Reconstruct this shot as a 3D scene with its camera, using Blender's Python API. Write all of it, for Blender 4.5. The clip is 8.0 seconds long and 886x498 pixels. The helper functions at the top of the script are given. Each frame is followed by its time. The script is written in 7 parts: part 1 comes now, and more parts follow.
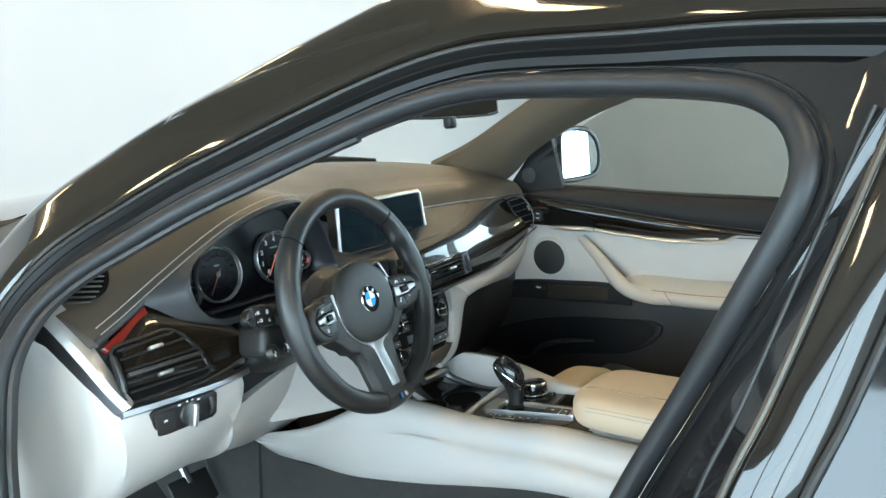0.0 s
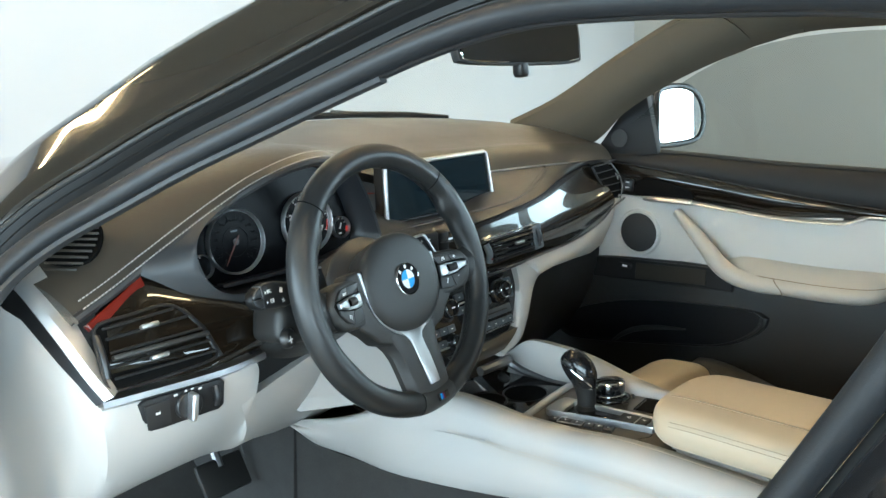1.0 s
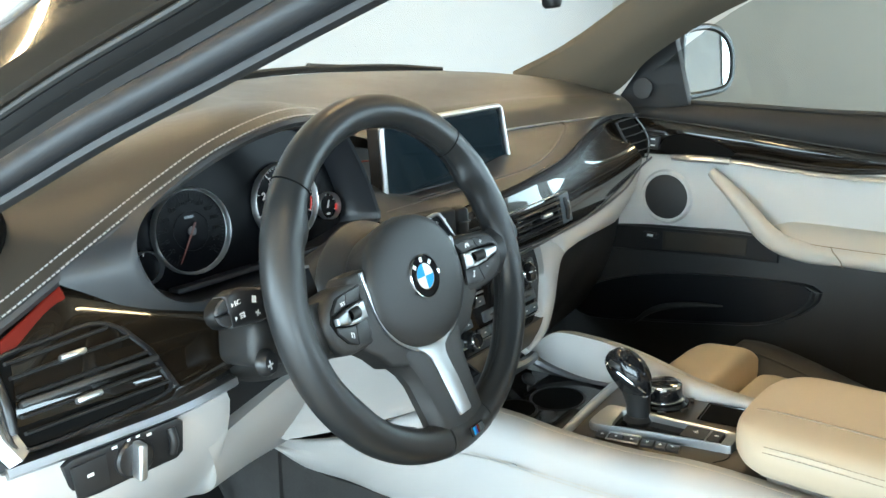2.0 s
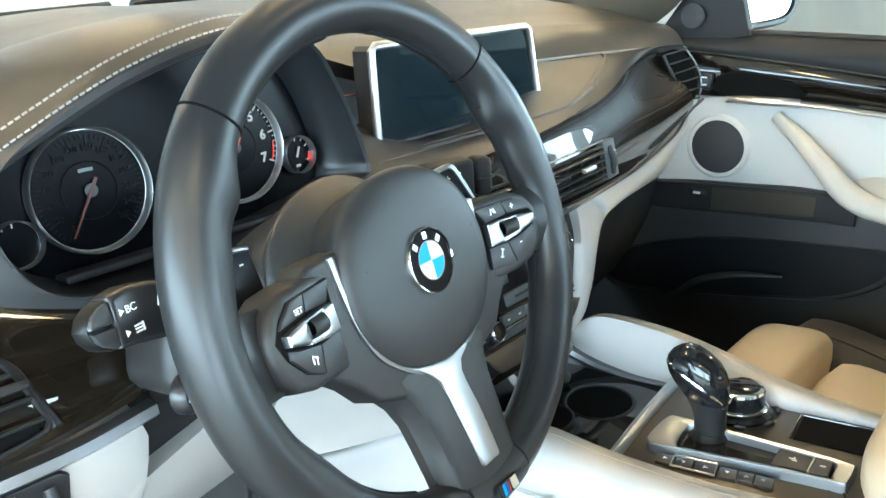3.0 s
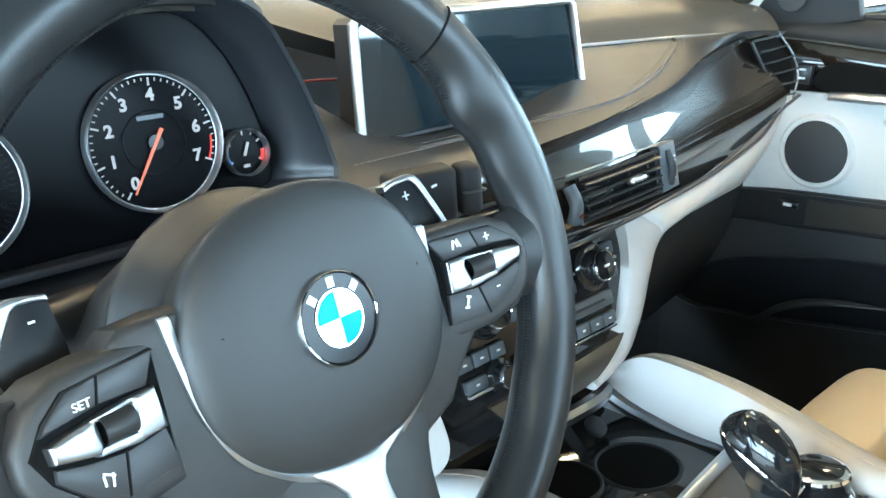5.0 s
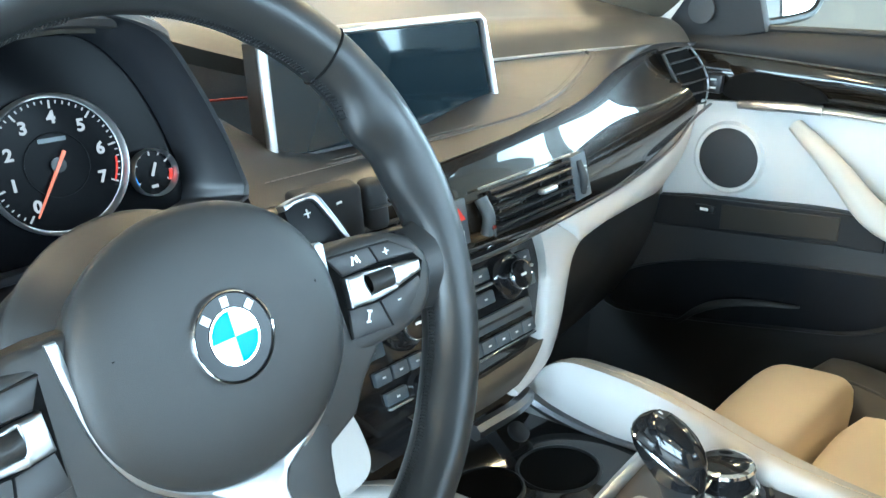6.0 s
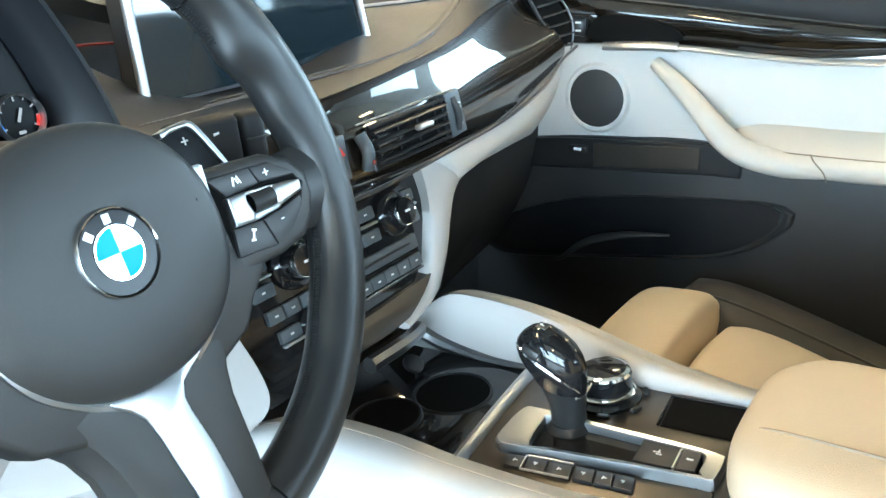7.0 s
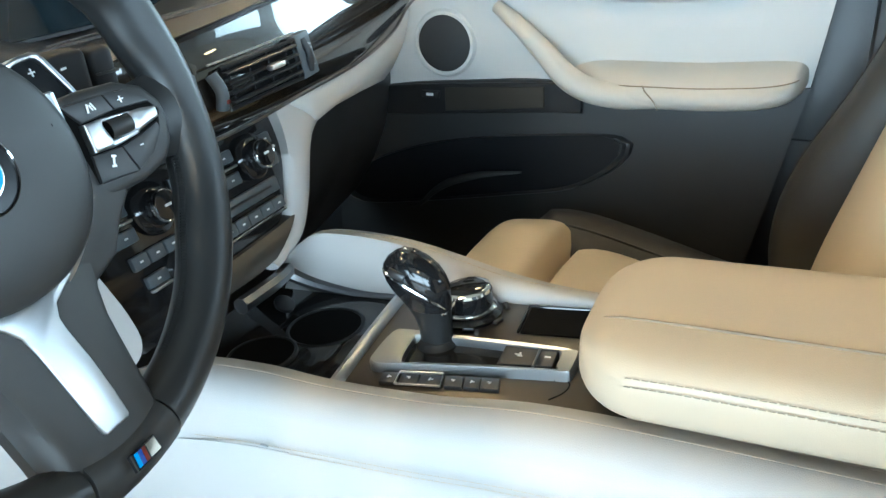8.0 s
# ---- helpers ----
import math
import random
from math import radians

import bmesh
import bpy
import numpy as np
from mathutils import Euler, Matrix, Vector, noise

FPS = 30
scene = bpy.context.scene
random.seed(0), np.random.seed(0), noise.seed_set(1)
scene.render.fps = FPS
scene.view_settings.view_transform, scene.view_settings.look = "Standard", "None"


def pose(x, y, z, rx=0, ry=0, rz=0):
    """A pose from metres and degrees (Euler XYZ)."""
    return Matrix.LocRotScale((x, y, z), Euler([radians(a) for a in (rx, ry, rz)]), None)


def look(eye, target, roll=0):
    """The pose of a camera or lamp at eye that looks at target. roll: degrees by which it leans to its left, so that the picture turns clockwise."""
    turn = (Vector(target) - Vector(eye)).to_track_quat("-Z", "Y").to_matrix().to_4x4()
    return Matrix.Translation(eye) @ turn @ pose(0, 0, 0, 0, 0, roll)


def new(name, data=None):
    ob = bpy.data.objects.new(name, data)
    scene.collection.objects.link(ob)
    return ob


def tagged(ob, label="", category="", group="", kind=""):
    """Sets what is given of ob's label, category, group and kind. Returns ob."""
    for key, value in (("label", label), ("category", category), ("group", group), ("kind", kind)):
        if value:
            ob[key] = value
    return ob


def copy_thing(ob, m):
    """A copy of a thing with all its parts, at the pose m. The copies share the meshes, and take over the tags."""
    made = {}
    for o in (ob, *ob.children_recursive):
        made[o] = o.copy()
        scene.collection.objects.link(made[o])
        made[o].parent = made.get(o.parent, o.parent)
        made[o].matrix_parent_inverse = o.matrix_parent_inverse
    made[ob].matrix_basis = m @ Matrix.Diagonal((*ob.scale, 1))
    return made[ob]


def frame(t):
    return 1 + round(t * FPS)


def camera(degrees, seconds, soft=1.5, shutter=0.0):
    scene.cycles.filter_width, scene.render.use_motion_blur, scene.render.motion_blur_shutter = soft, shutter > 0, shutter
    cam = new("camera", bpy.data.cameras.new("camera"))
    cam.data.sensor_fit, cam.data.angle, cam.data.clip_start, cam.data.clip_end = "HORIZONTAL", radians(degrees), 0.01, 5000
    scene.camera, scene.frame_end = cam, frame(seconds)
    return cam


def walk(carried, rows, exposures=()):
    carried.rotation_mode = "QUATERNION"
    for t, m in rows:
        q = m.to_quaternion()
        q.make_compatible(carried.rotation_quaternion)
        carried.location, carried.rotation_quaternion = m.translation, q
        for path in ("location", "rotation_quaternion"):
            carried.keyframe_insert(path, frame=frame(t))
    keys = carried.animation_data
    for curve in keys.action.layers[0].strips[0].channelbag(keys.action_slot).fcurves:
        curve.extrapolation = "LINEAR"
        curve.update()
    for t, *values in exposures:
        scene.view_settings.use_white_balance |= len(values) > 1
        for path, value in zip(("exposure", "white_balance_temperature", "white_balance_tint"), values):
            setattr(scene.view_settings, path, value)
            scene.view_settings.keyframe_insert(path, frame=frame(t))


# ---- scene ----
cam = camera(57.4, 8.0)
PATH = [
    (0, (-1.3091, -1.0029, 1.4906), (0.3019, 0.1151, 1.0954), -0.93),
    (0.5, (-1.2109, -0.9718, 1.4759), (0.3123, 0.2514, 1.0460), -0.35),
    (1, (-1.0906, -0.9134, 1.4549), (0.3615, 0.3763, 0.9749), -0.16),
    (1.2, (-1.0585, -0.8676, 1.4471), (0.3939, 0.4210, 0.9674), -0.09),
    (2.3, (-0.8621, -0.6347, 1.3920), (0.6036, 0.5811, 0.7806), -1.53),
    (2.5, (-0.8194, -0.5918, 1.3759), (0.6368, 0.6233, 0.7427), -1.27),
    (3, (-0.7264, -0.5259, 1.3458), (0.7055, 0.6958, 0.6697), -1.46),
    (3.5, (-0.6550, -0.4840, 1.3235), (0.7020, 0.8084, 0.6260), -1.66),
    (4, (-0.6159, -0.4731, 1.3166), (0.6638, 0.8980, 0.6237), -1.42),
    (4.2, (-0.6029, -0.4733, 1.3156), (0.6617, 0.9100, 0.6175), -1.19),
    (5.3, (-0.5350, -0.4812, 1.3192), (0.7442, 0.8910, 0.6240), -1.21),
    (5.5, (-0.5310, -0.4862, 1.3252), (0.7712, 0.8666, 0.6353), -0.89),
    (6, (-0.5395, -0.5006, 1.3235), (0.8352, 0.7833, 0.6457), -1.27),
    (6.5, (-0.5493, -0.5122, 1.3109), (0.8966, 0.6754, 0.6030), -1.89),
    (7, (-0.5616, -0.5263, 1.3011), (0.9567, 0.5343, 0.5447), -2.41),
    (7.5, (-0.5753, -0.5355, 1.2924), (1.0164, 0.3686, 0.4880), -2.56),
    (8, (-0.5981, -0.5489, 1.2833), (1.0475, 0.2078, 0.4347), -2.66),
]
walk(cam, [(t, look(eye, target, roll)) for t, eye, target, roll in PATH],
     [(0.0, -0.03, 5850, 4), (1.0, 0.0, 5880, 4), (2.5, 0.54, 5940, 4), (3.5, 0.92, 5440, 2), (5.5, 1.10, 5400, 2), (6.5, 1.02, 5450, 3), (7.5, 0.68, 5560, 4), (8.0, 0.40, 5560, 4)])

# ---- light ----
world = bpy.data.worlds.new("sky")
scene.world = world
world.use_nodes = True
wn = world.node_tree
sky = wn.nodes.new("ShaderNodeTexSky")
sky.sky_type = 'NISHITA'
sky.sun_disc = False
sky.sun_elevation, sky.sun_rotation = radians(38), radians(250)
wn.links.new(sky.outputs[0], wn.nodes["Background"].inputs[0])
wn.nodes["Background"].inputs[1].default_value = 0.12

sun_data = bpy.data.lights.new("sun", 'SUN')
sun_data.energy, sun_data.angle, sun_data.color = 2.0, radians(0.6), (1.0, 0.95, 0.87)
sun = new("sun", sun_data)
sun.matrix_world = look((-20, 12, 22), (0, 0, 0))


def window_light(x, y, z, w, h, target, power):
    """Daylight that comes in through one of the showroom's windows."""
    d = bpy.data.lights.new("window_light", 'AREA')
    d.shape, d.size, d.size_y, d.energy, d.color = 'RECTANGLE', w, h, power, (0.76, 0.92, 1.0)
    ob = new("window_light", d)
    ob.matrix_world = look((x, y, z), target)
    return ob


DAY = 330
for wy in (-4.3, -0.9, 2.5):
    window_light(-6.9, wy, 1.9, 3.2, 2.9, (0, wy, 1.6), DAY * 1.12)
for wy in (-4.4, -0.6):
    window_light(9.6, wy, 1.9, 3.0, 2.9, (0, wy, 1.6), DAY * 1.25)
for wx in (-4.6, -1.0, 2.6, 6.2):
    window_light(wx, -7.9, 1.9, 3.0, 2.9, (wx, 0, 1.6), DAY * 1.35)


# ---- materials ----
def mat(name, base, rough=0.5, metal=0.0, spec=0.5, coat=0.0, coat_rough=0.03, vary=0.12, vary_scale=6.0, grain=0.0, grain_scale=600.0, bump=0.0,
        bump_scale=900.0, kind="noise", rough_vary=0.08, tint=None, emit=None, emit_power=0.0, stretch=None):
    """A procedural surface: base colour with two scales of variation, grain relief and uneven gloss."""
    m = bpy.data.materials.new(name)
    m.use_nodes = True
    nt = m.node_tree
    p = nt.nodes["Principled BSDF"]
    p.inputs["Roughness"].default_value, p.inputs["Metallic"].default_value = rough, metal
    p.inputs["Specular IOR Level"].default_value = spec
    p.inputs["Coat Weight"].default_value, p.inputs["Coat Roughness"].default_value = coat, coat_rough
    tc = nt.nodes.new("ShaderNodeTexCoord")
    src = tc.outputs["Object"]
    if stretch:
        mp = nt.nodes.new("ShaderNodeMapping")
        mp.inputs["Scale"].default_value = stretch
        nt.links.new(src, mp.inputs[0])
        src = mp.outputs[0]
    n1 = nt.nodes.new("ShaderNodeTexNoise")
    n1.inputs["Scale"].default_value, n1.inputs["Detail"].default_value = vary_scale, 5
    nt.links.new(src, n1.inputs["Vector"])
    n2 = nt.nodes.new("ShaderNodeTexNoise")
    n2.inputs["Scale"].default_value, n2.inputs["Detail"].default_value = grain_scale, 2
    nt.links.new(src, n2.inputs["Vector"])
    lo = [c * (1 - vary) for c in base]
    hi = [min(1.0, c * (1 + vary)) for c in (tint or base)]
    r1 = nt.nodes.new("ShaderNodeMix")
    r1.data_type = 'RGBA'
    r1.inputs[6].default_value, r1.inputs[7].default_value = (*lo, 1), (*hi, 1)
    nt.links.new(n1.outputs[0], r1.inputs[0])
    r2 = nt.nodes.new("ShaderNodeMix")
    r2.data_type, r2.blend_type = 'RGBA', 'MULTIPLY'
    r2.inputs[0].default_value = grain
    nt.links.new(r1.outputs[2], r2.inputs[6])
    nt.links.new(n2.outputs[0], r2.inputs[7])
    nt.links.new(r2.outputs[2], p.inputs["Base Color"])
    if rough_vary:
        mr = nt.nodes.new("ShaderNodeMapRange")
        mr.inputs[3].default_value, mr.inputs[4].default_value = max(0.01, rough - rough_vary), rough + rough_vary
        nt.links.new(n1.outputs[0], mr.inputs[0])
        nt.links.new(mr.outputs[0], p.inputs["Roughness"])
    if bump:
        if kind == "hide":
            b = nt.nodes.new("ShaderNodeTexVoronoi")
            b.feature = 'SMOOTH_F1'
        else:
            b = nt.nodes.new("ShaderNodeTexNoise")
        b.inputs["Scale"].default_value = bump_scale
        nt.links.new(src, b.inputs["Vector"])
        bn = nt.nodes.new("ShaderNodeBump")
        bn.inputs["Strength"].default_value, bn.inputs["Distance"].default_value = bump, 0.0006
        nt.links.new(b.outputs[0], bn.inputs["Height"])
        nt.links.new(bn.outputs[0], p.inputs["Normal"])
    if emit:
        p.inputs["Emission Color"].default_value, p.inputs["Emission Strength"].default_value = (*emit, 1), emit_power
    return m


def glass_mat(name, clear, gloss=0.9):
    m = bpy.data.materials.new(name)
    m.use_nodes = True
    nt = m.node_tree
    nt.nodes.remove(nt.nodes["Principled BSDF"])
    t = nt.nodes.new("ShaderNodeBsdfTransparent")
    t.inputs[0].default_value = (*clear, 1)
    g = nt.nodes.new("ShaderNodeBsdfGlossy")
    g.inputs["Roughness"].default_value = 0.01
    f = nt.nodes.new("ShaderNodeLayerWeight")
    f.inputs[0].default_value = 0.5
    pw = nt.nodes.new("ShaderNodeMath")
    pw.operation = 'POWER'
    pw.inputs[1].default_value = 5.0
    nt.links.new(f.outputs["Facing"], pw.inputs[0])
    ma = nt.nodes.new("ShaderNodeMath")
    ma.operation = 'MULTIPLY_ADD'
    ma.inputs[1].default_value, ma.inputs[2].default_value = 0.5 * gloss, 0.025
    nt.links.new(pw.outputs[0], ma.inputs[0])
    x = nt.nodes.new("ShaderNodeMixShader")
    nt.links.new(ma.outputs[0], x.inputs[0])
    nt.links.new(t.outputs[0], x.inputs[1])
    nt.links.new(g.outputs[0], x.inputs[2])
    nt.links.new(x.outputs[0], nt.nodes["Material Output"].inputs[0])
    return m


# One leather in two tones: warm lamp sheen in the first, shade in the second
M_HIDE = mat("charcoal leather", (0.050, 0.044, 0.036), 0.33, bump=0.35, bump_scale=1300, kind="hide", vary=0.15, vary_scale=9)
M_HIDE_SHADE = mat("charcoal leather, shade-darkened copy", (0.031, 0.030, 0.030), 0.34, bump=0.35, bump_scale=1300, kind="hide", vary=0.15, vary_scale=9)
M_DOORLOW = mat("dark grey door plastic", (0.034, 0.034, 0.034), 0.38, bump=0.3, bump_scale=1500, vary=0.1)
M_WHEEL = mat("smooth black leather", (0.0165, 0.017, 0.0175), 0.33, spec=0.43, bump=0.09, bump_scale=1700, kind="hide", vary=0.12, vary_scale=14)
M_PAD = mat("soft black plastic", (0.024, 0.0235, 0.023), 0.44, spec=0.45, bump=0.2, bump_scale=2200, vary=0.1)
M_COVER = mat("column cover plastic", (0.017, 0.0165, 0.016), 0.46, bump=0.2, bump_scale=2200, vary=0.1)
M_IVORY = mat("ivory leather", (0.455, 0.440, 0.425), 0.50, bump=0.22, bump_scale=1200, kind="hide", vary=0.05, vary_scale=5)
# The same ivory, lightened to make up for dim light on door and dash
M_IVORY_LIT = mat("ivory leather, lightened copy", (0.580, 0.570, 0.550), 0.56, spec=0.4, bump=0.25, bump_scale=1400, kind="hide", vary=0.04, vary_scale=5)
M_BEIGE = mat("beige leather", (0.62, 0.51, 0.36), 0.46, bump=0.3, bump_scale=1100, kind="hide", vary=0.06, vary_scale=6)
M_SAND = mat("sand leather", (0.49, 0.405, 0.295), 0.46, bump=0.25, bump_scale=1150, kind="hide", vary=0.05, vary_scale=6)
M_SEATBLK = mat("black seat leather", (0.036, 0.034, 0.030), 0.45, bump=0.35, bump_scale=1100, kind="hide", vary=0.12)
M_WOOD = mat("dark lacquered wood", (0.004, 0.003, 0.0025), 0.25, spec=0.1, coat=1.0, coat_rough=0.015, vary=0.4, vary_scale=14, tint=(0.011, 0.008, 0.005), rough_vary=0.0,
             stretch=(0.5, 6, 6))
M_ALU = mat("brushed aluminium", (0.70, 0.70, 0.71), 0.36, metal=1.0, vary=0.06, vary_scale=30, rough_vary=0.06, bump=0.08, bump_scale=700, stretch=(0.2, 4, 4))
M_ALU_MID = mat("satin grey metal", (0.42, 0.42, 0.43), 0.34, metal=1.0, vary=0.06, vary_scale=30, rough_vary=0.06, bump=0.08, bump_scale=700, stretch=(0.2, 4, 4))
M_ALU_SAT = mat("satin aluminium", (0.44, 0.45, 0.46), 0.33, metal=1.0, vary=0.03, vary_scale=30, rough_vary=0.02)
M_ALU_BR = mat("matt brushed aluminium", (0.72, 0.72, 0.73), 0.46, metal=1.0, vary=0.06, vary_scale=30, rough_vary=0.04, bump=0.06, bump_scale=700, stretch=(0.2, 4, 4))
M_STITCH = mat("dark grey thread", (0.13, 0.125, 0.12), 0.7)
M_CREAM = mat("cream leather", (0.52, 0.485, 0.43), 0.47, bump=0.22, bump_scale=1200, kind="hide", vary=0.05, vary_scale=6)
M_ALU_DK = mat("dark satin metal", (0.22, 0.22, 0.23), 0.35, metal=1.0, vary=0.06, vary_scale=30)
M_CHROME = mat("bright chrome", (0.82, 0.82, 0.83), 0.07, metal=1.0, vary=0.02, rough_vary=0.03)
M_BLACK = mat("matt black plastic", (0.023, 0.023, 0.024), 0.50, bump=0.25, bump_scale=1800, vary=0.1)
M_SATIN = mat("satin black plastic", (0.015, 0.015, 0.016), 0.32, vary=0.1, rough_vary=0.05)
M_GLOSS = mat("gloss black plastic", (0.013, 0.013, 0.014), 0.06, vary=0.1, rough_vary=0.03)
M_BTN = mat("grey button plastic", (0.080, 0.095, 0.108), 0.34, vary=0.08, rough_vary=0.05)
M_BTNBLK = mat("soft button plastic", (0.020, 0.020, 0.021), 0.42, vary=0.08)
M_SCREEN = mat("dark display glass", (0.010, 0.018, 0.024), 0.05, spec=0.4, coat=0.3, vary=0.05, rough_vary=0.02)
M_PAINT = mat("black car paint", (0.010, 0.008, 0.006), 0.12, spec=0.1, coat=1.0, coat_rough=0.015, vary=0.1, vary_scale=40, rough_vary=0.02)
M_RUBBER = mat("grey-black rubber", (0.015, 0.016, 0.018), 0.42, spec=0.35, bump=0.3, bump_scale=900, vary=0.12, vary_scale=20)
M_RUBBER_DK = mat("black rubber", (0.012, 0.012, 0.012), 0.5, bump=0.2, bump_scale=900)
M_LINER = mat("grey-brown woven headlining", (0.092, 0.078, 0.058), 0.9, bump=0.5, bump_scale=1500, vary=0.1, vary_scale=12, grain=0.2, spec=0.2)
M_CARPET = mat("dark carpet", (0.055, 0.053, 0.052), 0.95, bump=0.9, bump_scale=700, vary=0.25, vary_scale=30, grain=0.4, grain_scale=500, spec=0.15)
M_PANELBLK = mat("black door plastic", (0.034, 0.034, 0.034), 0.38, bump=0.3, bump_scale=1500, vary=0.1)
M_MESH = mat("speaker mesh", (0.030, 0.030, 0.031), 0.6, bump=1.0, bump_scale=900, kind="hide", vary=0.1)
M_DIAL = mat("dull black dial", (0.002, 0.0022, 0.003), 0.25, spec=0.06, vary=0.1)
M_EDGE = mat("black painted edge", (0.006, 0.006, 0.006), 0.42, spec=0.25, vary=0.1, rough_vary=0.04)
M_RED = mat("deep red lacquer", (0.12, 0.009, 0.005), 0.25, coat=0.6, vary=0.15)
M_THREAD = mat("pale grey thread", (0.40, 0.39, 0.38), 0.7)
M_THREADBLK = mat("black thread", (0.006, 0.006, 0.006), 0.8, spec=0.05)
M_DULL = mat("dull black plastic", (0.020, 0.020, 0.021), 0.6, spec=0.25, bump=0.2, bump_scale=1900, vary=0.1)
M_PADDLE = mat("satin dark paddle plastic", (0.011, 0.012, 0.014), 0.36, spec=0.3, vary=0.08, rough_vary=0.05)
M_WHITE = mat("white print", (0.80, 0.80, 0.80), 0.5)
M_LIT = mat("lit white dial print", (0.05, 0.05, 0.05), 0.5, emit=(1, 1, 1), emit_power=0.26)
M_UNLIT = mat("unlit dial print", (0.0032, 0.0035, 0.004), 0.4, spec=0.1)
M_UNLITRED = mat("unlit needle", (0.05, 0.012, 0.008), 0.5)
M_SURR = mat("grey-black soft plastic", (0.031, 0.033, 0.036), 0.40, bump=0.2, bump_scale=2200, vary=0.1)
# Surround plastic again, darker: the shade of hollows is in the colour
M_SATIN_SHADED = mat("satin plastic, shade-darkened", (0.012, 0.013, 0.016), 0.34, spec=0.35, bump=0.1, bump_scale=2200, vary=0.1)
M_BADGE = mat("black badge enamel", (0.006, 0.006, 0.007), 0.16, spec=0.12, vary=0.1, rough_vary=0.02)
M_LITRED = mat("lit red dial print", (0.25, 0.01, 0.006), 0.5, emit=(1, 0.05, 0.02), emit_power=0.3)
M_LITBLUE = mat("lit blue dial print", (0.05, 0.2, 0.6), 0.5, emit=(0.05, 0.3, 1), emit_power=0.5)
M_NEEDLE = mat("lit orange needle", (0.30, 0.06, 0.03), 0.5, emit=(1, 0.26, 0.14), emit_power=0.30)
M_BLUE = mat("sky blue enamel", (0.02, 0.30, 0.72), 0.4, spec=0.2)
M_ENAMEL = mat("white enamel", (0.80, 0.81, 0.82), 0.4, spec=0.2)
M_DKBLUE = mat("dark blue enamel", (0.01, 0.05, 0.30), 0.3)
M_MIRROR = mat("mirror glass", (0.90, 0.91, 0.92), 0.01, metal=1.0, vary=0.0, rough_vary=0.0)
M_GLASS_F = glass_mat("windscreen glass", (0.955, 0.965, 0.96))
M_GLASS_S = glass_mat("tinted side glass", (0.74, 0.76, 0.75))
M_WALLW = mat("white wall paint", (0.395, 0.40, 0.405), 0.8, vary=0.02, vary_scale=0.6, bump=0.1, bump_scale=300, spec=0.2)
M_WALLG = mat("grey wall paint", (0.34, 0.345, 0.335), 0.8, vary=0.03, vary_scale=0.6, bump=0.1, bump_scale=300, spec=0.2)
M_CEIL = mat("warm grey ceiling paint", (0.24, 0.21, 0.17), 0.85, vary=0.03, vary_scale=0.8, spec=0.2)
M_TILE = mat("polished grey floor tile", (0.42, 0.41, 0.39), 0.25, vary=0.08, vary_scale=2.5, grain=0.1, grain_scale=90)
M_LAMP = mat("warm lamp diffuser", (0.9, 0.85, 0.75), 0.5, emit=(1.0, 0.68, 0.34), emit_power=58.0)
M_GROUND = mat("pale concrete paving", (0.30, 0.30, 0.29), 0.9, vary=0.2, vary_scale=3)
M_PANEL = mat("grey-brown satin panel", (0.075, 0.066, 0.055), 0.32, metal=0.6, vary=0.08, vary_scale=25, bump=0.05, bump_scale=900)
# Near-black for flat plates whose recess shade is painted, and for joints
M_SHADE_JOINT = mat("flat black for painted recess shade and joints", (0.006, 0.006, 0.006), 0.9, spec=0.05)
M_SEAM = mat("leather seam thread", (0.25, 0.205, 0.15), 0.75)
M_SLAT = mat("black vent blade", (0.030, 0.029, 0.029), 0.42, vary=0.08, rough_vary=0.04)


# ---- building helpers ----
def thing(name, at, label, category, group="", kind=""):
    ob = new(name)
    ob.empty_display_size = 0.05
    ob.location = at
    return tagged(ob, label, category, group, kind)


def part(name, bm, material, parent=None, label="", sharp=38):
    me = bpy.data.meshes.new(name)
    bmesh.ops.recalc_face_normals(bm, faces=bm.faces[:])
    for f in bm.faces:
        f.smooth = True
    bm.to_mesh(me)
    bm.free()
    me.set_sharp_from_angle(angle=radians(sharp))
    me.materials.append(material)
    ob = new(name, me)
    if parent is not None:
        ob.parent = parent
        top, m = parent, Matrix()
        while top is not None:
            m = Matrix.Translation(top.location) @ m if top.parent is None else m
            top = top.parent
        ob.matrix_parent_inverse = m.inverted() if parent.parent is None else Matrix()
    return tagged(ob, label)


def lone(name, bm, material, label, category, kind="", group="", sharp=38):
    return tagged(part(name, bm, material, None, label, sharp), label, category, group, kind)


def V(*a):
    return Vector(a)


def spline(pts, n=40, closed=False):
    """n points along a smooth curve through pts, evenly spaced."""
    P = [Vector(p) for p in pts]
    out = []
    k = len(P)
    segs = k if closed else k - 1
    for i in range(segs):
        p1, p2 = P[i], P[(i + 1) % k]
        p0 = P[(i - 1) % k] if closed or i > 0 else p1 * 2 - p2
        p3 = P[(i + 2) % k] if closed or i + 2 < k else p2 * 2 - p1
        for j in range(12):
            t = j / 12
            out.append(0.5 * ((2 * p1) + (p2 - p0) * t + (2 * p0 - 5 * p1 + 4 * p2 - p3) * t * t + (3 * p1 - p0 - 3 * p2 + p3) * t ** 3))
    out.append(P[0].copy() if closed else P[-1].copy())
    d = [0.0]
    for a, b in zip(out, out[1:]):
        d.append(d[-1] + (b - a).length)
    res, i = [], 0
    count = n if closed else n - 1
    for s in range(n):
        want = d[-1] * s / count
        while i < len(d) - 2 and d[i + 1] < want:
            i += 1
        w = (want - d[i]) / max(1e-9, d[i + 1] - d[i])
        res.append(out[i].lerp(out[i + 1], w))
    return res


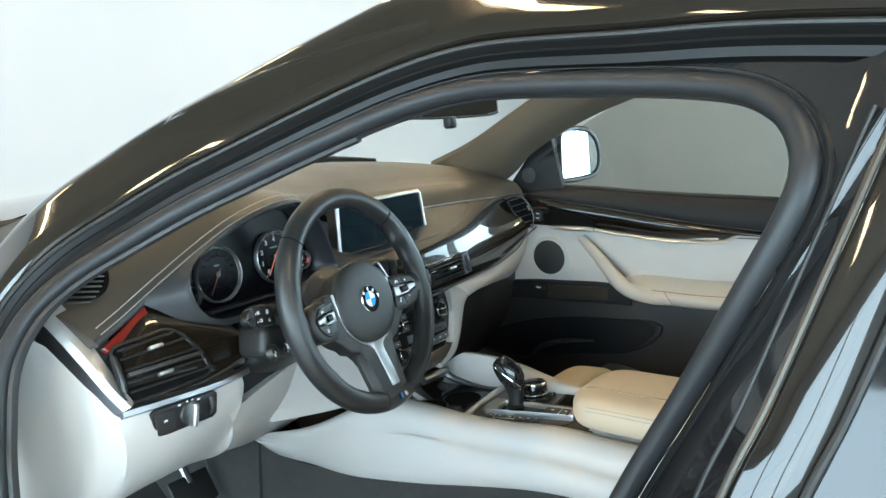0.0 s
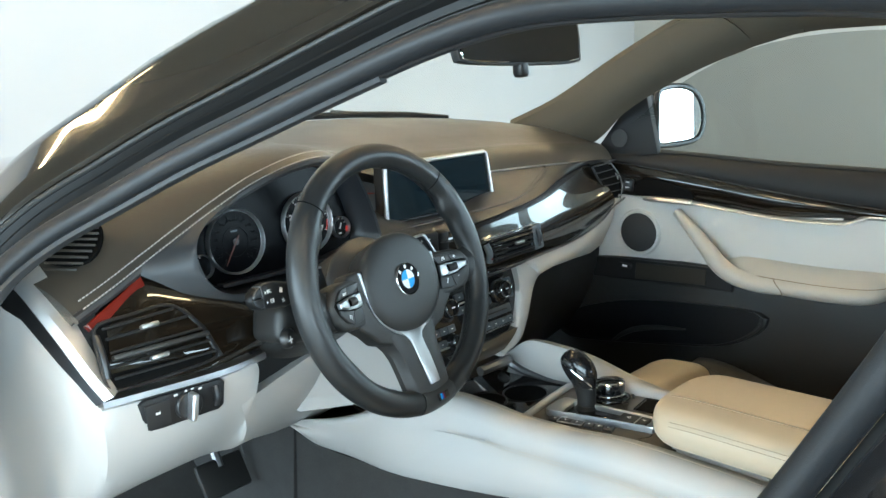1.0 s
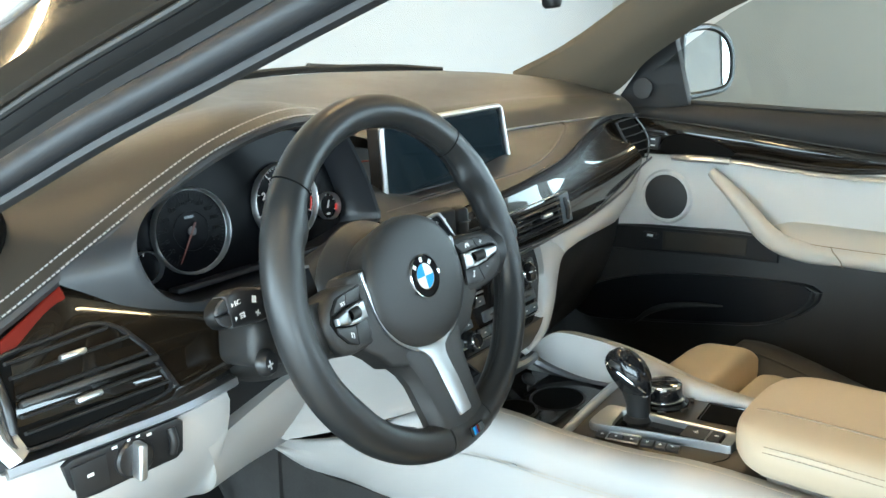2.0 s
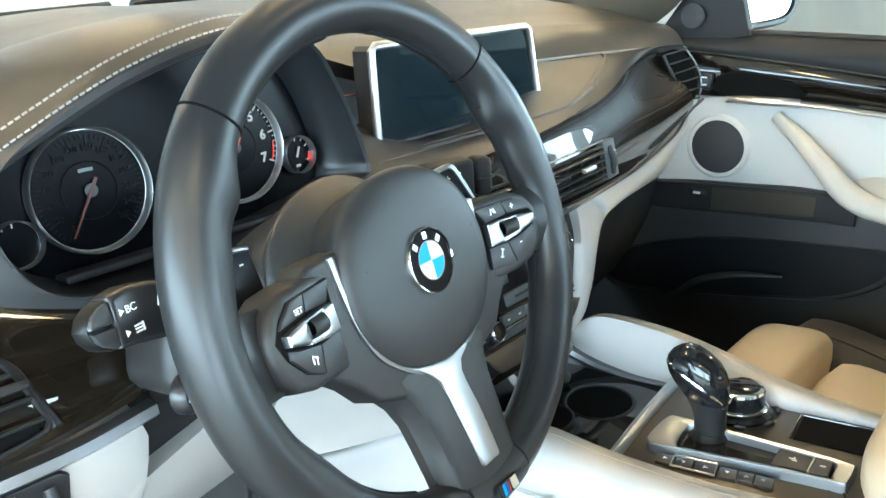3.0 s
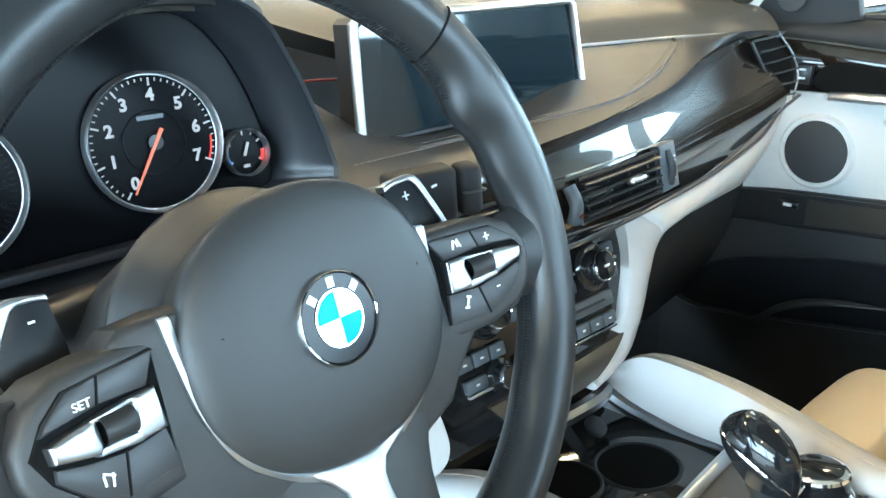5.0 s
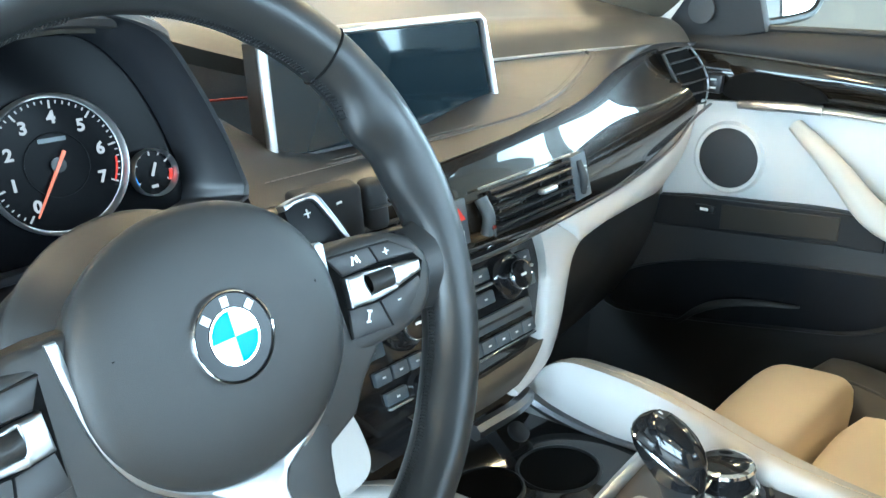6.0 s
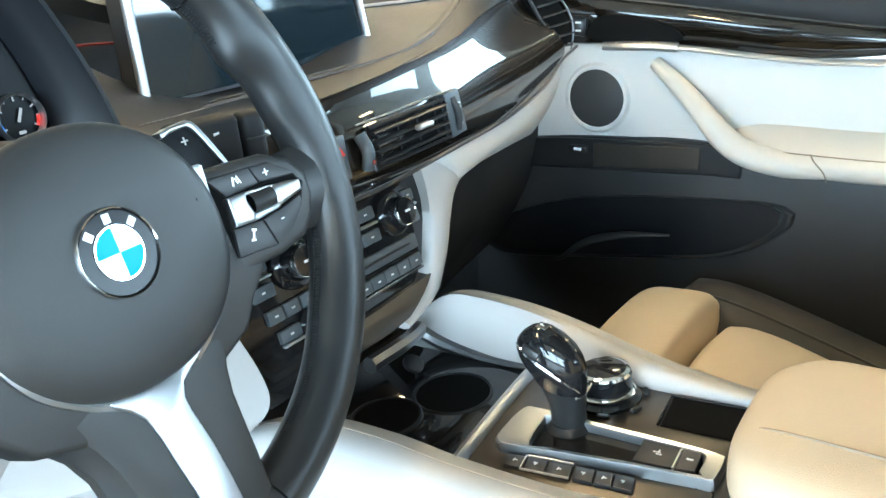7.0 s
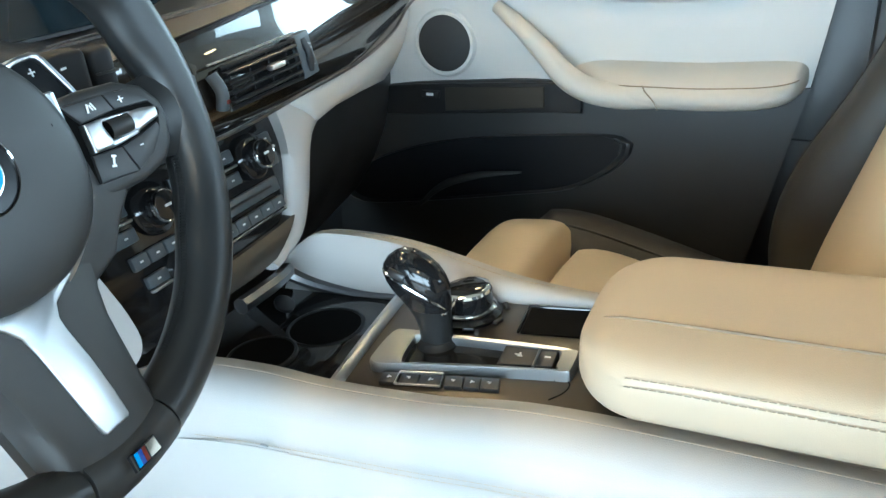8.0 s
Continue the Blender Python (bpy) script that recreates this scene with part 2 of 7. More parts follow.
def skin(bm, rows, closed_u=False, closed_v=False, caps=False):
    """Faces over a grid of points; rows run along v."""
    g = [[bm.verts.new(p) for p in r] for r in rows]
    nu, nv = len(g), len(g[0])
    for i in range(nu if closed_u else nu - 1):
        for j in range(nv if closed_v else nv - 1):
            a, b = g[i], g[(i + 1) % nu]
            q = (a[j], a[(j + 1) % nv], b[(j + 1) % nv], b[j])
            if len(set(q)) == 4:
                bm.faces.new(q)
    if caps and closed_v:
        bm.faces.new(g[0])
        bm.faces.new(g[-1])
    return g


def slab(rows, back):
    """A solid sheet: a grid of points and the same moved by back, joined at the rims."""
    bm = bmesh.new()
    B = Vector(back)
    f = skin(bm, rows)
    k = skin(bm, [[Vector(p) + B for p in r] for r in rows])
    nu, nv = len(f), len(f[0])
    ring = [(0, j) for j in range(nv)] + [(i, nv - 1) for i in range(1, nu)] + [(nu - 1, j) for j in range(nv - 2, -1, -1)] + [(i, 0) for i in range(nu - 2, 0, -1)]
    for (a, b), (c, d) in zip(ring, ring[1:] + ring[:1]):
        bm.faces.new((f[a][b], f[c][d], k[c][d], k[a][b]))
    return bm


def between(A, B, nu=40, nv=7, bulge=(0, 0, 0), power=1.0):
    """Rows of points from curve A to curve B with a swell between them."""
    a, b = spline(A, nu), spline(B, nu)
    S = Vector(bulge)
    rows = []
    for j in range(nv):
        t = j / (nv - 1)
        s = (4 * t * (1 - t)) ** power
        rows.append([p.lerp(q, t) + S * s for p, q in zip(a, b)])
    return rows


def tube(pts, r, n=60, seg=12, closed=False, flat=1.0, caps=True, smooth=True, taper=None):
    """A round bar along a curve."""
    bm = bmesh.new()
    P = spline(pts, n, closed) if smooth else [Vector(p) for p in pts]
    n = len(P)
    rows, up = [], None
    for i, p in enumerate(P):
        a = P[(i - 1) % n] if closed or i else p
        b = P[(i + 1) % n] if closed or i < n - 1 else p
        t = (b - a).normalized()
        if up is None:
            up = t.orthogonal().normalized()
        up = (up - t * up.dot(t)).normalized()
        side = t.cross(up)
        rr = r if taper is None else r * taper(i / (n - 1))
        rows.append([p + (up * math.cos(k) + side * math.sin(k) * flat) * rr for k in [2 * math.pi * q / seg for q in range(seg)]])
    skin(bm, rows, closed_u=closed, closed_v=True, caps=caps and not closed)
    return bm


def rbox(c, s, bev=0.004, seg=2, rot=None, bm=None):
    """A box with rounded edges about c, turned by rot (a Matrix or Euler degrees)."""
    own = bm is None
    b = bmesh.new()
    bmesh.ops.create_cube(b, size=1)
    bmesh.ops.scale(b, vec=s, verts=b.verts)
    if bev:
        bmesh.ops.bevel(b, geom=b.edges[:], offset=min(bev, min(s) * 0.49), segments=seg, affect='EDGES', profile=0.5, clamp_overlap=True)
    m = Matrix.Translation(c)
    if rot is not None:
        m = m @ (rot.to_4x4() if isinstance(rot, Matrix) else Euler([radians(a) for a in rot]).to_matrix().to_4x4())
    bmesh.ops.transform(b, matrix=m, verts=b.verts)
    if own:
        return b
    join(bm, b)
    return bm


def join(bm, other):
    """Adds other's geometry to bm."""
    me = bpy.data.meshes.new("tmp")
    other.to_mesh(me)
    other.free()
    bm.from_mesh(me)
    bpy.data.meshes.remove(me)
    return bm


def plate(outline, m, depth, bev=0.002, seg=2, smooth=0):
    """A plate cut to an outline (x, z of the frame m), depth thick away from its face, with rounded rims. The face looks along -y of m."""
    pts = [V(x, 0, z) for x, z in outline]
    if smooth:
        pts = spline(pts, smooth, True)
    b = bmesh.new()
    vs = [b.verts.new(p) for p in pts]
    f = b.faces.new(vs)
    r = bmesh.ops.extrude_face_region(b, geom=[f])
    bmesh.ops.translate(b, vec=(0, depth, 0), verts=[v for v in r["geom"] if isinstance(v, bmesh.types.BMVert)])
    if bev:
        front = [e for e in b.edges if all(abs(v.co.y) < 1e-7 for v in e.verts)]
        bmesh.ops.bevel(b, geom=front, offset=bev, segments=seg, affect='EDGES', profile=0.5, clamp_overlap=True)
    bmesh.ops.transform(b, matrix=m, verts=b.verts)
    return b


def disc(m, profile, seg=40):
    """A turned body: profile of (radius, height) about the -y axis of m (height towards the viewer)."""
    b = bmesh.new()
    rows = []
    for r, h in profile:
        rows.append([V(max(r, 1e-5) * math.cos(k), -h, max(r, 1e-5) * math.sin(k)) for k in [2 * math.pi * q / seg for q in range(seg)]])
    skin(b, rows, closed_v=True, caps=True)
    bmesh.ops.transform(b, matrix=m, verts=b.verts)
    return b


def face(at, rx=0, ry=0, rz=0):
    """A frame whose x is right, z up and -y the outward normal of a front, leaning back by rx degrees."""
    return pose(*at, -rx, ry, rz)


def stitches(pts, m_step=0.006, length=0.0042, r=0.0006):
    """A row of stitches along a curve, as one body."""
    P = [Vector(p) for p in pts]
    d = [0.0]
    for a, b in zip(P, P[1:]):
        d.append(d[-1] + (b - a).length)
    bm = bmesh.new()

    def at(s):
        for i in range(len(P) - 1):
            if d[i + 1] >= s:
                return P[i].lerp(P[i + 1], (s - d[i]) / max(1e-9, d[i + 1] - d[i]))
        return P[-1]
    s = 0.0
    while s + length < d[-1]:
        a, b = at(s), at(s + length)
        t = (b - a).normalized()
        u = t.orthogonal().normalized()
        w = t.cross(u)
        ring0 = [bm.verts.new(a + (u * math.cos(k) + w * math.sin(k)) * r) for k in (0.8, 2.4, 3.9, 5.5)]
        ring1 = [bm.verts.new(b + (u * math.cos(k) + w * math.sin(k)) * r) for k in (0.8, 2.4, 3.9, 5.5)]
        for i in range(4):
            bm.faces.new((ring0[i], ring0[(i + 1) % 4], ring1[(i + 1) % 4], ring1[i]))
        bm.faces.new(ring0)
        bm.faces.new(ring1)
        s += m_step
    return bm


def letters(text, size, m, depth=0.0003, bold=0.0):
    """Printed characters in the built-in font, centred on the frame m, facing its -y."""
    cu = bpy.data.curves.new("txt", 'FONT')
    cu.body, cu.size, cu.align_x, cu.align_y, cu.extrude = text, size, 'CENTER', 'CENTER', depth
    cu.offset = bold
    ob = bpy.data.objects.new("txt", cu)
    scene.collection.objects.link(ob)
    dg = bpy.context.evaluated_depsgraph_get()
    me = bpy.data.meshes.new_from_object(ob.evaluated_get(dg))
    b = bmesh.new()
    b.from_mesh(me)
    bpy.data.objects.remove(ob)
    bpy.data.curves.remove(cu)
    bpy.data.meshes.remove(me)
    bmesh.ops.transform(b, matrix=m @ pose(0, 0, 0, 90), verts=b.verts)
    return b


def bars(m, items, depth=0.0004):
    """Small printed marks: (x, z, width, height, turn) on the frame m."""
    bm = bmesh.new()
    for x, z, w, h, a in items:
        b = bmesh.new()
        bmesh.ops.create_cube(b, size=1)
        bmesh.ops.transform(b, matrix=m @ pose(x, 0, z, 0, a, 0) @ Matrix.Diagonal((w, depth, h, 1)), verts=b.verts)
        join(bm, b)
    return bm

# ---- showroom ----
def slab_box(name, lo, hi, material, label, cat, kind="structure"):
    c = [(a + b) / 2 for a, b in zip(lo, hi)]
    s = [b - a for a, b in zip(lo, hi)]
    return lone(name, rbox(c, s, 0.0), material, label, cat, kind)


slab_box("ground", (-400, -400, -0.5), (400, 400, -0.12), M_GROUND, "pale concrete ground outside the showroom", "ground")
slab_box("floor", (-7.2, -8.2, -0.12), (9.9, 5.2, 0.0), M_TILE, "polished grey tile showroom floor", "floor")
slab_box("ceiling", (-7.2, -8.2, 4.0), (9.9, 5.2, 4.2), M_CEIL, "warm grey showroom ceiling with rectangular lamps", "ceiling")
slab_box("wall_north", (-7.2, 5.0, 0.0), (9.9, 5.2, 4.0), M_WALLW, "plain white painted showroom wall", "wall")


def window_wall(name, a, b, axis, holes, z0=0.45, z1=3.35, material=None):
    """A wall with openings: pieces round the holes, joined as one mesh. axis 'y': the wall runs along y at x from a to b."""
    bm = bmesh.new()
    lo, hi = (-8.0, 5.0) if axis == 'y' else (-7.2, 9.9)

    def add(p, q, u, v):
        if axis == 'y':
            rbox(((a + b) / 2, (p + q) / 2, (u + v) / 2), (b - a, q - p, v - u), 0.0, bm=bm)
        else:
            rbox(((p + q) / 2, (a + b) / 2, (u + v) / 2), (q - p, b - a, v - u), 0.0, bm=bm)
    add(lo, hi, 0, z0)
    add(lo, hi, z1, 4.0)
    edges = [lo] + [e for h in holes for e in h] + [hi]
    for p, q in zip(edges[::2], edges[1::2]):
        add(p, q, z0, z1)
    return lone(name, bm, material or M_WALLW, "painted showroom wall with large window openings", "wall", "structure")


window_wall("wall_west", -7.2, -7.0, 'y', [(-5.9, -2.7), (-2.5, 0.7), (0.9, 4.1)], material=M_WALLG)
window_wall("wall_east", 9.7, 9.9, 'y', [(-5.9, -2.9), (-2.1, 0.9)], material=M_WALLG)
window_wall("wall_south", -8.2, -8.0, 'x', [(-6.1, -3.1), (-2.5, 0.5), (1.1, 4.1), (4.7, 7.7)])


def showroom_window(i, c, w, h, along):
    win = thing("window_%d" % i, (c[0], c[1], c[2]), "large showroom window in a dark metal frame", "window", "showroom windows", "structure")
    bm = bmesh.new()
    for u, v, su, sv in ((0, h / 2 - 0.03, w, 0.06), (0, -h / 2 + 0.03, w, 0.06), (-w / 2 + 0.03, 0, 0.06, h - 0.12), (w / 2 - 0.03, 0, 0.06, h - 0.12), (0, 0, 0.05, h - 0.12),
                         (0, 0.55, w - 0.12, 0.04)):
        if along == 'y':
            rbox((c[0], c[1] + u, c[2] + v), (0.08, su, sv), 0.004, 1, bm=bm)
        else:
            rbox((c[0] + u, c[1], c[2] + v), (su, 0.08, sv), 0.004, 1, bm=bm)
    part("window_frame", bm, M_BLACK, win)
    s = (0.008, w - 0.14, h - 0.14) if along == 'y' else (w - 0.14, 0.008, h - 0.14)
    p = part("pane", rbox(c, s, 0.0), M_GLASS_F, win)
    p.visible_shadow = False


for i, y in enumerate((-4.3, -0.9, 2.5)):
    showroom_window(i + 1, (-7.1, y, 1.9), 3.2, 2.9, 'y')
for i, y in enumerate((-4.4, -0.6)):
    showroom_window(i + 8, (9.8, y, 1.9), 3.0, 2.9, 'y')
for i, x in enumerate((-4.6, -1.0, 2.6, 6.2)):
    showroom_window(i + 4, (x, -8.1, 1.9), 3.0, 2.9, 'x')


def ceiling_lamp(x, y):
    lamp = thing("ceiling_lamp", (x, y, 4.0), "rectangular warm white lamp set under the showroom ceiling", "lamp", "ceiling lamps")
    bm = bmesh.new()
    for u, v, su, sv in ((0, 0.125, 1.04, 0.03), (0, -0.125, 1.04, 0.03), (0.505, 0, 0.03, 0.22), (-0.505, 0, 0.03, 0.22)):
        rbox((x + u, y + v, 3.965), (su, sv, 0.07), 0.003, 1, bm=bm)
    part("frame", bm, M_ALU_DK, lamp)
    part("diffuser", rbox((x, y, 3.965), (0.98, 0.22, 0.03), 0.003, 1), M_LAMP, lamp)
    return lamp


first = ceiling_lamp(-4.2, -4.6)
for lx in (-4.2, -1.4, 1.4, 4.2, 7.0):
    for ly in (-4.6, -1.7, 1.2, 4.1):
        if (lx, ly) != (-4.2, -4.6):
            copy_thing(first, Matrix.Translation((lx, ly, 4.0)))


# ---- car body round the driver's door opening ----
body = thing("car_body", (0, -0.6, 0.0), "black painted car body around an open driver's door opening", "car body")
OPEN = [(-0.90, -0.08, 0.55), (-0.885, -0.08, 0.80), (-0.87, -0.063, 1.012), (-0.85, -0.036, 1.085), (-0.825, -0.016, 1.155), (-0.785, -0.012, 1.206), (-0.735, -0.028, 1.244), (-0.675, -0.068, 1.282),
        (-0.625, -0.125, 1.322), (-0.58, -0.195, 1.360), (-0.545, -0.285, 1.402), (-0.522, -0.385, 1.441), (-0.513, -0.470, 1.463), (-0.517, -0.548, 1.470), (-0.53, -0.679, 1.471), (-0.55, -0.781, 1.467), (-0.57, -0.826, 1.455),
        (-0.588, -0.848, 1.431), (-0.60, -0.848, 1.396), (-0.605, -0.814, 1.315), (-0.60, -0.766, 1.212), (-0.605, -0.71, 1.093), (-0.64, -0.66, 0.95), (-0.70, -0.63, 0.80), (-0.76, -0.62, 0.55)]
RIM = spline(OPEN, 240)
PLANE = V(-1, -0.05, 0.42).normalized()


def rim_frames(C):
    out = []
    for i, p in enumerate(C):
        t = (C[min(i + 1, len(C) - 1)] - C[max(i - 1, 0)]).normalized()
        n = t.cross(PLANE).normalized()
        if n.dot(p - V(-0.65, -0.40, 1.05)) < 0:
            n = -n
        out.append((p, n))
    return out


FR = rim_frames(RIM)
# the outer edge runs straight on over the rear door
FO = rim_frames(spline(OPEN[:15] + [(-0.540, -0.80, 1.473), (-0.550, -0.93, 1.468), (-0.562, -1.10, 1.458), (-0.585, -1.40, 1.435)], 240))


def rim_band(profile, i0=0, i1=None, scale=None, out=None, edge=None):
    """A band along the opening: profile of (away from the opening, towards the street)."""
    bm = bmesh.new()
    sel = (edge or FR)[i0:i1]
    rows = []
    for k, (p, n) in enumerate(sel):
        f = 1.0 if scale is None else scale(k / (len(sel) - 1))
        rows.append([p + n * a * f + (out or PLANE) * b for a, b in profile])
    skin(bm, rows, closed_v=True, caps=True)
    return bm


def ring(c, r, k=10, flat=1.0):
    return [(c[0] + r * math.cos(2 * math.pi * i / k), c[1] + r * flat * math.sin(2 * math.pi * i / k)) for i in range(k)]


roof_from = next(i for i, (p, n) in enumerate(FR) if p.y < -0.33)
part("pillar_trim", rim_band([(0.007, -0.014), (0.004, -0.007), (0.004, -0.003), (0.008, 0.0), (0.014, -0.002), (0.016, -0.012)], 0, roof_from + 1), M_BLACK, body, "dark grey trim edge")
part("roof_trim", rim_band([(0.010, -0.012), (0.008, -0.006), (0.008, -0.003), (0.010, 0.0), (0.014, -0.002), (0.016, -0.012)], roof_from), M_BLACK, body, "dark grey trim edge")
part("door_seal", rim_band(ring((0.019, 0.006), 0.0125, 12)), M_RUBBER, body, "grey-black rubber door seal")
part("seal_lip", rim_band([(0.030, -0.012), (0.031, 0.0), (0.037, 0.004), (0.040, -0.001), (0.041, -0.012)]), M_RUBBER_DK, body, "black rubber lip")
part("door_flange", rim_band([(0.034, -0.02), (0.036, -0.008), (0.043, -0.010), (0.045, -0.004), (0.048, -0.003), (0.050, -0.008), (0.056, -0.006), (0.060, 0.001), (0.063, 0.001), (0.066, 0.006), (0.070, 0.011), (0.071, -0.02)], edge=FO), M_EDGE, body, "black stepped door flange", sharp=25)
part("outer_seal", rim_band(ring((0.0700, 0.011), 0.0036, 8), edge=FO), M_RUBBER_DK, body, "thin black rubber strip")
part("roof_rail", rim_band([(0.071, -0.02), (0.074, 0.009), (0.079, 0.017), (0.090, 0.019), (0.108, 0.017), (0.130, 0.011), (0.156, 0.007), (0.172, 0.002), (0.184, -0.006), (0.189, -0.016), (0.190, -0.05)], edge=FO), M_PAINT, body, "glossy black roof side")
# gloss pillar behind the opening, metal strip and rear door
SIDE = V(-1, -0.08, 0.30).normalized()
STRIP = [(-0.556, -0.950, 1.530), (-0.574, -0.935, 1.475), (-0.579, -0.927, 1.45), (-0.603, -0.908, 1.382), (-0.624, -0.891, 1.322), (-0.656, -0.865, 1.231), (-0.683, -0.840, 1.156), (-0.725, -0.805, 1.0), (-0.765, -0.775, 0.8), (-0.81, -0.76, 0.50)]
pa = [p + n * 0.036 + SIDE * 0.002 for p, n in FR[128:]]
pb = [p + n * 0.036 + SIDE * 0.004 for p, n in FO[128:] if p.y > -0.90] + spline(STRIP, 60)
part("pillar_panel", slab(between(pa, pb, 70, 8, SIDE * 0.006), SIDE * -0.02), M_GLOSS, body, "gloss black pillar panel")
part("gap_strip", tube([V(*p) + SIDE * 0.004 for p in STRIP], 0.0036, 60, 8), M_PANEL, body, "dull grey metal strip")
part("pillar_groove", tube([V(*p) + V(0, 0.020, -0.006) + SIDE * 0.004 for p in STRIP[1:]], 0.0022, 60, 6), M_RUBBER_DK, body, "black rubber groove")
pc = [V(*p) + V(0, -0.004, 0) for p in STRIP]
pd = [V(*p) + V(0.006, -0.055, 0) for p in STRIP]
part("rear_door_frame", slab(between(pc, pd, 50, 6, SIDE * 0.006), SIDE * -0.02), M_PAINT, body, "glossy black rear door frame")
part("rear_window_seal", tube([V(*p) + V(0.006, -0.058, 0) + SIDE * 0.002 for p in STRIP], 0.004, 60, 8), M_RUBBER_DK, body, "black rubber strip")
part("rear_window", slab(between([V(*p) + V(0.006, -0.062, 0) for p in STRIP[:7]], [V(*p) + V(0.06, -0.70, 0) for p in STRIP[:7]], 30, 6, SIDE * 0.01), SIDE * -0.006), M_GLOSS, body, "dark rear side window")
part("rear_door_skin", slab(between([V(*p) + V(0.005, -0.062, 0) for p in STRIP[6:]], [V(*p) + V(0.05, -0.70, 0) for p in STRIP[6:]], 30, 6, SIDE * 0.02), SIDE * -0.01), M_PAINT, body, "glossy black rear door")

# roof skin and headlining
WS_TOP = [(-0.425, -0.44, 1.592), (-0.3, -0.38, 1.63), (0.0, -0.36, 1.638), (0.3, -0.38, 1.63), (0.545, -0.44, 1.590)]
bm = slab([[V(x * (1 - 0.0 * k), y - (1.5 * k), z + 0.03 * math.sin(k * 2.2) * (1 - (abs(x) / 0.56) ** 3)) for x, y, z in [tuple(p) for p in spline(WS_TOP, 15)]] for k in [q / 8 for q in range(9)]], (0, 0, 0.012))
part("roof", bm, M_PAINT, body)
bm = slab([[V(x * 1.03, y - 0.02 - (1.5 * k), z - 0.030 + 0.03 * math.sin(k * 2.2) - 0.045 * (abs(x) / 0.55) ** 4) for x, y, z in [tuple(p) for p in spline(WS_TOP, 21)]]
           for k in [q / 8 for q in range(9)]], (0, 0, 0.02))
part("headlining", bm, M_LINER, body, "grey-brown woven headlining")
# plain closing walls behind the seats and along the passenger's rear side
part("rear_bulkhead", rbox((0, -2.05, 0.95), (1.5, 0.06, 1.0), 0.02), M_SEATBLK, body)
part("rear_side_wall", rbox((0.76, -1.36, 0.85), (0.05, 1.45, 0.75), 0.01), M_PANELBLK, body)
part("rear_side_wall", rbox((-0.80, -1.36, 0.78), (0.05, 1.2, 0.7), 0.01), M_PANELBLK, body)
part("bulkhead", rbox((0, 0.72, 0.75), (1.56, 0.05, 0.95), 0.01), M_CARPET, body)
# floor pan and carpet
part("floor_pan", rbox((0, -0.62, 0.36), (1.62, 2.75, 0.06), 0.01), M_BLACK, body)
part("underbody", rbox((0, -0.62, 0.19), (1.50, 2.70, 0.28), 0.05, 3), M_BLACK, body)
part("sill", rbox((-0.80, -0.28, 0.48), (0.12, 0.95, 0.14), 0.02, 3), M_BLACK, body)
part("passenger_sill", rbox((0.79, -0.62, 0.62), (0.06, 2.7, 0.50), 0.01), M_BLACK, body)

# passenger side: screen pillar and rail
PL = [(0.685, 0.42, 1.255), (0.672, 0.30, 1.305), (0.655, 0.21, 1.350), (0.625, 0.075, 1.425), (0.592, -0.075, 1.500), (0.575, -0.16, 1.535)]
PR = [(0.722, 0.215, 1.195), (0.706, 0.14, 1.245), (0.684, 0.075, 1.302), (0.661, -0.035, 1.367), (0.643, -0.145, 1.418), (0.628, -0.25, 1.458)]
rows = between(PL, PR, 30, 7, (-0.035, -0.03, 0.0))
part("screen_pillar_trim", slab(rows, (0.03, 0.02, 0.01)), M_LINER, body, "grey-brown woven pillar trim")
RAIL_O = [(0.628, -0.25, 1.458), (0.621, -0.34, 1.483), (0.617, -0.43, 1.492), (0.616, -0.60, 1.496), (0.62, -0.90, 1.485)]
RAIL_I = [(0.575, -0.16, 1.535), (0.55, -0.26, 1.55), (0.53, -0.40, 1.555), (0.53, -0.60, 1.56), (0.53, -0.90, 1.55)]
part("roof_rail_trim", slab(between(RAIL_I, RAIL_O, 24, 6, (-0.01, 0, -0.015)), (0.03, 0.01, 0.03)), M_LINER, body)
part("passenger_pillar", tube([(0.62, -0.93, 1.485), (0.655, -0.90, 1.35), (0.70, -0.84, 1.21), (0.725, -0.74, 1.0), (0.73, -0.68, 0.7), (0.73, -0.66, 0.45)], 0.075, 24, 12, flat=0.5), M_PANELBLK, body)
part("grab_handle_cap", rbox((0.606, -0.33, 1.492), (0.012, 0.05, 0.018), 0.004, 2, (0, -30, 0)), M_LINER, body, "small grey hook cover")
# screen header
part("screen_header", tube([(-0.46, -0.43, 1.565), (-0.3, -0.37, 1.602), (0, -0.35, 1.610), (0.3, -0.37, 1.602), (0.545, -0.42, 1.565)], 0.028, 24, 10, flat=0.5), M_LINER, body)

# ---- windscreen and outside ----
W_BASE = [(-0.70, 0.30, 1.225), (-0.45, 0.49, 1.262), (-0.2, 0.57, 1.278), (0.1, 0.60, 1.282), (0.4, 0.565, 1.272), (0.6, 0.48, 1.255), (0.72, 0.36, 1.235)]
W_TOP = [(-0.50, -0.42, 1.565), (-0.36, -0.365, 1.602), (-0.16, -0.345, 1.615), (0.08, -0.34, 1.615), (0.30, -0.36, 1.602), (0.45, -0.38, 1.588), (0.57, -0.40, 1.565)]
ws = lone("windscreen", slab(between(W_BASE, W_TOP, 24, 9, (0, 0.03, 0.05)), (0, -0.004, -0.004)), M_GLASS_F, "clear laminated windscreen above the dashboard", "windscreen")
ws.visible_shadow = False
cowl = thing("scuttle_panel", (0, 0.7, 1.2), "black plastic scuttle panel in front of the windscreen", "scuttle")
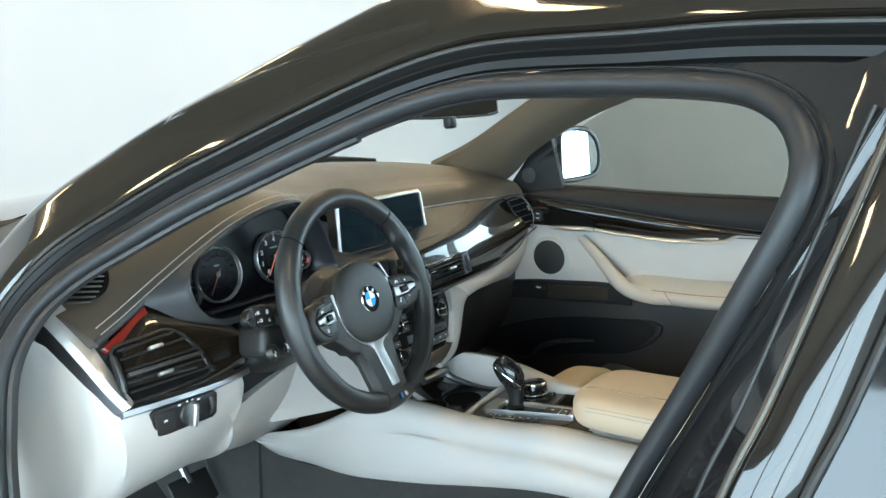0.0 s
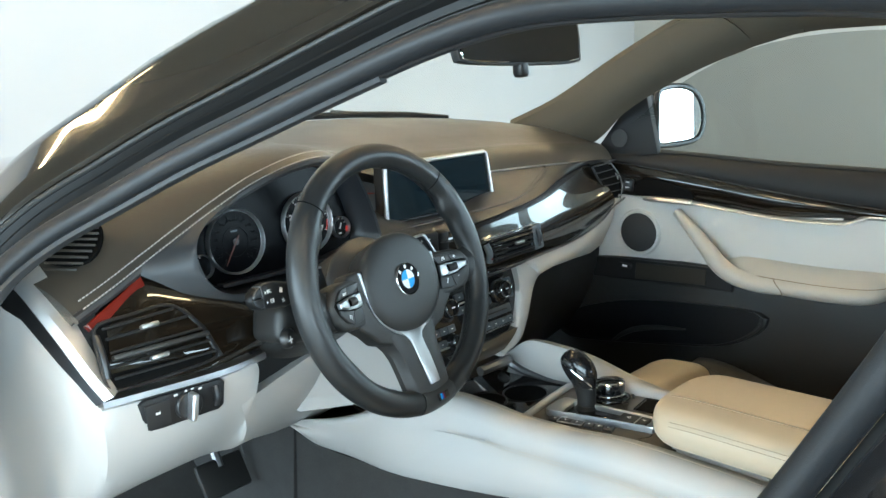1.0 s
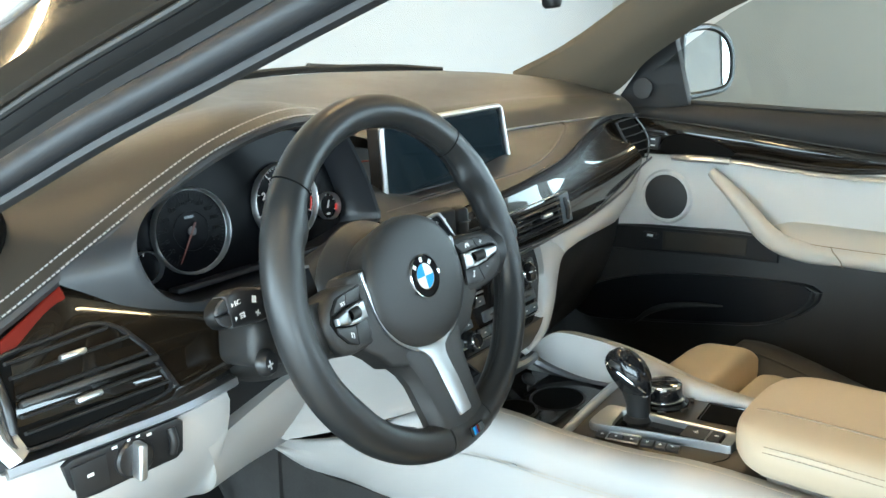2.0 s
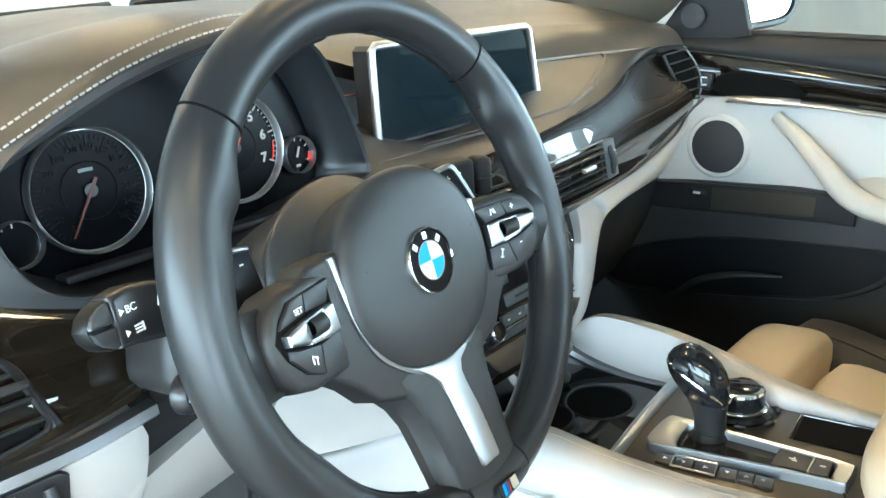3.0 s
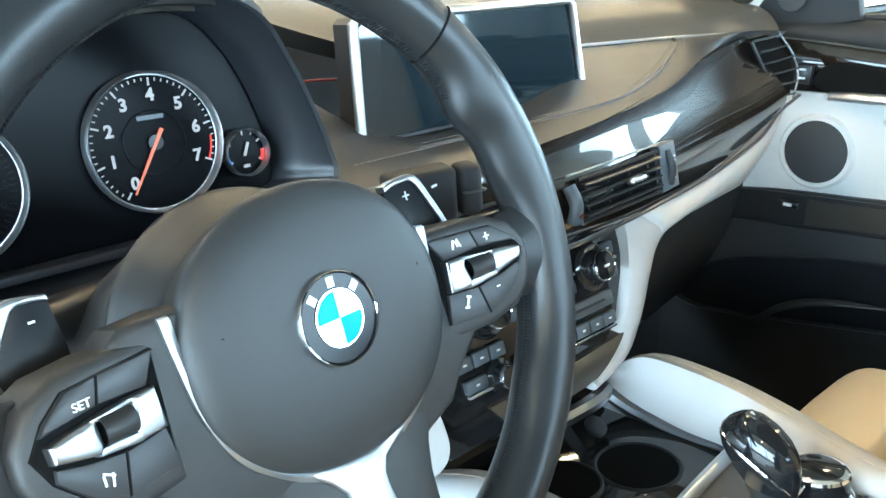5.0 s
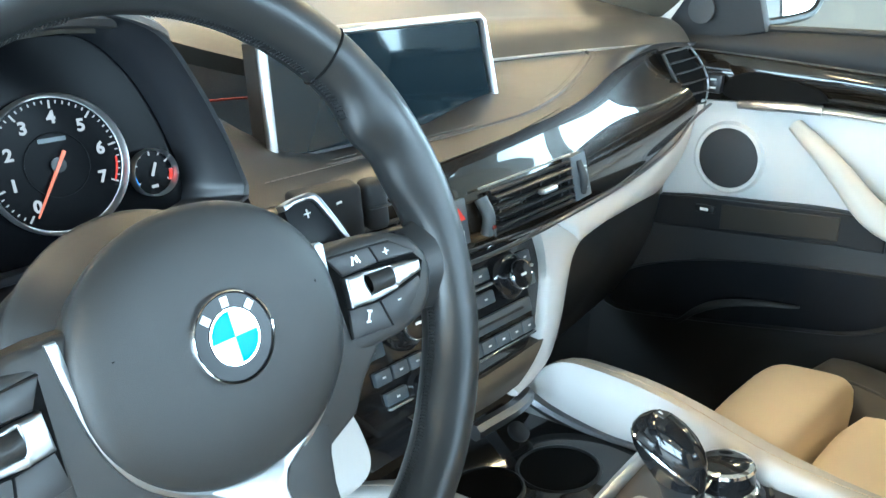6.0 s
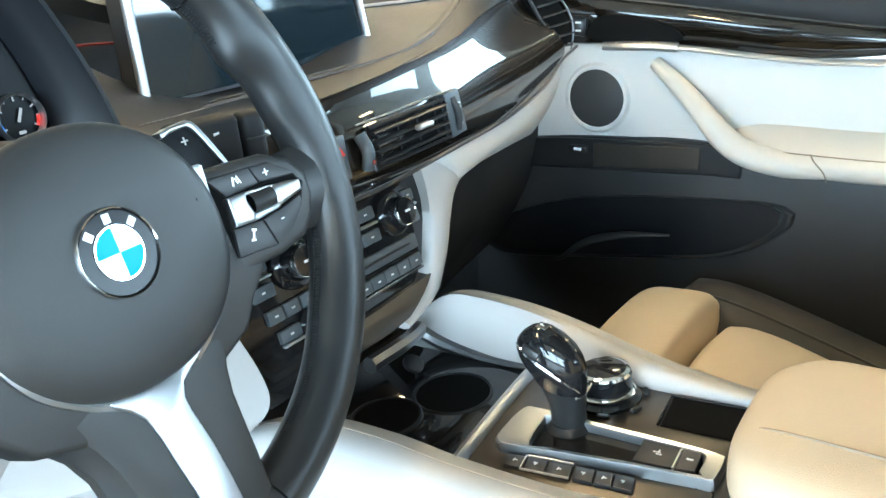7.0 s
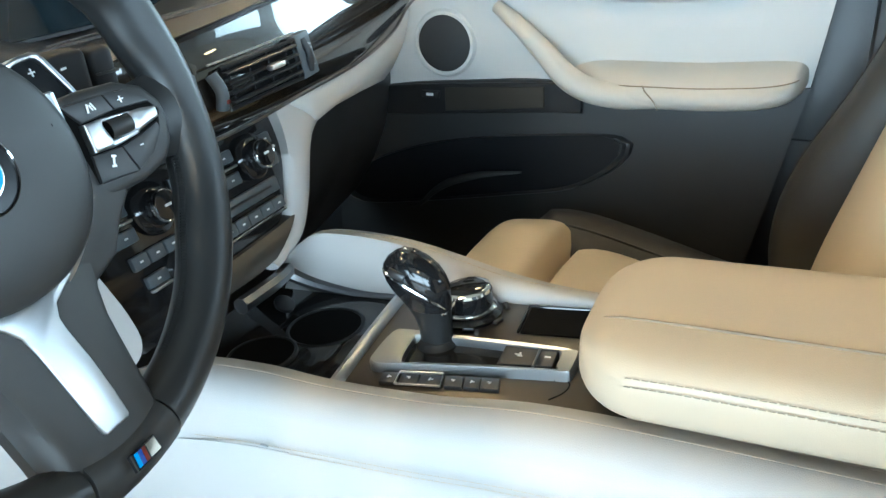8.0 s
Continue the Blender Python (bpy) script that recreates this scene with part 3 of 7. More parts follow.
COW_A = [(-0.72, 0.30, 1.215), (-0.45, 0.50, 1.255), (-0.2, 0.585, 1.272), (0.1, 0.615, 1.276), (0.4, 0.58, 1.266), (0.6, 0.495, 1.247), (0.74, 0.36, 1.225)]
COW_B = [(-0.80, 0.55, 1.15), (-0.45, 0.74, 1.215), (-0.2, 0.80, 1.232), (0.1, 0.82, 1.236), (0.4, 0.80, 1.226), (0.6, 0.75, 1.20), (0.82, 0.60, 1.15)]
part("cover", slab(between(COW_A, COW_B, 30, 4), (0, 0, -0.01)), M_BLACK, cowl)
part("bonnet_edge", slab(between([(x, y + 0.005, z + 0.002) for x, y, z in COW_B], [(x * 1.02, y + 0.75, z - 0.10) for x, y, z in COW_B], 30, 6, (0, 0, 0.03)), (0, 0, -0.02)), M_PAINT, cowl,
     "glossy black bonnet")


def wiper(pts, blade):
    w = thing("wiper", pts[0], "black windscreen wiper resting above the scuttle", "wiper", "windscreen wipers")
    part("arm", tube(pts, 0.007, 16, 8), M_BLACK, w)
    part("blade", tube(blade, 0.006, 20, 6, flat=1.6), M_RUBBER_DK, w)


wiper([(0.52, 0.66, 1.255), (0.42, 0.63, 1.283), (0.22, 0.612, 1.305)], [(-0.08, 0.607, 1.293), (0.15, 0.610, 1.300), (0.42, 0.585, 1.290), (0.56, 0.535, 1.275)])
wiper([(-0.10, 0.68, 1.245), (-0.25, 0.61, 1.278), (-0.38, 0.55, 1.288)], [(-0.52, 0.455, 1.272), (-0.35, 0.545, 1.285), (-0.12, 0.600, 1.292)])

# ---- passenger side window and mirror ----
SW_B = [(0.755, 0.20, 1.19), (0.755, -0.2, 1.195), (0.755, -0.86, 1.195)]
SW_T = [(0.75, 0.19, 1.20), (0.652, -0.25, 1.46), (0.642, -0.88, 1.49)]
sw = lone("side_window", slab(between(SW_B, SW_T, 20, 6, (0.012, 0, 0)), (0.004, 0, 0)), M_GLASS_S, "tinted passenger side window", "window")
sw.visible_shadow = False

mir = thing("door_mirror", (0.9, 0.09, 1.2), "black door mirror on the passenger side", "mirror")
FM = face((0.962, 0.060, 1.280), 4, 0, -22)
OUT = [(-0.080, 0.060), (-0.056, 0.076), (0.0, 0.078), (0.038, 0.066), (0.066, 0.036), (0.076, -0.005), (0.070, -0.044), (0.044, -0.066), (-0.02, -0.074), (-0.070, -0.074), (-0.082, -0.060), (-0.084, 0.0)]
bm = bmesh.new()
rows = []
for d, s in ((0.0, 1.03), (0.012, 1.09), (0.05, 1.06), (0.085, 0.85), (0.11, 0.5), (0.118, 0.15)):
    rows.append([FM @ V(p.x * s, d, p.z * s) for p in spline([(x, 0, z) for x, z in OUT], 40, True)])
skin(bm, rows, closed_v=True, caps=True)
part("housing", bm, M_PAINT, mir)
part("rim", tube([FM @ V(x, -0.002, z) for x, z in OUT], 0.0085, 60, 8, True), M_SATIN, mir)
part("glass", plate([(x * 0.93, z * 0.93) for x, z in OUT], FM @ pose(0, -0.004, 0), 0.003, 0.001, 1, smooth=40), M_MIRROR, mir, "bright mirror glass")
part("foot", tube([FM @ V(-0.06, 0.05, -0.055), (0.86, 0.12, 1.215), (0.80, 0.13, 1.205)], 0.026, 12, 10, flat=0.6), M_SATIN, mir)

# ---- dashboard ----
dash = thing("dashboard", (0, 0.25, 1.0), "charcoal leather dashboard with dark wood trim and ivory lower panels", "dashboard")
D_FRONT = [(-0.72, 0.27, 1.222), (-0.60, 0.38, 1.250), (-0.45, 0.455, 1.277), (-0.2, 0.53, 1.292), (0.1, 0.56, 1.296), (0.4, 0.525, 1.286), (0.6, 0.445, 1.270), (0.70, 0.35, 1.245)]
BROW = [(-0.705, 0.004, 1.152), (-0.655, 0.014, 1.170), (-0.60, 0.024, 1.193), (-0.545, 0.028, 1.219), (-0.49, 0.028, 1.246), (-0.43, 0.025, 1.273), (-0.37, 0.022, 1.291), (-0.32, 0.024, 1.297),
        (-0.27, 0.034, 1.292), (-0.235, 0.06, 1.280), (-0.21, 0.10, 1.268)]
SIL = [(-0.21, 0.10, 1.232), (-0.05, 0.128, 1.224), (0.10, 0.134, 1.212), (0.35, 0.127, 1.204), (0.45, 0.110, 1.202), (0.58, 0.098, 1.196), (0.665, 0.09, 1.190)]
# top pad: one sheet from the screen's foot to the brow on the driver's side and to the bright line on the passenger's
LIPS = BROW + SIL[1:]
CREST = [(-0.74, 0.13, 1.192), (-0.67, 0.16, 1.218), (-0.61, 0.18, 1.240), (-0.55, 0.185, 1.258), (-0.49, 0.185, 1.273), (-0.43, 0.182, 1.288), (-0.37, 0.18, 1.297), (-0.32, 0.18, 1.301), (-0.27, 0.185, 1.299),
         (-0.235, 0.195, 1.293), (-0.21, 0.205, 1.286), (-0.05, 0.215, 1.268), (0.10, 0.215, 1.256), (0.35, 0.205, 1.247), (0.45, 0.19, 1.243), (0.58, 0.175, 1.236), (0.69, 0.17, 1.226)]
a, b, c = spline(D_FRONT, 90), spline(CREST, 90), spline(LIPS, 90)
rows = []
for j in range(7):
    t = j / 6
    rows.append([p.lerp(q, t) + V(0, 0, 0.012 * 4 * t * (1 - t)) for p, q in zip(a, b)])
for j in range(1, 8):
    t = j / 7
    rows.append([p.lerp(q, t) + V(0, -0.006, 0.012) * (4 * t * (1 - t)) for p, q in zip(b, c)])
top = part("top_pad", slab(rows, (0, 0.012, -0.014)), M_HIDE, dash, "charcoal leather top pad")
L = spline(BROW, 90)
part("brow_stitching", stitches([p + V(0, 0.010, 0.0105) for p in L[2:-6]], 0.0056, 0.0038, 0.0009), M_THREAD, dash, "double row of pale stitching")
part("brow_stitching", stitches([p + V(0, -0.001, 0.0030) for p in L[2:-6]], 0.0056, 0.0038, 0.0009), M_THREAD, dash, "double row of pale stitching")
part("brow_piping", tube([p + V(0, 0.002, -0.004) for p in L[:-4]], 0.0065, 90, 8), M_HIDE_SHADE, dash)
# round loudspeaker grille in the pad near the pillar
gn = V(-0.37, -0.35, 1).normalized()
gx = (V(0.75, 0.66, 0) - gn * gn.dot(V(0.75, 0.66, 0))).normalized()
FG = Matrix.Translation((-0.662, 0.088, 1.211)) @ Matrix((gx, gn.cross(gx), gn)).transposed().to_4x4()
GR = [(0.062 * math.cos(k) * (0.75 + 0.25 * math.cos(k)), 0.034 * math.sin(k)) for k in [2 * math.pi * q / 24 for q in range(24)]]
GT = FG @ pose(0, 0, 0.003, -90)
# flat black base, painted as the shade between the slats
sg = part("speaker_grille", plate(GR, GT, 0.004, 0.001, 1), M_SHADE_JOINT, dash, "black slotted grille")
bm = bmesh.new()
for q in range(8):
    u = -0.040 + q * 0.0115
    rbox(GT @ V(u, -0.001, 0), (0.0035, 0.003, 0.054 * math.sqrt(max(0.1, 1 - (u / 0.06) ** 2))), 0.001, 1, GT.to_3x3(), bm=bm)
part("slat_set", bm, M_HIDE, sg)

# instrument binnacle: a soft surround that runs up under the brow, a narrow lip on the passenger's side and inner walls
# with shade in their colour
FC = face((-0.400, 0.030, 1.200), 8)
binn = thing("instrument_cluster", (-0.4, 0.05, 1.12), "dark instrument cluster with two large bright-ringed dials", "instrument cluster")
B_RIM = [(-0.142, -0.019, -0.030), (-0.140, 0.007, -0.028), (-0.121, 0.029, -0.024), (-0.088, 0.046, -0.018), (-0.040, 0.068, -0.014), (0.020, 0.086, -0.012), (0.075, 0.094, -0.014), (0.115, 0.090, -0.022), (0.140, 0.0745, -0.032),
         (0.158, 0.042, -0.032), (0.173, 0.004, -0.031), (0.181, -0.0245, -0.030), (0.183, -0.038, -0.030), (0.172, -0.047, -0.030), (0.100, -0.060, -0.030), (0.0, -0.072, -0.030), (-0.075, -0.072, -0.030), (-0.110, -0.065, -0.030),
         (-0.131, -0.047, -0.030)]
B_IN = [(-0.132, -0.020), (-0.131, 0.004), (-0.113, 0.025), (-0.083, 0.040), (-0.040, 0.061), (0.020, 0.079), (0.070, 0.086), (0.105, 0.080), (0.126, 0.060), (0.140, 0.034), (0.150, 0.002), (0.154, -0.022), (0.152, -0.036), (0.143, -0.043),
        (0.090, -0.054), (0.0, -0.066), (-0.075, -0.066), (-0.104, -0.058), (-0.122, -0.044)]
B_OUT = [(-0.212, -0.013, -0.008), (-0.152, 0.013, -0.008), (-0.126, 0.030, -0.006), (-0.091, 0.048, -0.002), (-0.042, 0.071, 0.0), (0.020, 0.090, 0.002), (0.077, 0.098, 0.0), (0.120, 0.094, 0.010), (0.147, 0.077, 0.030),
         (0.165, 0.044, 0.030), (0.180, 0.005, 0.030), (0.188, -0.025, 0.030), (0.190, -0.040, 0.030), (0.178, -0.053, 0.0), (0.102, -0.070, -0.024), (0.0, -0.083, -0.026), (-0.092, -0.083, -0.026), (-0.140, -0.068, -0.022),
         (-0.190, -0.036, -0.014)]


def round_loop(pts, per=6):
    """A closed smooth curve with the same number of steps between each pair of points."""
    P = [V(x, d, z) for x, z, d in pts]
    k, out = len(P), []
    for i in range(k):
        p0, p1, p2, p3 = P[i - 1], P[i], P[(i + 1) % k], P[(i + 2) % k]
        for j in range(per):
            t = j / per
            out.append(0.5 * ((2 * p1) + (p2 - p0) * t + (2 * p0 - 5 * p1 + 4 * p2 - p3) * t * t + (3 * p1 - p0 - 3 * p2 + p3) * t ** 3))
    return out


lo_, lr_, li_ = round_loop(B_OUT), round_loop(B_RIM), round_loop([(x, z, 0.006) for x, z in B_IN])


def mid_loop(a, b, t, lift):
    return [FC @ (p.lerp(q, t) + V(0, lift, 0)) for p, q in zip(a, b)]


bm = bmesh.new()
skin(bm, [[FC @ p for p in lo_], mid_loop(lo_, lr_, 0.45, 0.001), mid_loop(lo_, lr_, 0.85, -0.002), mid_loop(lo_, lr_, 0.96, -0.003), mid_loop(lo_, lr_, 1.0, -0.0015), mid_loop(lr_, li_, 0.05, 0.0)], closed_v=True)
part("surround", bm, M_SURR, binn, "soft grey-black surround", sharp=85)
bm = bmesh.new()
skin(bm, [mid_loop(lr_, li_, 0.05, 0.0005), mid_loop(lr_, li_, 0.15, 0.002), mid_loop(lr_, li_, 0.5, 0.001), [FC @ p for p in li_], [FC @ (p + V(0, 0.012, 0)) for p in li_]], closed_v=True)
part("lining", bm, M_SATIN_SHADED, binn, "inner wall, colour darkened for shade", sharp=60)
part("back", plate([(p.x * 1.002, p.z * 1.002) for p in li_], FC @ pose(0, 0.010, 0), 0.006, 0), M_DIAL, binn, "black face")
part("ledge", rbox(FC @ V(0.0, -0.004, -0.060), (0.20, 0.020, 0.006), 0.002, 2, FC.to_3x3()), M_SATIN_SHADED, binn, "dark ledge under the dials")


def dial(cx, cz, r, name, label):
    m = FC @ pose(cx, 0.008, cz)
    d = part(name, disc(m, [(r * 0.94, 0.001), (r * 0.94, 0.0015), (0, 0.0015)], 48), M_DIAL, binn, label)
    part("bezel", disc(m, [(r * 0.955, 0.001), (r * 0.960, 0.008), (r * 0.980, 0.0095), (r, 0.008), (r * 1.006, 0.0)], 64), M_ALU, d, "bright metal ring")
    return d, m @ pose(0, -0.0024, 0)


def ticks(parent, material, m, r, a0, a1, n, major, mn=0.0035, mj=0.0065, w=0.0009):
    for i in range(n + 1):
        a = math.radians(a0 + (a1 - a0) * i / n)
        ln = mj if i % major == 0 else mn
        rr = r - ln / 2
        part("tick", bars(m, [(rr * math.cos(a), rr * math.sin(a), w * (1.5 if i % major == 0 else 1), ln, -math.degrees(a) + 90)]), material, parent)


def needle(m, r, a, parent, material=None):
    k = math.radians(a)
    bm = plate([(-0.0012, -0.010), (0.0012, -0.010), (0.0005, r), (-0.0005, r)], m @ pose(0, -0.0025, 0, 0, 90 - a), 0.001, 0)
    part("needle", bm, material or M_NEEDLE, parent, "orange needle")
    part("hub", disc(m @ pose(0, -0.0015, 0), [(0.005, 0.0), (0.005, 0.0006), (0.0, 0.0008)], 16), M_SATIN, parent)


tach, m = dial(0.068, 0.002, 0.0462, "rev_counter", "dark dial with white figures, red zone and orange needle")
ticks(tach, M_LIT, m, 0.0418, 233, -26, 42, 6, 0.0020, 0.0052, 0.0008)
for i in range(8):
    a = math.radians(233 + (-26 - 233) * i / 7)
    part("figure", letters(str(i), 0.0112, m @ pose(0.0305 * math.cos(a), -0.0003, 0.0305 * math.sin(a)), bold=0.00035), M_LIT, tach)
part("red_zone", bars(m, [(0.0395 * math.cos(math.radians(g)), 0.0395 * math.sin(math.radians(g)), 0.0030, 0.0012, 90 - g) for g in range(-24, 0, 4)]), M_LITRED, tach)
part("caption", bars(m, [(0, 0.0165, 0.018, 0.0028, 0)]), M_BTN, tach)
part("inner_ring", tube([m @ V(0.021 * math.cos(k), -0.0003, 0.021 * math.sin(k)) for k in [2 * math.pi * q / 40 for q in range(40)]], 0.0003, 40, 6, True, smooth=False), M_UNLIT, tach)
needle(m, 0.037, 237, tach)
speed, m = dial(-0.060, -0.005, 0.0460, "speedometer", "dark speedometer dial with white figures and orange needle")
ticks(speed, M_UNLIT, m, 0.0405, 233, -48, 52, 4)
for i in range(14):
    a = math.radians(233 + (-48 - 233) * i / 13)
    part("figure", letters(str(20 * i), 0.0068, m @ pose(0.0310 * math.cos(a), -0.0003, 0.0310 * math.sin(a))), M_UNLIT, speed)
part("caption", bars(m, [(0, 0.0150, 0.011, 0.0025, 0)]), M_BTN, speed)
part("inner_ring", tube([m @ V(0.021 * math.cos(k), -0.0003, 0.021 * math.sin(k)) for k in [2 * math.pi * q / 40 for q in range(40)]], 0.0003, 40, 6, True, smooth=False), M_UNLIT, speed)
needle(m, 0.037, 237, speed, M_UNLITRED)
small, m = dial(0.131, -0.0155, 0.0168, "temperature_dial", "small dial with red and blue ends and white needle")
ticks(small, M_LIT, m, 0.0150, 210, -30, 8, 2, 0.002, 0.0032, 0.0007)
part("red_zone", bars(m, [(0.0142 * math.cos(math.radians(g)), 0.0142 * math.sin(math.radians(g)), 0.0022, 0.0026, 90 - g) for g in (-28, -20, -12, -4)]), M_LITRED, small)
part("blue_zone", bars(m, [(0.0142 * math.cos(math.radians(g)), 0.0142 * math.sin(math.radians(g)), 0.0022, 0.0026, 90 - g) for g in (208, 200, 192)]), M_LITBLUE, small)
part("needle", bars(m @ pose(0, -0.0012, 0), [(0.001, 0.002, 0.002, 0.010, 25)]), M_LIT, small, "white needle")
part("symbol", bars(m, [(0, -0.010, 0.005, 0.0022, 0)]), M_LIT, small)
fuel, m = dial(-0.1185, -0.030, 0.0168, "fuel_dial", "small dark fuel dial")
ticks(fuel, M_LIT, m, 0.0150, 210, 90, 4, 2, 0.002, 0.0032, 0.0007)

# ---- trim on the driver's side: wood panel, vent, bright corner ----
FV = face((-0.700, -0.040, 1.063), 27.6)
D_TOP = [(0.030, 0.092), (0.085, 0.130), (0.125, 0.118), (0.175, 0.094), (0.225, 0.066), (0.262, 0.036)]
D_LOW = [(0.010, 0.010), (0.080, -0.002), (0.140, -0.006), (0.180, -0.004), (0.225, 0.002), (0.258, 0.014)]
rows = [[FV @ V(p.x, 0.006 - 0.011 * (4 * t * (1 - t)) ** 0.6, p.z) for p in r] for t, r in zip([j / 8 for j in range(9)], between([(x, 0, z) for x, z in D_TOP], [(x, 0, z) for x, z in D_LOW], 30, 9))]
part("driver_trim", slab(rows, (0, 0.02, 0)), M_WOOD, dash, "dark lacquered wood panel", sharp=60)
# a red reflection on the trim, put in as a coloured strip
part("red_reflection", plate([(0.006, 0.088), (0.045, 0.108), (0.090, 0.132), (0.092, 0.118), (0.050, 0.092), (0.010, 0.080)], FV @ pose(0, 0.0005, 0), 0.01, 0.0015, 1), M_RED, dash, "deep red strip painted as a reflection")


def vent(parent, m, outline, slats, label, tabs=(), wheel=None, smooth=0, square=False):
    """An air vent: flat plate with the mouth's shade painted black, frame, blades across it and small bright tabs."""
    v = part("air_vent", plate(outline, m @ pose(0, 0.0015, 0), 0.010, 0.001, 1, smooth), M_SHADE_JOINT, parent, label)
    P = [m @ V(x, -0.0025, z) for x, z in outline]
    part("vent_frame", tube(P, 0.0022, 50, 6, True, smooth=not square), M_SATIN, v)
    for x0, z0, x1, z1 in slats:
        a, b = m @ V(x0, -0.004, z0), m @ V(x1, -0.004, z1)
        d = (b - a).normalized()
        s = m.to_3x3() @ V(0, 1, 0)
        up = d.cross(s).normalized()
        bm = bmesh.new()
        rows = [[p + up * (0.0018 * g) + s * (0.0042 * h) for g, h in ((0, -1), (0.8, -0.6), (1, 0), (0.8, 1), (-0.8, 1), (-1, 0), (-0.8, -0.6))] for p in (a, b)]
        skin(bm, rows, closed_v=True, caps=True)
        part("slat", bm, M_SLAT, v)
    for x, z, a in tabs:
        part("tab", rbox(m @ V(x, -0.012, z), (0.024, 0.010, 0.006), 0.0025, 2, (m @ pose(0, 0, 0, 0, a)).to_3x3()), M_ALU, v, "bright sliding tab")
    if wheel:
        part("wheel", tube([m @ V(wheel[0], -0.002, wheel[1] - wheel[2]), m @ V(wheel[0] + wheel[3] / 2, -0.006, wheel[1]), m @ V(wheel[0] + wheel[3], -0.002, wheel[1] + wheel[2])], 0.0042, 10, 10), M_SATIN, v,
             "ribbed thumb wheel")
    return v


vent(dash, FV @ pose(0, -0.003, 0), [(0.004, 0.012), (0.008, 0.072), (0.020, 0.084), (0.060, 0.086), (0.100, 0.088), (0.122, 0.078), (0.140, 0.052), (0.150, 0.020), (0.146, 0.004), (0.08, 0.001), (0.02, 0.002)],
     [(0.020, 0.077, 0.112, 0.080), (0.020, 0.064, 0.128, 0.066), (0.020, 0.047, 0.140, 0.046), (0.018, 0.030, 0.146, 0.028), (0.016, 0.016, 0.148, 0.013)], "driver's air vent with black blades",
     tabs=((0.072, 0.066, 0), (0.072, 0.026, 0)), wheel=(0.008, 0.045, 0.026, 0.002))
bm = rbox(FV @ V(0.083, -0.009, 0.0385), (0.128, 0.010, 0.0065), 0.002, 2, (FV @ pose(0, 0, 0, 0, 1)).to_3x3())
part("vent_bar", bm, M_SLAT, dash, "broad bar across the air vent")
part("vent_divider", plate([(0.128, 0.078), (0.148, 0.048), (0.160, 0.004), (0.153, 0.004), (0.141, 0.046), (0.122, 0.076)], FV @ pose(0, -0.006, 0), 0.01, 0.0015, 1), M_SATIN, dash)
# bright corner trim, seen from the door
CORN = [(-0.752, 0.115, 1.205), (-0.741, 0.070, 1.178), (-0.726, 0.022, 1.130), (-0.713, -0.022, 1.084), (-0.704, -0.046, 1.060)]
rows = [[p, p + V(0.009, -0.006, 0.005), p + V(0.040 - 0.022 * i / 19, 0.000, 0.018 - 0.010 * i / 19)] for i, p in enumerate(spline(CORN, 20))]
part("bright_trim", slab(rows, (0.004, 0.02, -0.006)), M_ALU_BR, dash, "brushed aluminium corner trim")
rows = [[p + V(-0.0005, 0.0, -0.001), p + V(-0.014, 0.024, -0.014), p + V(-0.020, 0.048, -0.026)] for p in spline(CORN, 20)]
part("corner_flank", slab(rows, (0.006, 0.01, 0.0)), M_ALU_DK, dash, "dark satin flank of the corner trim")
BOT = [(-0.706, -0.047, 1.060), (-0.62, -0.050, 1.056), (-0.54, -0.050, 1.053), (-0.478, -0.046, 1.056)]
part("bright_trim", slab([[p, p + V(0, -0.002, -0.007), p + V(0, 0.004, -0.012)] for p in spline(BOT, 20)], (0, 0.012, 0.0)), M_ALU_MID, dash, "brushed aluminium lower trim")

# ---- knee panel, ivory ----
K_TOP = [(-0.775, 0.25, 1.19), (-0.757, 0.11, 1.188), (-0.728, 0.01, 1.100), (-0.708, -0.040, 1.052), (-0.60, -0.043, 1.047), (-0.490, -0.040, 1.048), (-0.484, -0.038, 1.030), (-0.515, -0.036, 0.988), (-0.43, -0.018, 1.000),
         (-0.33, 0.000, 1.015), (-0.24, 0.000, 1.02), (-0.16, -0.006, 1.03)]
K_BOT = [(-0.79, 0.20, 0.84), (-0.775, 0.10, 0.85), (-0.75, 0.03, 0.875), (-0.715, 0.012, 0.900), (-0.63, 0.035, 0.893), (-0.55, 0.065, 0.878), (-0.515, 0.080, 0.870), (-0.47, 0.100, 0.855), (-0.40, 0.13, 0.835), (-0.32, 0.17, 0.805),
         (-0.25, 0.20, 0.786), (-0.18, 0.22, 0.77)]


def poly_rows(A, B, per=5, nv=9, bulge=(0, 0, 0)):
    """Rows between two matched polylines, with corners kept."""
    S = Vector(bulge)
    rows = []
    for j in range(nv):
        t = j / (nv - 1)
        r = []
        for i in range(len(A) - 1):
            for k in range(per):
                w = k / per
                r.append(V(*A[i]).lerp(V(*A[i + 1]), w).lerp(V(*B[i]).lerp(V(*B[i + 1]), w), t) + S * (4 * t * (1 - t)))
        r.append(V(*A[-1]).lerp(V(*B[-1]), t) + S * (4 * t * (1 - t)))
        rows.append(r)
    return rows


part("knee_panel", slab(poly_rows(K_TOP, K_BOT, 5, 11, (0, -0.035, -0.004)), (0.004, 0.03, 0.004)), M_IVORY, dash, "ivory leather lower panel", sharp=50)
part("knee_underside", slab(poly_rows(K_BOT, [(x, 0.55, 0.80) for x, y, z in K_BOT], 2, 3), (0, 0, 0.02)), M_BLACK, dash)
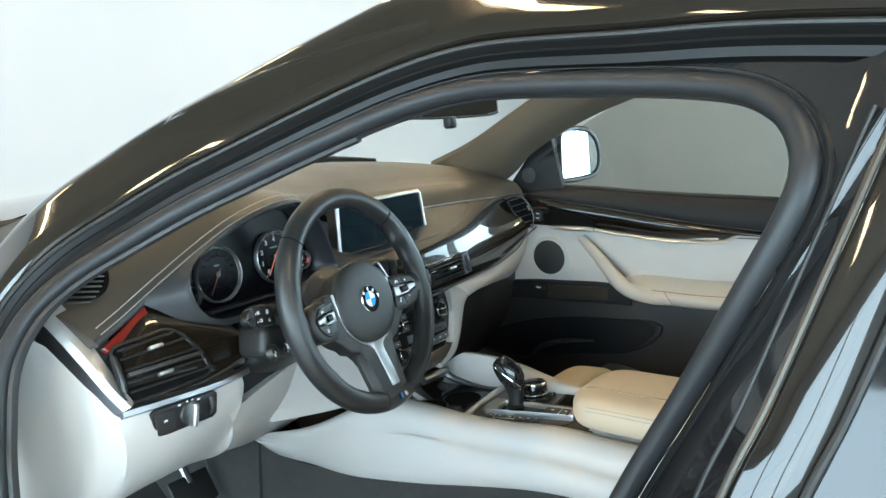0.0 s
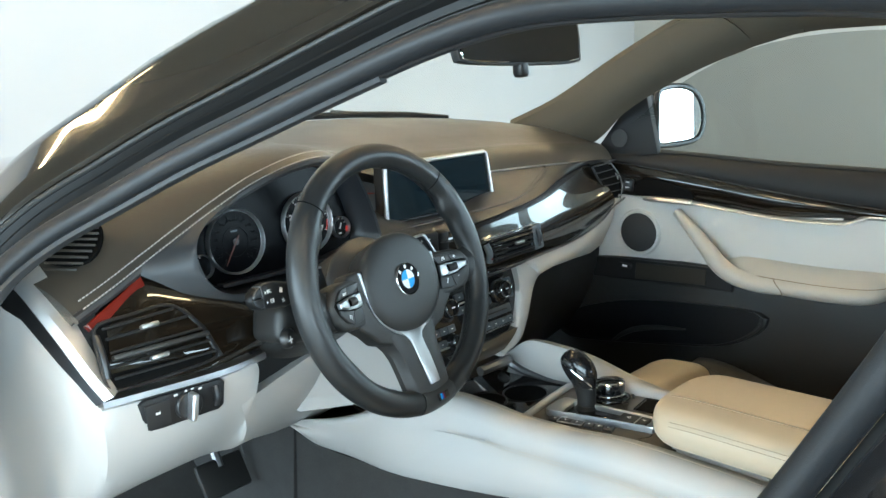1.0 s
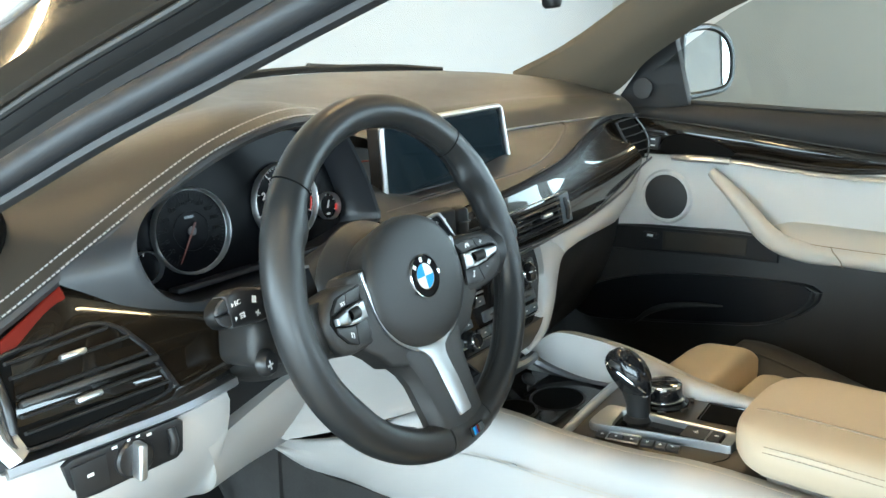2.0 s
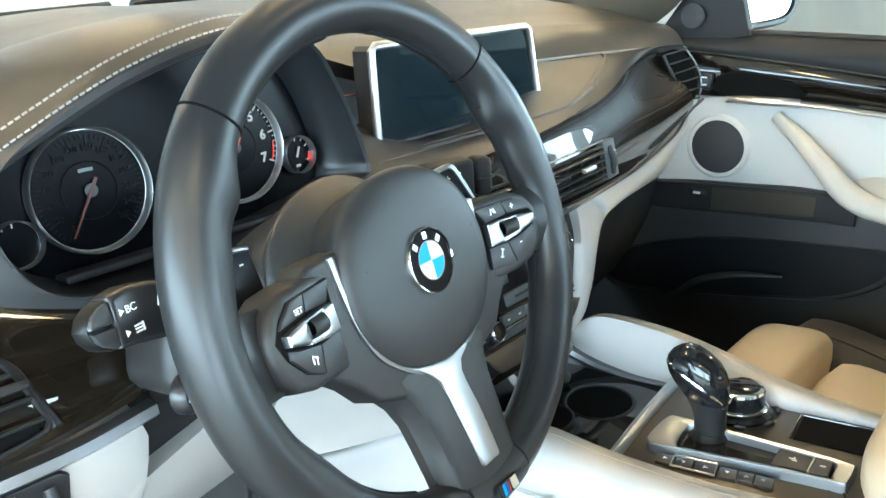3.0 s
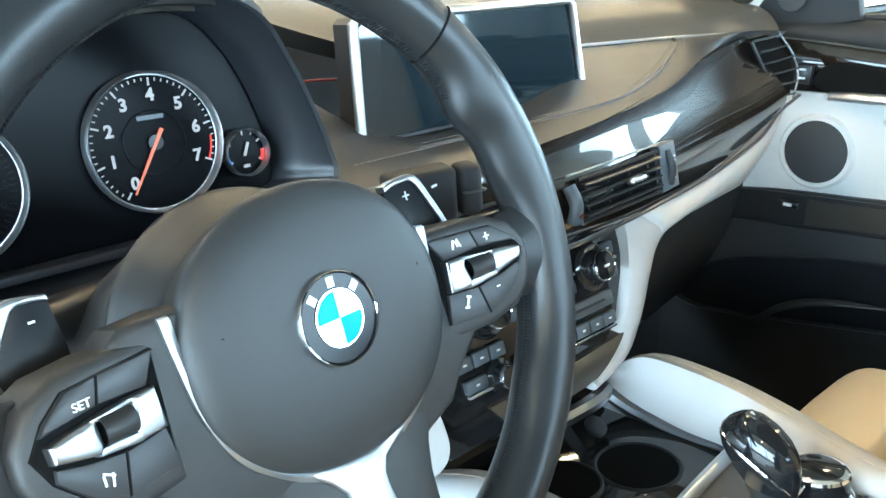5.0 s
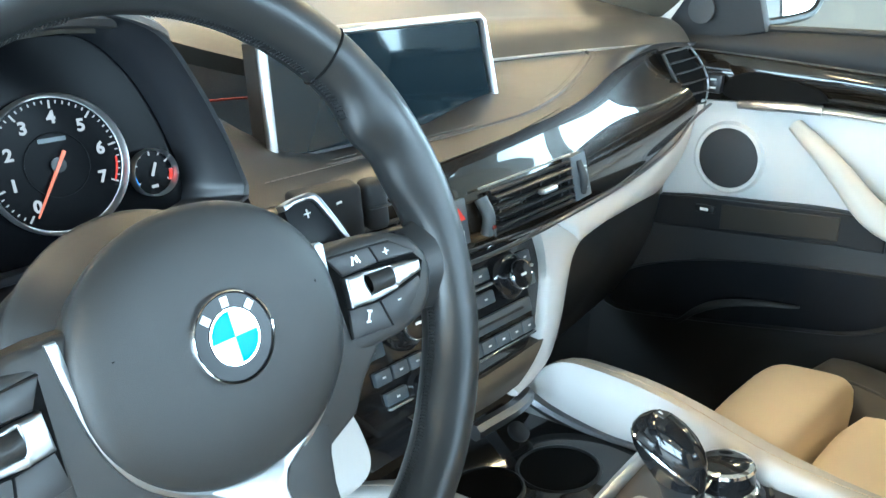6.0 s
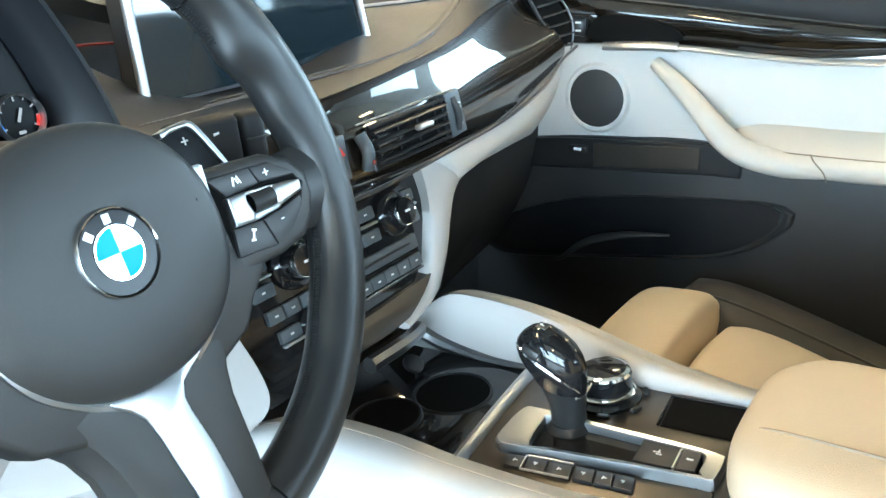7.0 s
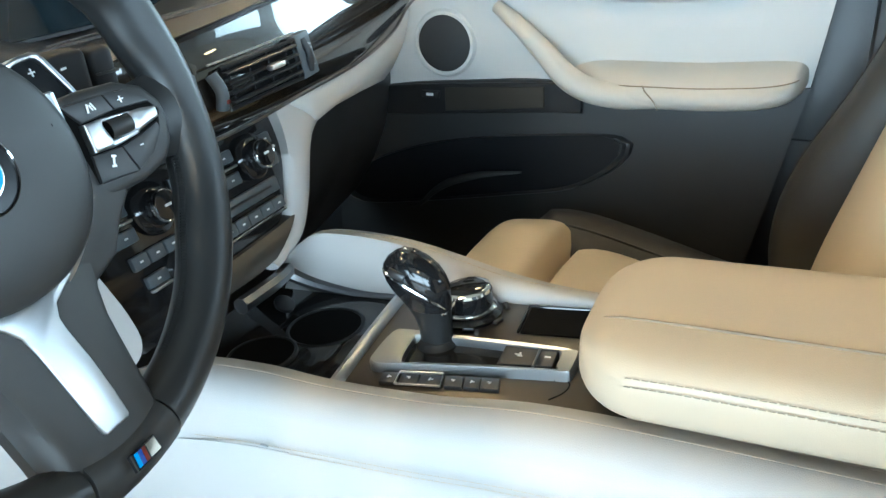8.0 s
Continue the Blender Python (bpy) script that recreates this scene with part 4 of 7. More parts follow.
# dark panel behind the steering column
part("column_surround", slab(poly_rows([(-0.50, -0.020, 1.10), (-0.40, -0.005, 1.13), (-0.25, -0.005, 1.135), (-0.14, -0.01, 1.12)], [(-0.53, -0.020, 0.985), (-0.40, 0.0, 0.995), (-0.25, 0.008, 1.005), (-0.14, 0.005, 1.01)], 4, 5),
                            (0, 0.03, 0)), M_DULL, dash)

# light switch
FL = face((-0.604, -0.0465, 1.022), 2, 0, 0)
lsw = part("light_switch", plate([(-0.060, 0.020), (-0.052, 0.0235), (0.0, 0.0215), (0.052, 0.0195), (0.0585, 0.014), (0.054, -0.016), (0.046, -0.021), (0.0, -0.0195), (-0.050, -0.019), (-0.058, -0.014)], FL @ pose(0, -0.004, 0), 0.018, 0.003, 2),
           M_SATIN, dash, "black light switch panel")
part("button", plate([(-0.055, 0.017), (-0.022, 0.017), (-0.022, -0.014), (-0.053, -0.014)], FL @ pose(0, -0.006, 0), 0.004, 0.0015, 2), M_BTNBLK, lsw)
part("knob", disc(FL @ pose(0.003, -0.004, 0.001), [(0.0185, 0.0), (0.0185, 0.004), (0.0165, 0.006), (0.0, 0.0065)], 32), M_SATIN, lsw)
part("grip", rbox(FL @ V(0.003, -0.015, 0.001), (0.0085, 0.016, 0.036), 0.003, 3, (0, 8, 0)), M_ALU, lsw, "bright knob grip")
part("thumb_wheel", tube([FL @ V(0.042, -0.004, -0.012), FL @ V(0.043, -0.008, 0.0), FL @ V(0.043, -0.004, 0.013)], 0.0045, 8, 10), M_BTNBLK, lsw)
part("symbols", bars(FL @ pose(0, -0.0066, 0), [(-0.039, 0.004, 0.006, 0.003, 0), (-0.019 + 0.005, 0.0195, 0.005, 0.0026, 0), (0.0, 0.0205, 0.003, 0.0026, 0), (0.009, 0.0205, 0.004, 0.0022, 0), (0.020, 0.0175, 0.005, 0.0026, 0)]), M_WHITE, lsw)

# ---- passenger side of the dashboard ----
T_TOP = [(-0.215, -0.012, 1.142), (-0.02, -0.040, 1.161), (0.20, -0.010, 1.172), (0.40, 0.056, 1.186), (0.54, 0.087, 1.194), (0.66, 0.086, 1.186)]
T_BOT = [(-0.215, -0.020, 1.066), (-0.02, -0.046, 1.063), (0.18, -0.031, 1.064), (0.38, 0.014, 1.053), (0.52, 0.034, 1.066), (0.600, 0.047, 1.090)]
T_END = [(-0.215, -0.012, 1.142), (-0.02, -0.040, 1.161), (0.20, -0.010, 1.172), (0.40, 0.056, 1.186), (0.575, 0.086, 1.193)]
L_TOP = [(-0.21, 0.10, 1.230), (-0.12, 0.085, 1.168), (0.0, 0.080, 1.170), (0.10, 0.110, 1.200), (0.20, 0.128, 1.204), (0.35, 0.126, 1.200), (0.45, 0.109, 1.199), (0.54, 0.100, 1.197), (0.60, 0.094, 1.194), (0.66, 0.089, 1.188)]
rows = between(L_TOP, T_TOP, 50, 9, (0, -0.010, 0.006))
part("lower_pad", slab(rows, (0, 0.02, -0.02)), M_HIDE_SHADE, dash, "charcoal leather lower pad")
part("bright_line", tube([(x, y - 0.004, z - 0.001) for x, y, z in SIL[1:]], 0.0021, 60, 6), M_ALU, dash, "fine bright line under the top pad")
q = spline([(-0.20, 0.015, 1.164), (-0.103, 0.0135, 1.165), (-0.011, -0.002, 1.170), (0.060, -0.007, 1.1725), (0.12, -0.005, 1.1755), (0.19, 0.012, 1.181), (0.26, 0.038, 1.188), (0.33, 0.069, 1.1955), (0.375, 0.092, 1.200), (0.39, 0.108, 1.2015)], 70)
part("pad_welt", tube([p + V(0.001, -0.006, 0.0008) for p in q], 0.0022, 90, 8), M_HIDE_SHADE, dash, "raised seam of the lower pad")
for off in ((0, 0.001, 0.0024), (0.003, -0.013, 0.0018)):
    part("pad_stitching", stitches([p + V(*off) for p in q], 0.006, 0.0044, 0.0005), M_STITCH, dash, "stitched seam")
# lacquered band


def even_curve(pts, x0, x1, n=70):
    """A smooth cubic through the run of a trim edge."""
    a = np.array(pts)
    fy, fz = np.polyfit(a[:, 0], a[:, 1], 3), np.polyfit(a[:, 0], a[:, 2], 3)
    return [V(x, float(np.polyval(fy, x)), float(np.polyval(fz, x))) for x in np.linspace(x0, x1, n)]


ta, tb = even_curve(T_END, -0.215, 0.552), even_curve(T_BOT, -0.215, 0.590)
rows = []
for j in range(15):
    t = j / 14
    r = []
    for p, q in zip(ta, tb):
        w = min(1.0, max(0.0, (p.x - 0.12) / 0.36))
        swell = 0.0170 + 0.0050 * w * w * (3 - 2 * w)
        o = p.lerp(q, t) + V(0, -swell, 0.003) * (6.75 * t * t * (1 - t))
        o.y += (q.y - p.y) * w * (t * t * (3 - 2 * t) - t)
        r.append(o)
    rows.append(r)
part("wood_band", slab(rows, (0, 0.03, 0)), M_WOOD, dash, "dark lacquered wood band")
part("band_edge", tube([(x, y - 0.003, z - 0.002) for x, y, z in T_BOT + [(0.648, 0.044, 1.106)]], 0.0024, 60, 6), M_ALU_DK, dash, "satin metal line")
# centre vents
def centre_vent(m, hw, mirrored, label, tab):
    """A flush rectangular vent with four blades and upright vanes behind them."""
    k = -1 if mirrored else 1
    v = vent(dash, m, [(-hw, -0.0195), (-hw, 0.0185), (hw, 0.0195), (hw, -0.0205)], [(-hw + 0.003, z, hw - 0.003, z + 0.0008) for z in (0.0125, 0.0035, -0.0055, -0.0145)], label, tabs=((tab, 0.0035, 0),), square=True)
    for i in range(4):
        part("vane", rbox(m @ V(-hw + 0.016 + i * (2 * hw - 0.032) / 3, 0.0006, -0.0005), (0.0014, 0.002, 0.034), 0.0004, 1, m.to_3x3()), M_BLACK, v)
    w = part("thumb_wheel", tube([m @ V(-k * (hw + 0.011), -0.002, -0.016), m @ V(-k * (hw + 0.012), -0.0075, 0.0), m @ V(-k * (hw + 0.013), -0.002, 0.016)], 0.006, 12, 12), M_BTN, v, "grey ribbed thumb wheel")
    part("mark", rbox(m @ V(-k * (hw + 0.011), -0.011, -0.010), (0.005, 0.002, 0.004), 0.0006, 1, m.to_3x3()), M_RED, w)
    return v


FM1 = face((0.059, -0.0590, 1.1090), 10, 0, 3)
centre_vent(FM1, 0.067, False, "centre air vent with black blades and a bright tab", 0.010)
sel = part("vent_selector", plate([(-0.015, -0.024), (-0.018, 0.023), (0.012, 0.0245), (0.017, -0.022)], FM1 @ pose(0.088, -0.002, 0), 0.010, 0.002, 2), M_BTN, dash, "grey vent selector with a ribbed wheel")
part("wheel", tube([FM1 @ V(0.088, -0.001, -0.017), FM1 @ V(0.086, -0.0055, 0.0), FM1 @ V(0.085, -0.001, 0.017)], 0.0042, 12, 10), M_BLACK, sel)
part("mark", bars(FM1 @ pose(0.088, -0.0066, 0), [(0.0, -0.011 + 0.0044 * i, 0.004 + 0.0006 * i, 0.0013, 12) for i in range(6)]), M_WHITE, sel)
FM2 = face((-0.129, -0.0570, 1.1090), 10, 0, -3)
centre_vent(FM2, 0.056, True, "centre air vent with black blades", 0.0)
FMC = face((-0.048, -0.0620, 1.1090), 10)
hz = part("hazard_switch", plate([(-0.0115, -0.020), (-0.0115, 0.020), (0.0115, 0.020), (0.0115, -0.020)], FMC, 0.012, 0.002, 2), M_BTN, dash, "grey switch block with a red triangle")
part("triangle", plate([(-0.007, 0.002), (0.007, 0.002), (0.0, 0.013)], FMC @ pose(0, -0.001, 0), 0.001, 0), M_LITRED, hz, "red triangle")
part("lock_symbol", bars(FMC @ pose(0, -0.001, 0), [(0, -0.010, 0.006, 0.006, 0)]), M_WHITE, hz)
part("vent_line", tube([FM1 @ V(-0.080, -0.001, 0.0245), FM1 @ V(0.0, -0.001, 0.025), FM1 @ V(0.072, -0.001, 0.026)], 0.0011, 16, 6), M_ALU, dash, "fine bright line over the vent")
# right-hand vent, wrapped round the end of the band
VA = [(0.538, 0.072, 1.187), (0.550, 0.062, 1.160), (0.564, 0.053, 1.135), (0.580, 0.046, 1.110)]
VB = [(0.606, 0.067, 1.190), (0.622, 0.054, 1.162), (0.628, 0.046, 1.135), (0.618, 0.043, 1.108)]
# flat black sheet behind the slats, painted as the mouth's shade
ev = part("air_vent", slab(between(VA, VB, 14, 4, (0, -0.002, 0)), (0.004, 0.02, 0)), M_SHADE_JOINT, dash, "outer air vent with black blades")
va, vb = spline(VA, 11), spline(VB, 11)
for i in range(0, 11, 2):
    a, b = va[i] + V(0, -0.003, 0), vb[i] + V(0, -0.003, 0)
    part("slat", slab([[a, a.lerp(b, 0.5) + V(0, -0.002, 0), b], [p + V(0, -0.006, 0.0022) for p in (a, a.lerp(b, 0.5) + V(0, -0.002, 0), b)]], (0, 0, 0.0026)), M_SLAT, ev)
part("vent_frame", tube([p + V(0, -0.003, 0) for p in va], 0.0026, 20, 8), M_SATIN, ev)
part("vent_rim", tube([(0.609, 0.067, 1.196), (0.626, 0.050, 1.165), (0.633, 0.041, 1.135), (0.622, 0.039, 1.102)], 0.0016, 24, 8), M_ALU_DK, ev, "bright metal rim")
# ivory under-panel and the arms beside the centre stack
U_TOP = [(0.150, -0.030, 1.064), (0.17, -0.030, 1.062), (0.27, -0.006, 1.054), (0.38, 0.018, 1.047), (0.46, 0.028, 1.052), (0.54, 0.040, 1.066), (0.62, 0.050, 1.094), (0.70, 0.09, 1.15)]
U_BOT = [(0.150, -0.012, 1.050), (0.195, -0.020, 1.014), (0.235, -0.010, 1.013), (0.285, 0.000, 1.013), (0.41, 0.030, 1.000), (0.55, 0.070, 0.980), (0.65, 0.11, 0.97), (0.72, 0.14, 0.96)]
part("ivory_panel", slab(poly_rows(U_TOP, U_BOT, 6, 8, (0, -0.009, -0.003)), (0, 0.03, 0.01)), M_IVORY_LIT, dash, "ivory panel under the wood band", sharp=60)
part("glove_box", slab(poly_rows([(0.15, 0.01, 1.03), (0.40, 0.05, 1.01), (0.72, 0.15, 1.02)], [(0.12, 0.16, 0.70), (0.40, 0.20, 0.70), (0.76, 0.24, 0.72)], 8, 6, (0, -0.03, 0)), (0, 0.03, 0)), M_PANELBLK, dash, "black glove box")
ARM_RI = [(0.124, -0.014, 1.062), (0.128, -0.022, 1.040), (0.128, -0.028, 1.012), (0.121, -0.033, 0.985), (0.107, -0.039, 0.951), (0.091, -0.044, 0.931), (0.065, -0.049, 0.919), (0.037, -0.052, 0.911)]
ARM_RO = [(0.235, -0.018, 1.026), (0.192, -0.023, 1.010), (0.170, -0.028, 0.983), (0.151, -0.034, 0.948), (0.131, -0.038, 0.921), (0.112, -0.042, 0.908), (0.080, -0.046, 0.900), (0.042, -0.050, 0.897)]
ARM_LI = [(-0.196, -0.030, 1.060), (-0.1885, -0.040, 1.0235), (-0.180, -0.046, 1.0), (-0.172, -0.050, 0.978), (-0.164, -0.053, 0.955), (-0.158, -0.055, 0.931), (-0.160, -0.056, 0.917), (-0.168, -0.056, 0.909), (-0.184, -0.056, 0.905)]
ARM_LO = [(-0.360, 0.020, 1.020), (-0.360, 0.020, 1.005), (-0.360, 0.020, 0.990), (-0.360, 0.022, 0.970), (-0.360, 0.026, 0.950), (-0.360, 0.030, 0.930), (-0.360, 0.034, 0.918), (-0.360, 0.036, 0.908), (-0.360, 0.038, 0.900)]
for a, b in ((ARM_RI, ARM_RO), (ARM_LI, ARM_LO)):
    part("stack_arm", slab(between(a, b, 40, 8, (0, -0.009, 0)), (0, 0.03, 0.0)), M_IVORY, dash, "ivory leather arm beside the centre stack", sharp=60)

# ---- centre stack ----
stack = thing("centre_stack", (0, 0, 0.9), "gloss black centre stack with climate and radio controls", "control panel")
FS = face((0.0, -0.024, 0.990), 18)
part("panel", plate([(-0.200, 0.066), (0.152, 0.066), (0.138, 0.035), (0.123, 0.0), (0.099, -0.042), (0.045, -0.080), (-0.075, -0.088), (-0.150, -0.088), (-0.175, -0.060), (-0.190, 0.0)], FS, 0.02, 0.004, 2), M_GLOSS, stack,
     "gloss black panel")


def stack_button(x, z, w, h, name="button", mark=True, skew=0.0):
    b = part(name, rbox(FS @ V(x, -0.0025, z), (w, 0.006, h), 0.0015, 2, FS.to_3x3()), M_BTN, stack)
    if mark:
        part("symbol", bars(FS @ pose(x, -0.0058, z), [(0, 0, min(0.004, w * 0.25), 0.0018, 0)]), M_WHITE, b)
    return b


for kx in (-0.080, 0.073):
    kn = part("temperature_knob", disc(FS @ pose(kx, -0.001, 0.024), [(0.025, 0.0), (0.025, 0.004), (0.022, 0.006), (0.0165, 0.007), (0.0155, 0.020), (0.0135, 0.0225), (0.0, 0.0235)], 36), M_GLOSS, stack, "black rotary knob with a chrome rim")
    part("ring", disc(FS @ pose(kx, -0.0225, 0.024), [(0.0135, 0.0), (0.0150, 0.0008), (0.0158, -0.001), (0.0158, -0.003)], 36), M_CHROME, kn, "chrome ring")
    part("symbol", bars(FS @ pose(kx, -0.0248, 0.024), [(0, 0, 0.008, 0.0025, 0)]), M_WHITE, kn)
    for dx, w in ((-0.043, 0.028), (0.0295, 0.019) if kx > 0 else (0.041, 0.024)):
        stack_button(kx + dx, 0.035, w, 0.013)
        stack_button(kx + dx, 0.011, w, 0.013)
        part("bright_bar", rbox(FS @ V(kx + dx, -0.003, 0.0235), (w + 0.004, 0.006, 0.0028), 0.001, 1, FS.to_3x3()), M_ALU, stack)
for i in range(3):
    stack_button(-0.118 + i * 0.021, -0.013, 0.019, 0.013, "tuning_button")
stack_button(-0.108, -0.034, 0.026, 0.012, "mode_button")
part("bright_bar", rbox(FS @ V(-0.105, -0.003, -0.0425), (0.030, 0.006, 0.003), 0.001, 1, FS.to_3x3()), M_ALU, stack)
kn = part("volume_knob", disc(FS @ pose(-0.080, -0.001, -0.036), [(0.016, 0.0), (0.016, 0.004), (0.0115, 0.006), (0.011, 0.017), (0.009, 0.019), (0.0, 0.0195)], 30), M_GLOSS, stack, "black volume knob")
part("ring", disc(FS @ pose(-0.080, -0.0185, -0.036), [(0.009, 0.0), (0.0105, 0.0005), (0.0112, -0.001), (0.0112, -0.003)], 30), M_CHROME, kn, "chrome ring")
part("disc_slot", rbox(FS @ V(0.030, -0.001, -0.014), (0.135, 0.006, 0.016), 0.002, 2, FS.to_3x3()), M_BTN, stack, "grey disc slot surround")
part("slot", rbox(FS @ V(0.030, -0.003, -0.014), (0.105, 0.006, 0.003), 0.001, 1, FS.to_3x3()), M_BLACK, stack)
for i in range(7):
    stack_button(-0.045 + i * 0.0215, -0.034, 0.0203, 0.013, "preset_button")
part("bright_bar", rbox(FS @ V(0.018, -0.003, -0.0435), (0.150, 0.006, 0.0032), 0.001, 1, FS.to_3x3()), M_CHROME, stack, "bright bar under the preset buttons")
part("lower_cover", slab(between([(-0.10, -0.046, 0.935), (0.0, -0.047, 0.935), (0.105, -0.044, 0.938)], [(-0.080, -0.057, 0.912), (0.0, -0.058, 0.910), (0.044, -0.057, 0.912)], 12, 5, (0, -0.003, 0)), (0, 0.02, 0.0)), M_PANEL, stack,
     "dark satin metal flap")

# ---- display ----
disp = thing("display_screen", (-0.025, 0.07, 1.16), "wide dark display in a bright metal frame standing on the dashboard", "screen")
FD = face((-0.026, 0.036, 1.2175), 3.4)
SC = [(-0.139, -0.049), (-0.1375, 0.046), (-0.132, 0.0505), (0.122, 0.0505), (0.128, 0.046), (0.146, -0.045), (0.142, -0.049)]
part("housing", plate([(x * 1.0, z * 1.0) for x, z in SC], FD @ pose(0, 0.004, 0), 0.022, 0), M_BLACK, disp)
part("frame", tube([FD @ V(x, 0.0, z) for x, z in SC], 0.0044, 7, 10, smooth=False), M_ALU, disp, "brushed aluminium frame")
part("panel", plate([(x * 0.965, z * 0.93) for x, z in SC], FD @ pose(0, 0.001, 0), 0.004, 0.0008, 1), M_SCREEN, disp, "dark display glass")
part("foot", rbox((-0.026, 0.085, 1.165), (0.20, 0.06, 0.03), 0.008, 2), M_BLACK, disp)
part("red_line", tube([(-0.20, 0.070, 1.221), (-0.17, 0.074, 1.219), (-0.14, 0.074, 1.216)], 0.0013, 10, 6), M_RED, dash, "thin red line")

# ---- steering wheel ----
WM = pose(-0.364, -0.1906, 1.1635, -18.5, 0, 4.5)
wheel = thing("steering_wheel", (-0.364, -0.19, 1.162), "black leather three-spoke steering wheel with satin metal trim", "steering wheel")
WR, WT = 0.1644, 0.0168


def wl(u, v, n):
    return WM @ V(u, -n, v)


def rim_point(a, ph, grow=0.0):
    """The rim's surface: a round the wheel, ph round the tube; thicker where the thumbs rest, flatter at the foot."""
    deg = (math.degrees(a) + 90) % 360 - 90
    d = 180 - deg if deg > 90 else deg
    fat = 0.0095 * math.exp(-((d - 30) / 6.5) ** 2) + 0.0055 * math.exp(-((d - 15) / 9.0) ** 2) + 0.003 * math.exp(-((d + 34) / 9.0) ** 2)
    c = math.cos(ph)
    rad = WT + grow + (fat * (-c) ** 1.5 if c < 0 else 0.0)
    return wl((WR + rad * c) * math.cos(a), (WR + rad * c) * math.sin(a), (WT + 0.0010 + grow + 0.10 * fat) * math.sin(ph))


def rim_arc(d0, d1, n, grow=0.0):
    """A run of the rim from d0 to d1 degrees."""
    bm = bmesh.new()
    skin(bm, [[rim_point(radians(d0 + (d1 - d0) * i / n), 2 * math.pi * j / 24, grow) for j in range(24)] for i in range(n + 1)], closed_v=True, caps=True)
    return bm


part("rim", rim_arc(-78, 259, 190), M_WHEEL, wheel, "black leather rim")
part("rim_foot", rim_arc(-100.4, -78.6, 16, 0.0006), M_PAD, wheel, "soft black foot of the rim")
for deg in (137, 45):
    a = radians(deg)
    part("seam", tube([rim_point(a + 0.02 * math.sin(2 * math.pi * j / 24), 2 * math.pi * j / 24, 0.0001) for j in range(24)], 0.0008, 48, 6, True), M_THREADBLK, wheel)
for a0, a1 in ((82, 47), (45, 34), (-16, -66), (98, 135), (135, 146), (196, 246)):
    for off in (0.16, -0.16):
        row = []
        k = int(abs(a1 - a0) * 1.35)
        for i in range(k):
            a = radians(a0 + (a1 - a0) * i / k)
            row += [rim_point(a, math.pi + off, 0.0003), rim_point(a + radians(0.30), math.pi + off * 0.15, 0.0009)]
        bm = bmesh.new()
        for p, q in zip(row[::2], row[1::2]):
            join(bm, tube([p, q], 0.0005, 2, 5, smooth=False))
        part("rim_stitching", bm, M_WHEEL, wheel, "black cross stitching")
for sg in (1, -1):
    bm = bmesh.new()
    rows = []
    for u, hv, hn, n0 in ((0.126, 0.0245, 0.001, 0.001), (0.136, 0.0255, 0.0040, 0.001), (0.144, 0.0275, 0.0078, 0.0008), (0.150, 0.0320, 0.0112, 0.0005), (0.156, 0.0385, 0.0138, 0.0), (0.162, 0.0450, 0.0146, 0.0), (0.168, 0.048, 0.0120, 0.0)):
        ring_ = []
        for k in [2 * math.pi * q / 32 for q in range(32)]:
            v = -0.0125 + hv * math.sin(k)
            ring_.append(wl(sg * min(u + 0.004 * math.sin(k) ** 2, math.sqrt(WR * WR - v * v)), v, n0 + hn * math.cos(k)))
        rows.append(ring_)
    skin(bm, rows, closed_v=True, caps=True)
    part("spoke_flare", bm, M_WHEEL, wheel, "leather where the spoke meets the rim", sharp=80)

# airbag cover: a broad soft dome with a deep side wall
AB = [(0.0015 + 0.0725 * math.copysign(abs(math.cos(k)) ** 0.95, math.cos(k)), -0.0060 + 0.0655 * math.copysign(abs(math.sin(k)) ** 0.95, math.sin(k))) for k in [2 * math.pi * q / 72 for q in range(72)]]
bm = bmesh.new()
skin(bm, [[wl(0.0015 + (u - 0.0015) * s, -0.006 + (v + 0.006) * s, n) for u, v in AB] for s, n in
          ((0.80, -0.040), (0.835, -0.038), (0.85, -0.034), (0.90, -0.024), (0.95, -0.014), (0.985, -0.006), (0.998, -0.0015), (0.995, 0.0020), (0.975, 0.0050), (0.94, 0.0070), (0.88, 0.0086), (0.78, 0.0100), (0.62, 0.0112), (0.42, 0.0119), (0.2, 0.0123), (0.02, 0.0124))],
     closed_v=True, caps=True)
cover = part("airbag_cover", bm, M_PAD, wheel, "domed soft black airbag cover", sharp=80)
for sg in (1, -1):
    hs = WM @ pose(0.0015 + sg * 0.052, -0.0093, 0.004, 6, 0, 0) @ pose(0, 0, 0, 0, 0, -8 * sg)
    part("horn_symbol", bars(hs, [(0, 0.0015, 0.0075, 0.0006, 8), (0.0006, -0.0012, 0.0055, 0.0006, -14), (0.0035, 0.0, 0.0006, 0.0035, 10)]), M_THREADBLK, cover)
# badge: dark ring, blue and white quarters, small plain bars
BM = WM @ pose(0.001, -0.0122, -0.0040) @ Matrix.Diagonal((0.90, 1, 0.90, 1))
bd = part("badge", disc(BM, [(0.0235, -0.002), (0.0235, 0.0012), (0.0228, 0.002), (0.0222, 0.0014), (0.0, 0.0014)], 48), M_BADGE, wheel, "round badge with blue and white quarters")
part("badge_rim", disc(BM, [(0.0228, 0.0005), (0.0230, 0.0024), (0.0236, 0.0026), (0.0242, 0.0018), (0.0242, -0.001)], 48), M_CHROME, bd, "chrome rim")
part("inner_rim", disc(BM, [(0.0138, 0.0010), (0.0138, 0.0021), (0.0146, 0.0021), (0.0146, 0.0010)], 40), M_CHROME, bd)
